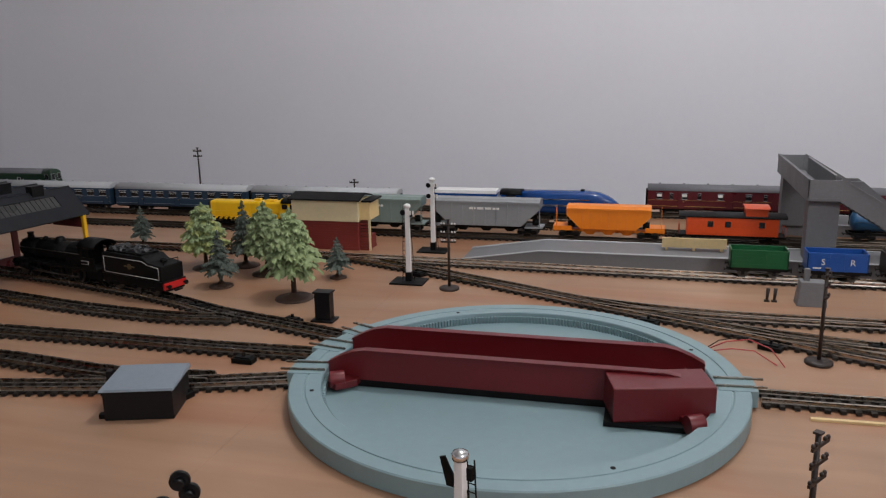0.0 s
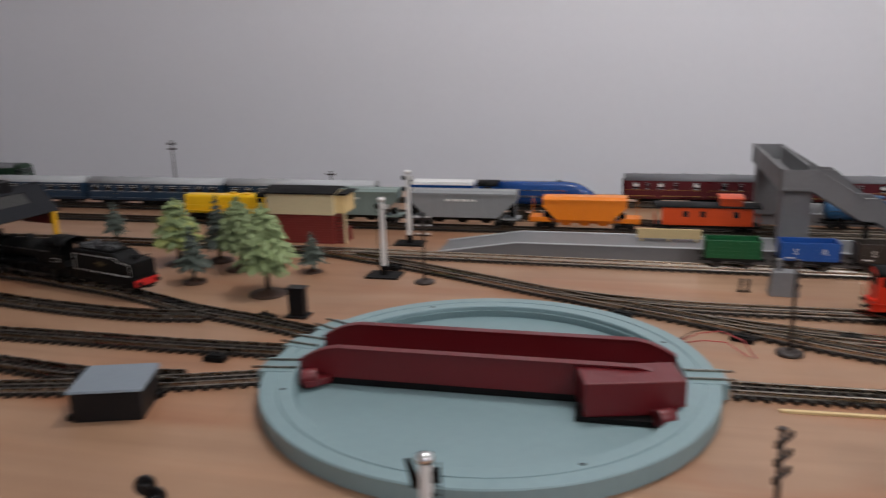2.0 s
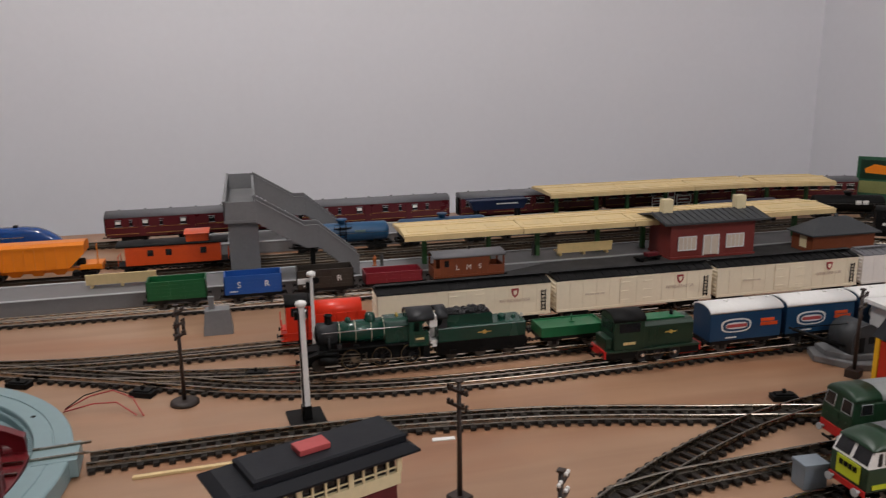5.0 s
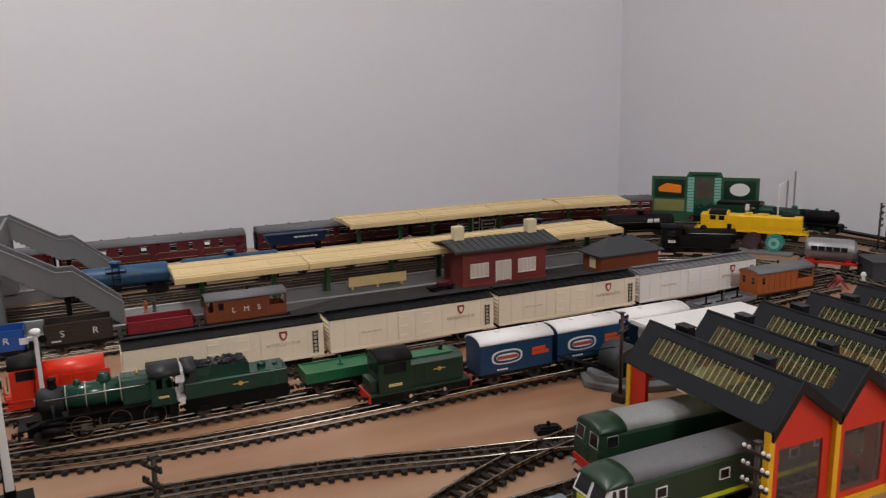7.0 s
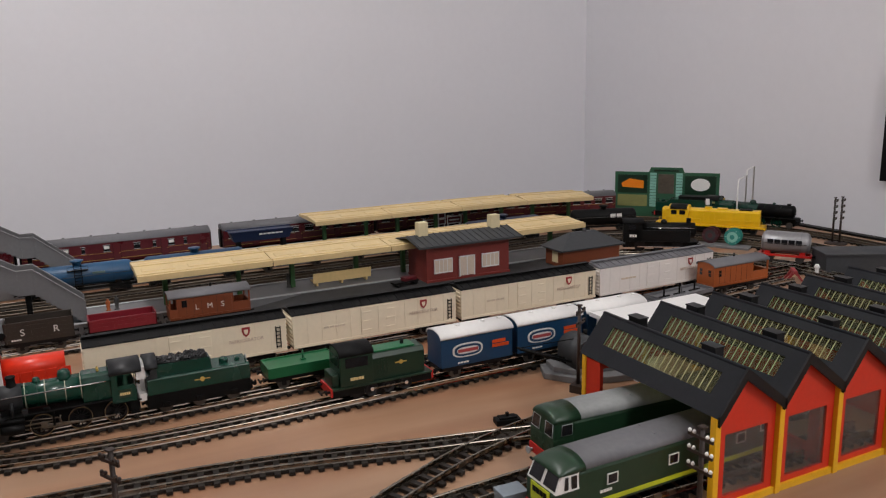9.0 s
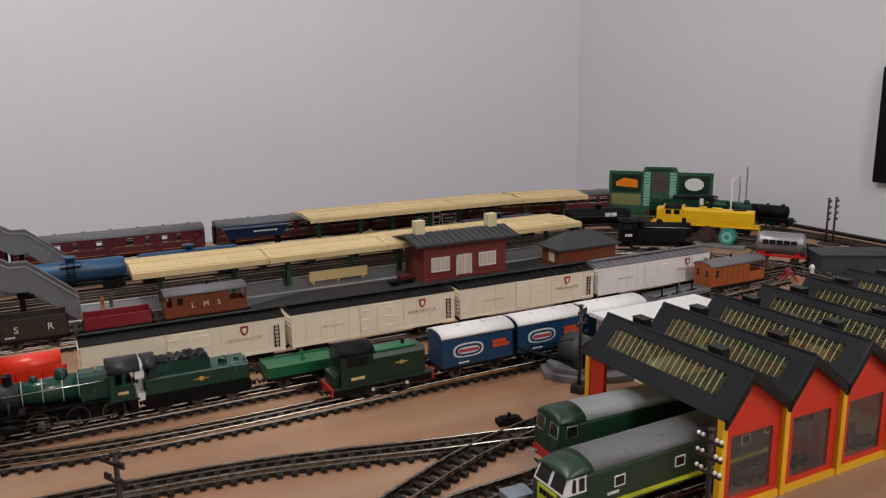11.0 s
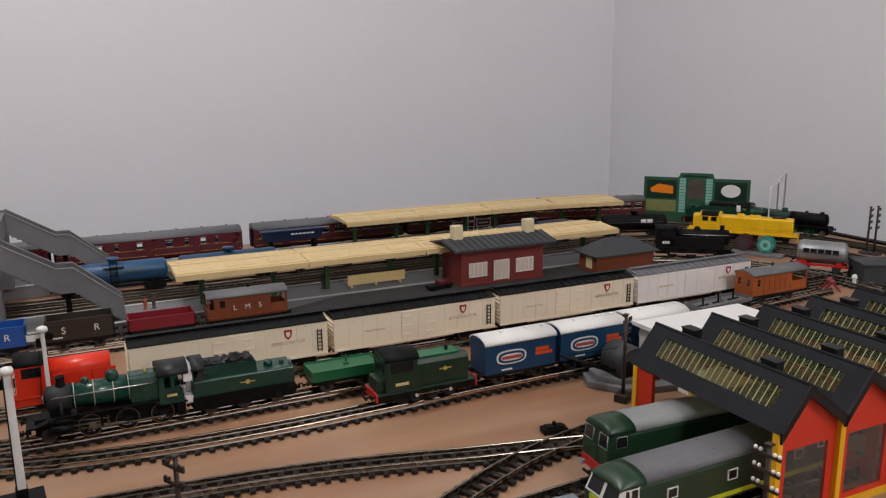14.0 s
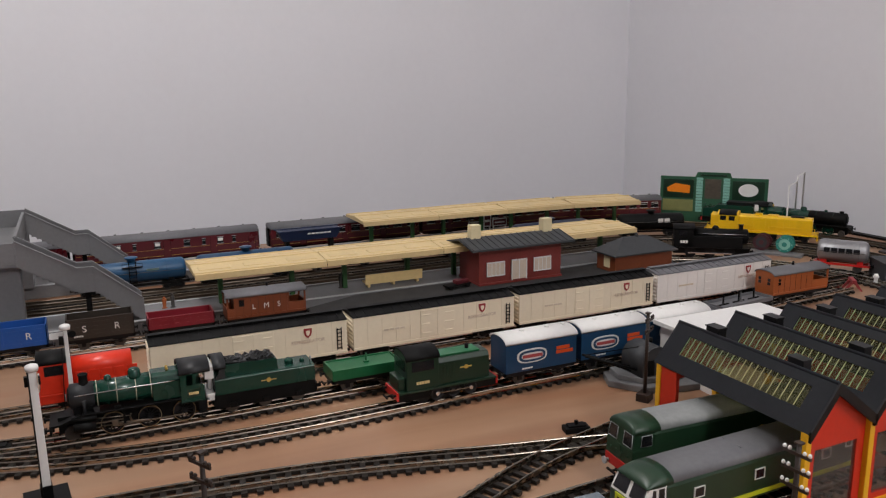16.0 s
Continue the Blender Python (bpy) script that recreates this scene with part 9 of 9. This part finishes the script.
# plain moulded figurines
FIGGREY = mat("figurine_grey", (0.055, 0.052, 0.050), 0.6, vary=0.3)
for x, y, h, paint, lab in ((0.435, 1.090, 0.0180, FIGGREY, "tiny dark grey plastic figurine on the platform"), (0.425, 1.090, 0.0145, LTBROWN, "tiny brown plastic figurine on the platform"), (0.653, 1.084, 0.0200, FIGGREY, "tiny dark grey plastic figurine beside the bench")):
    f = Build().lathe([(0.0034, 0), (0.0034, 0.0007), (0.0020, 0.0010), (0.0023, h * 0.45), (0.0029, h * 0.72), (0.0024, h * 0.82), (0.0011, h * 0.85), (0.0018, h * 0.92), (0.0012, h), (0.0003, h * 1.01)], n=12)
    ob = part("figurine", f, paint, m=pose(x, y, 0.0181) @ Matrix.Diagonal((1.0, 0.75, 1, 1)))
    tagged(ob, lab, "figurine", "figurines")
t = thing("luggage_trolley", pose(0.795, 1.012, 0.0178, 0, 0, 12), "tiny dark luggage trolley on the forecourt", "trolley")
part("bed", box(-0.020, 0.020, -0.006, 0.006, 0.004, 0.006), SOOT, t)
part("load", box(-0.004, 0.016, -0.005, 0.005, 0.006, 0.011), MAROON, t, bevel=0.0006)
for xx in (-0.014, 0.014):
    part("wheel_axle", Build().tube((xx, -0.0065, 0.003), (xx, 0.0065, 0.003), 0.003, n=12), SOOT, t)
# plain tapered pegs stand in for two tiny brown figures
for x in (0.176, 0.184):
    t = thing("brown_peg", pose(x, 0.922, 0), "tiny brown peg standing in for a small figure on the board", "lever")
    part("lever", Build().tube((0, 0, 0), (0.001, 0, 0.016), 0.0014, 0.0022, n=8), WOOD, t)
    part("foot", box(-0.003, 0.003, -0.002, 0.002, 0, 0.002), WOOD, t)
t = thing("wood_strip", pose(0.225, 0.609, 0, 0, 0, 2), "thin offcut of pale wood beside the track", "offcut")
part("strip", box(-0.055, 0.055, -0.0018, 0.0018, 0.0, 0.0022), TAN, t, bevel=0.0003)
t = thing("card_strip", pose(0.402, 0.607, 0, 0, 0, -4) @ Matrix.Diagonal((0.6, 0.8, 1, 1)), "scrap of white card under the track", "card")
part("strip", box(-0.015, 0.015, -0.003, 0.003, 0.0, 0.0008), WHITE, t)

t = thing("trackside_bin", pose(0.632, 0.474, 0, 0, 0, -3) @ Matrix.Diagonal((0.82, 0.70, 1.35, 1)), "small blue-grey box beside the depot track", "box")
part("body", box(-0.011, 0.011, -0.010, 0.010, 0, 0.012), SLATEBLUE, t, bevel=0.0008)
part("lid", box(-0.0118, 0.0118, -0.0108, 0.0108, 0.012, 0.0142), SLATEBLUE, t, bevel=0.0005)
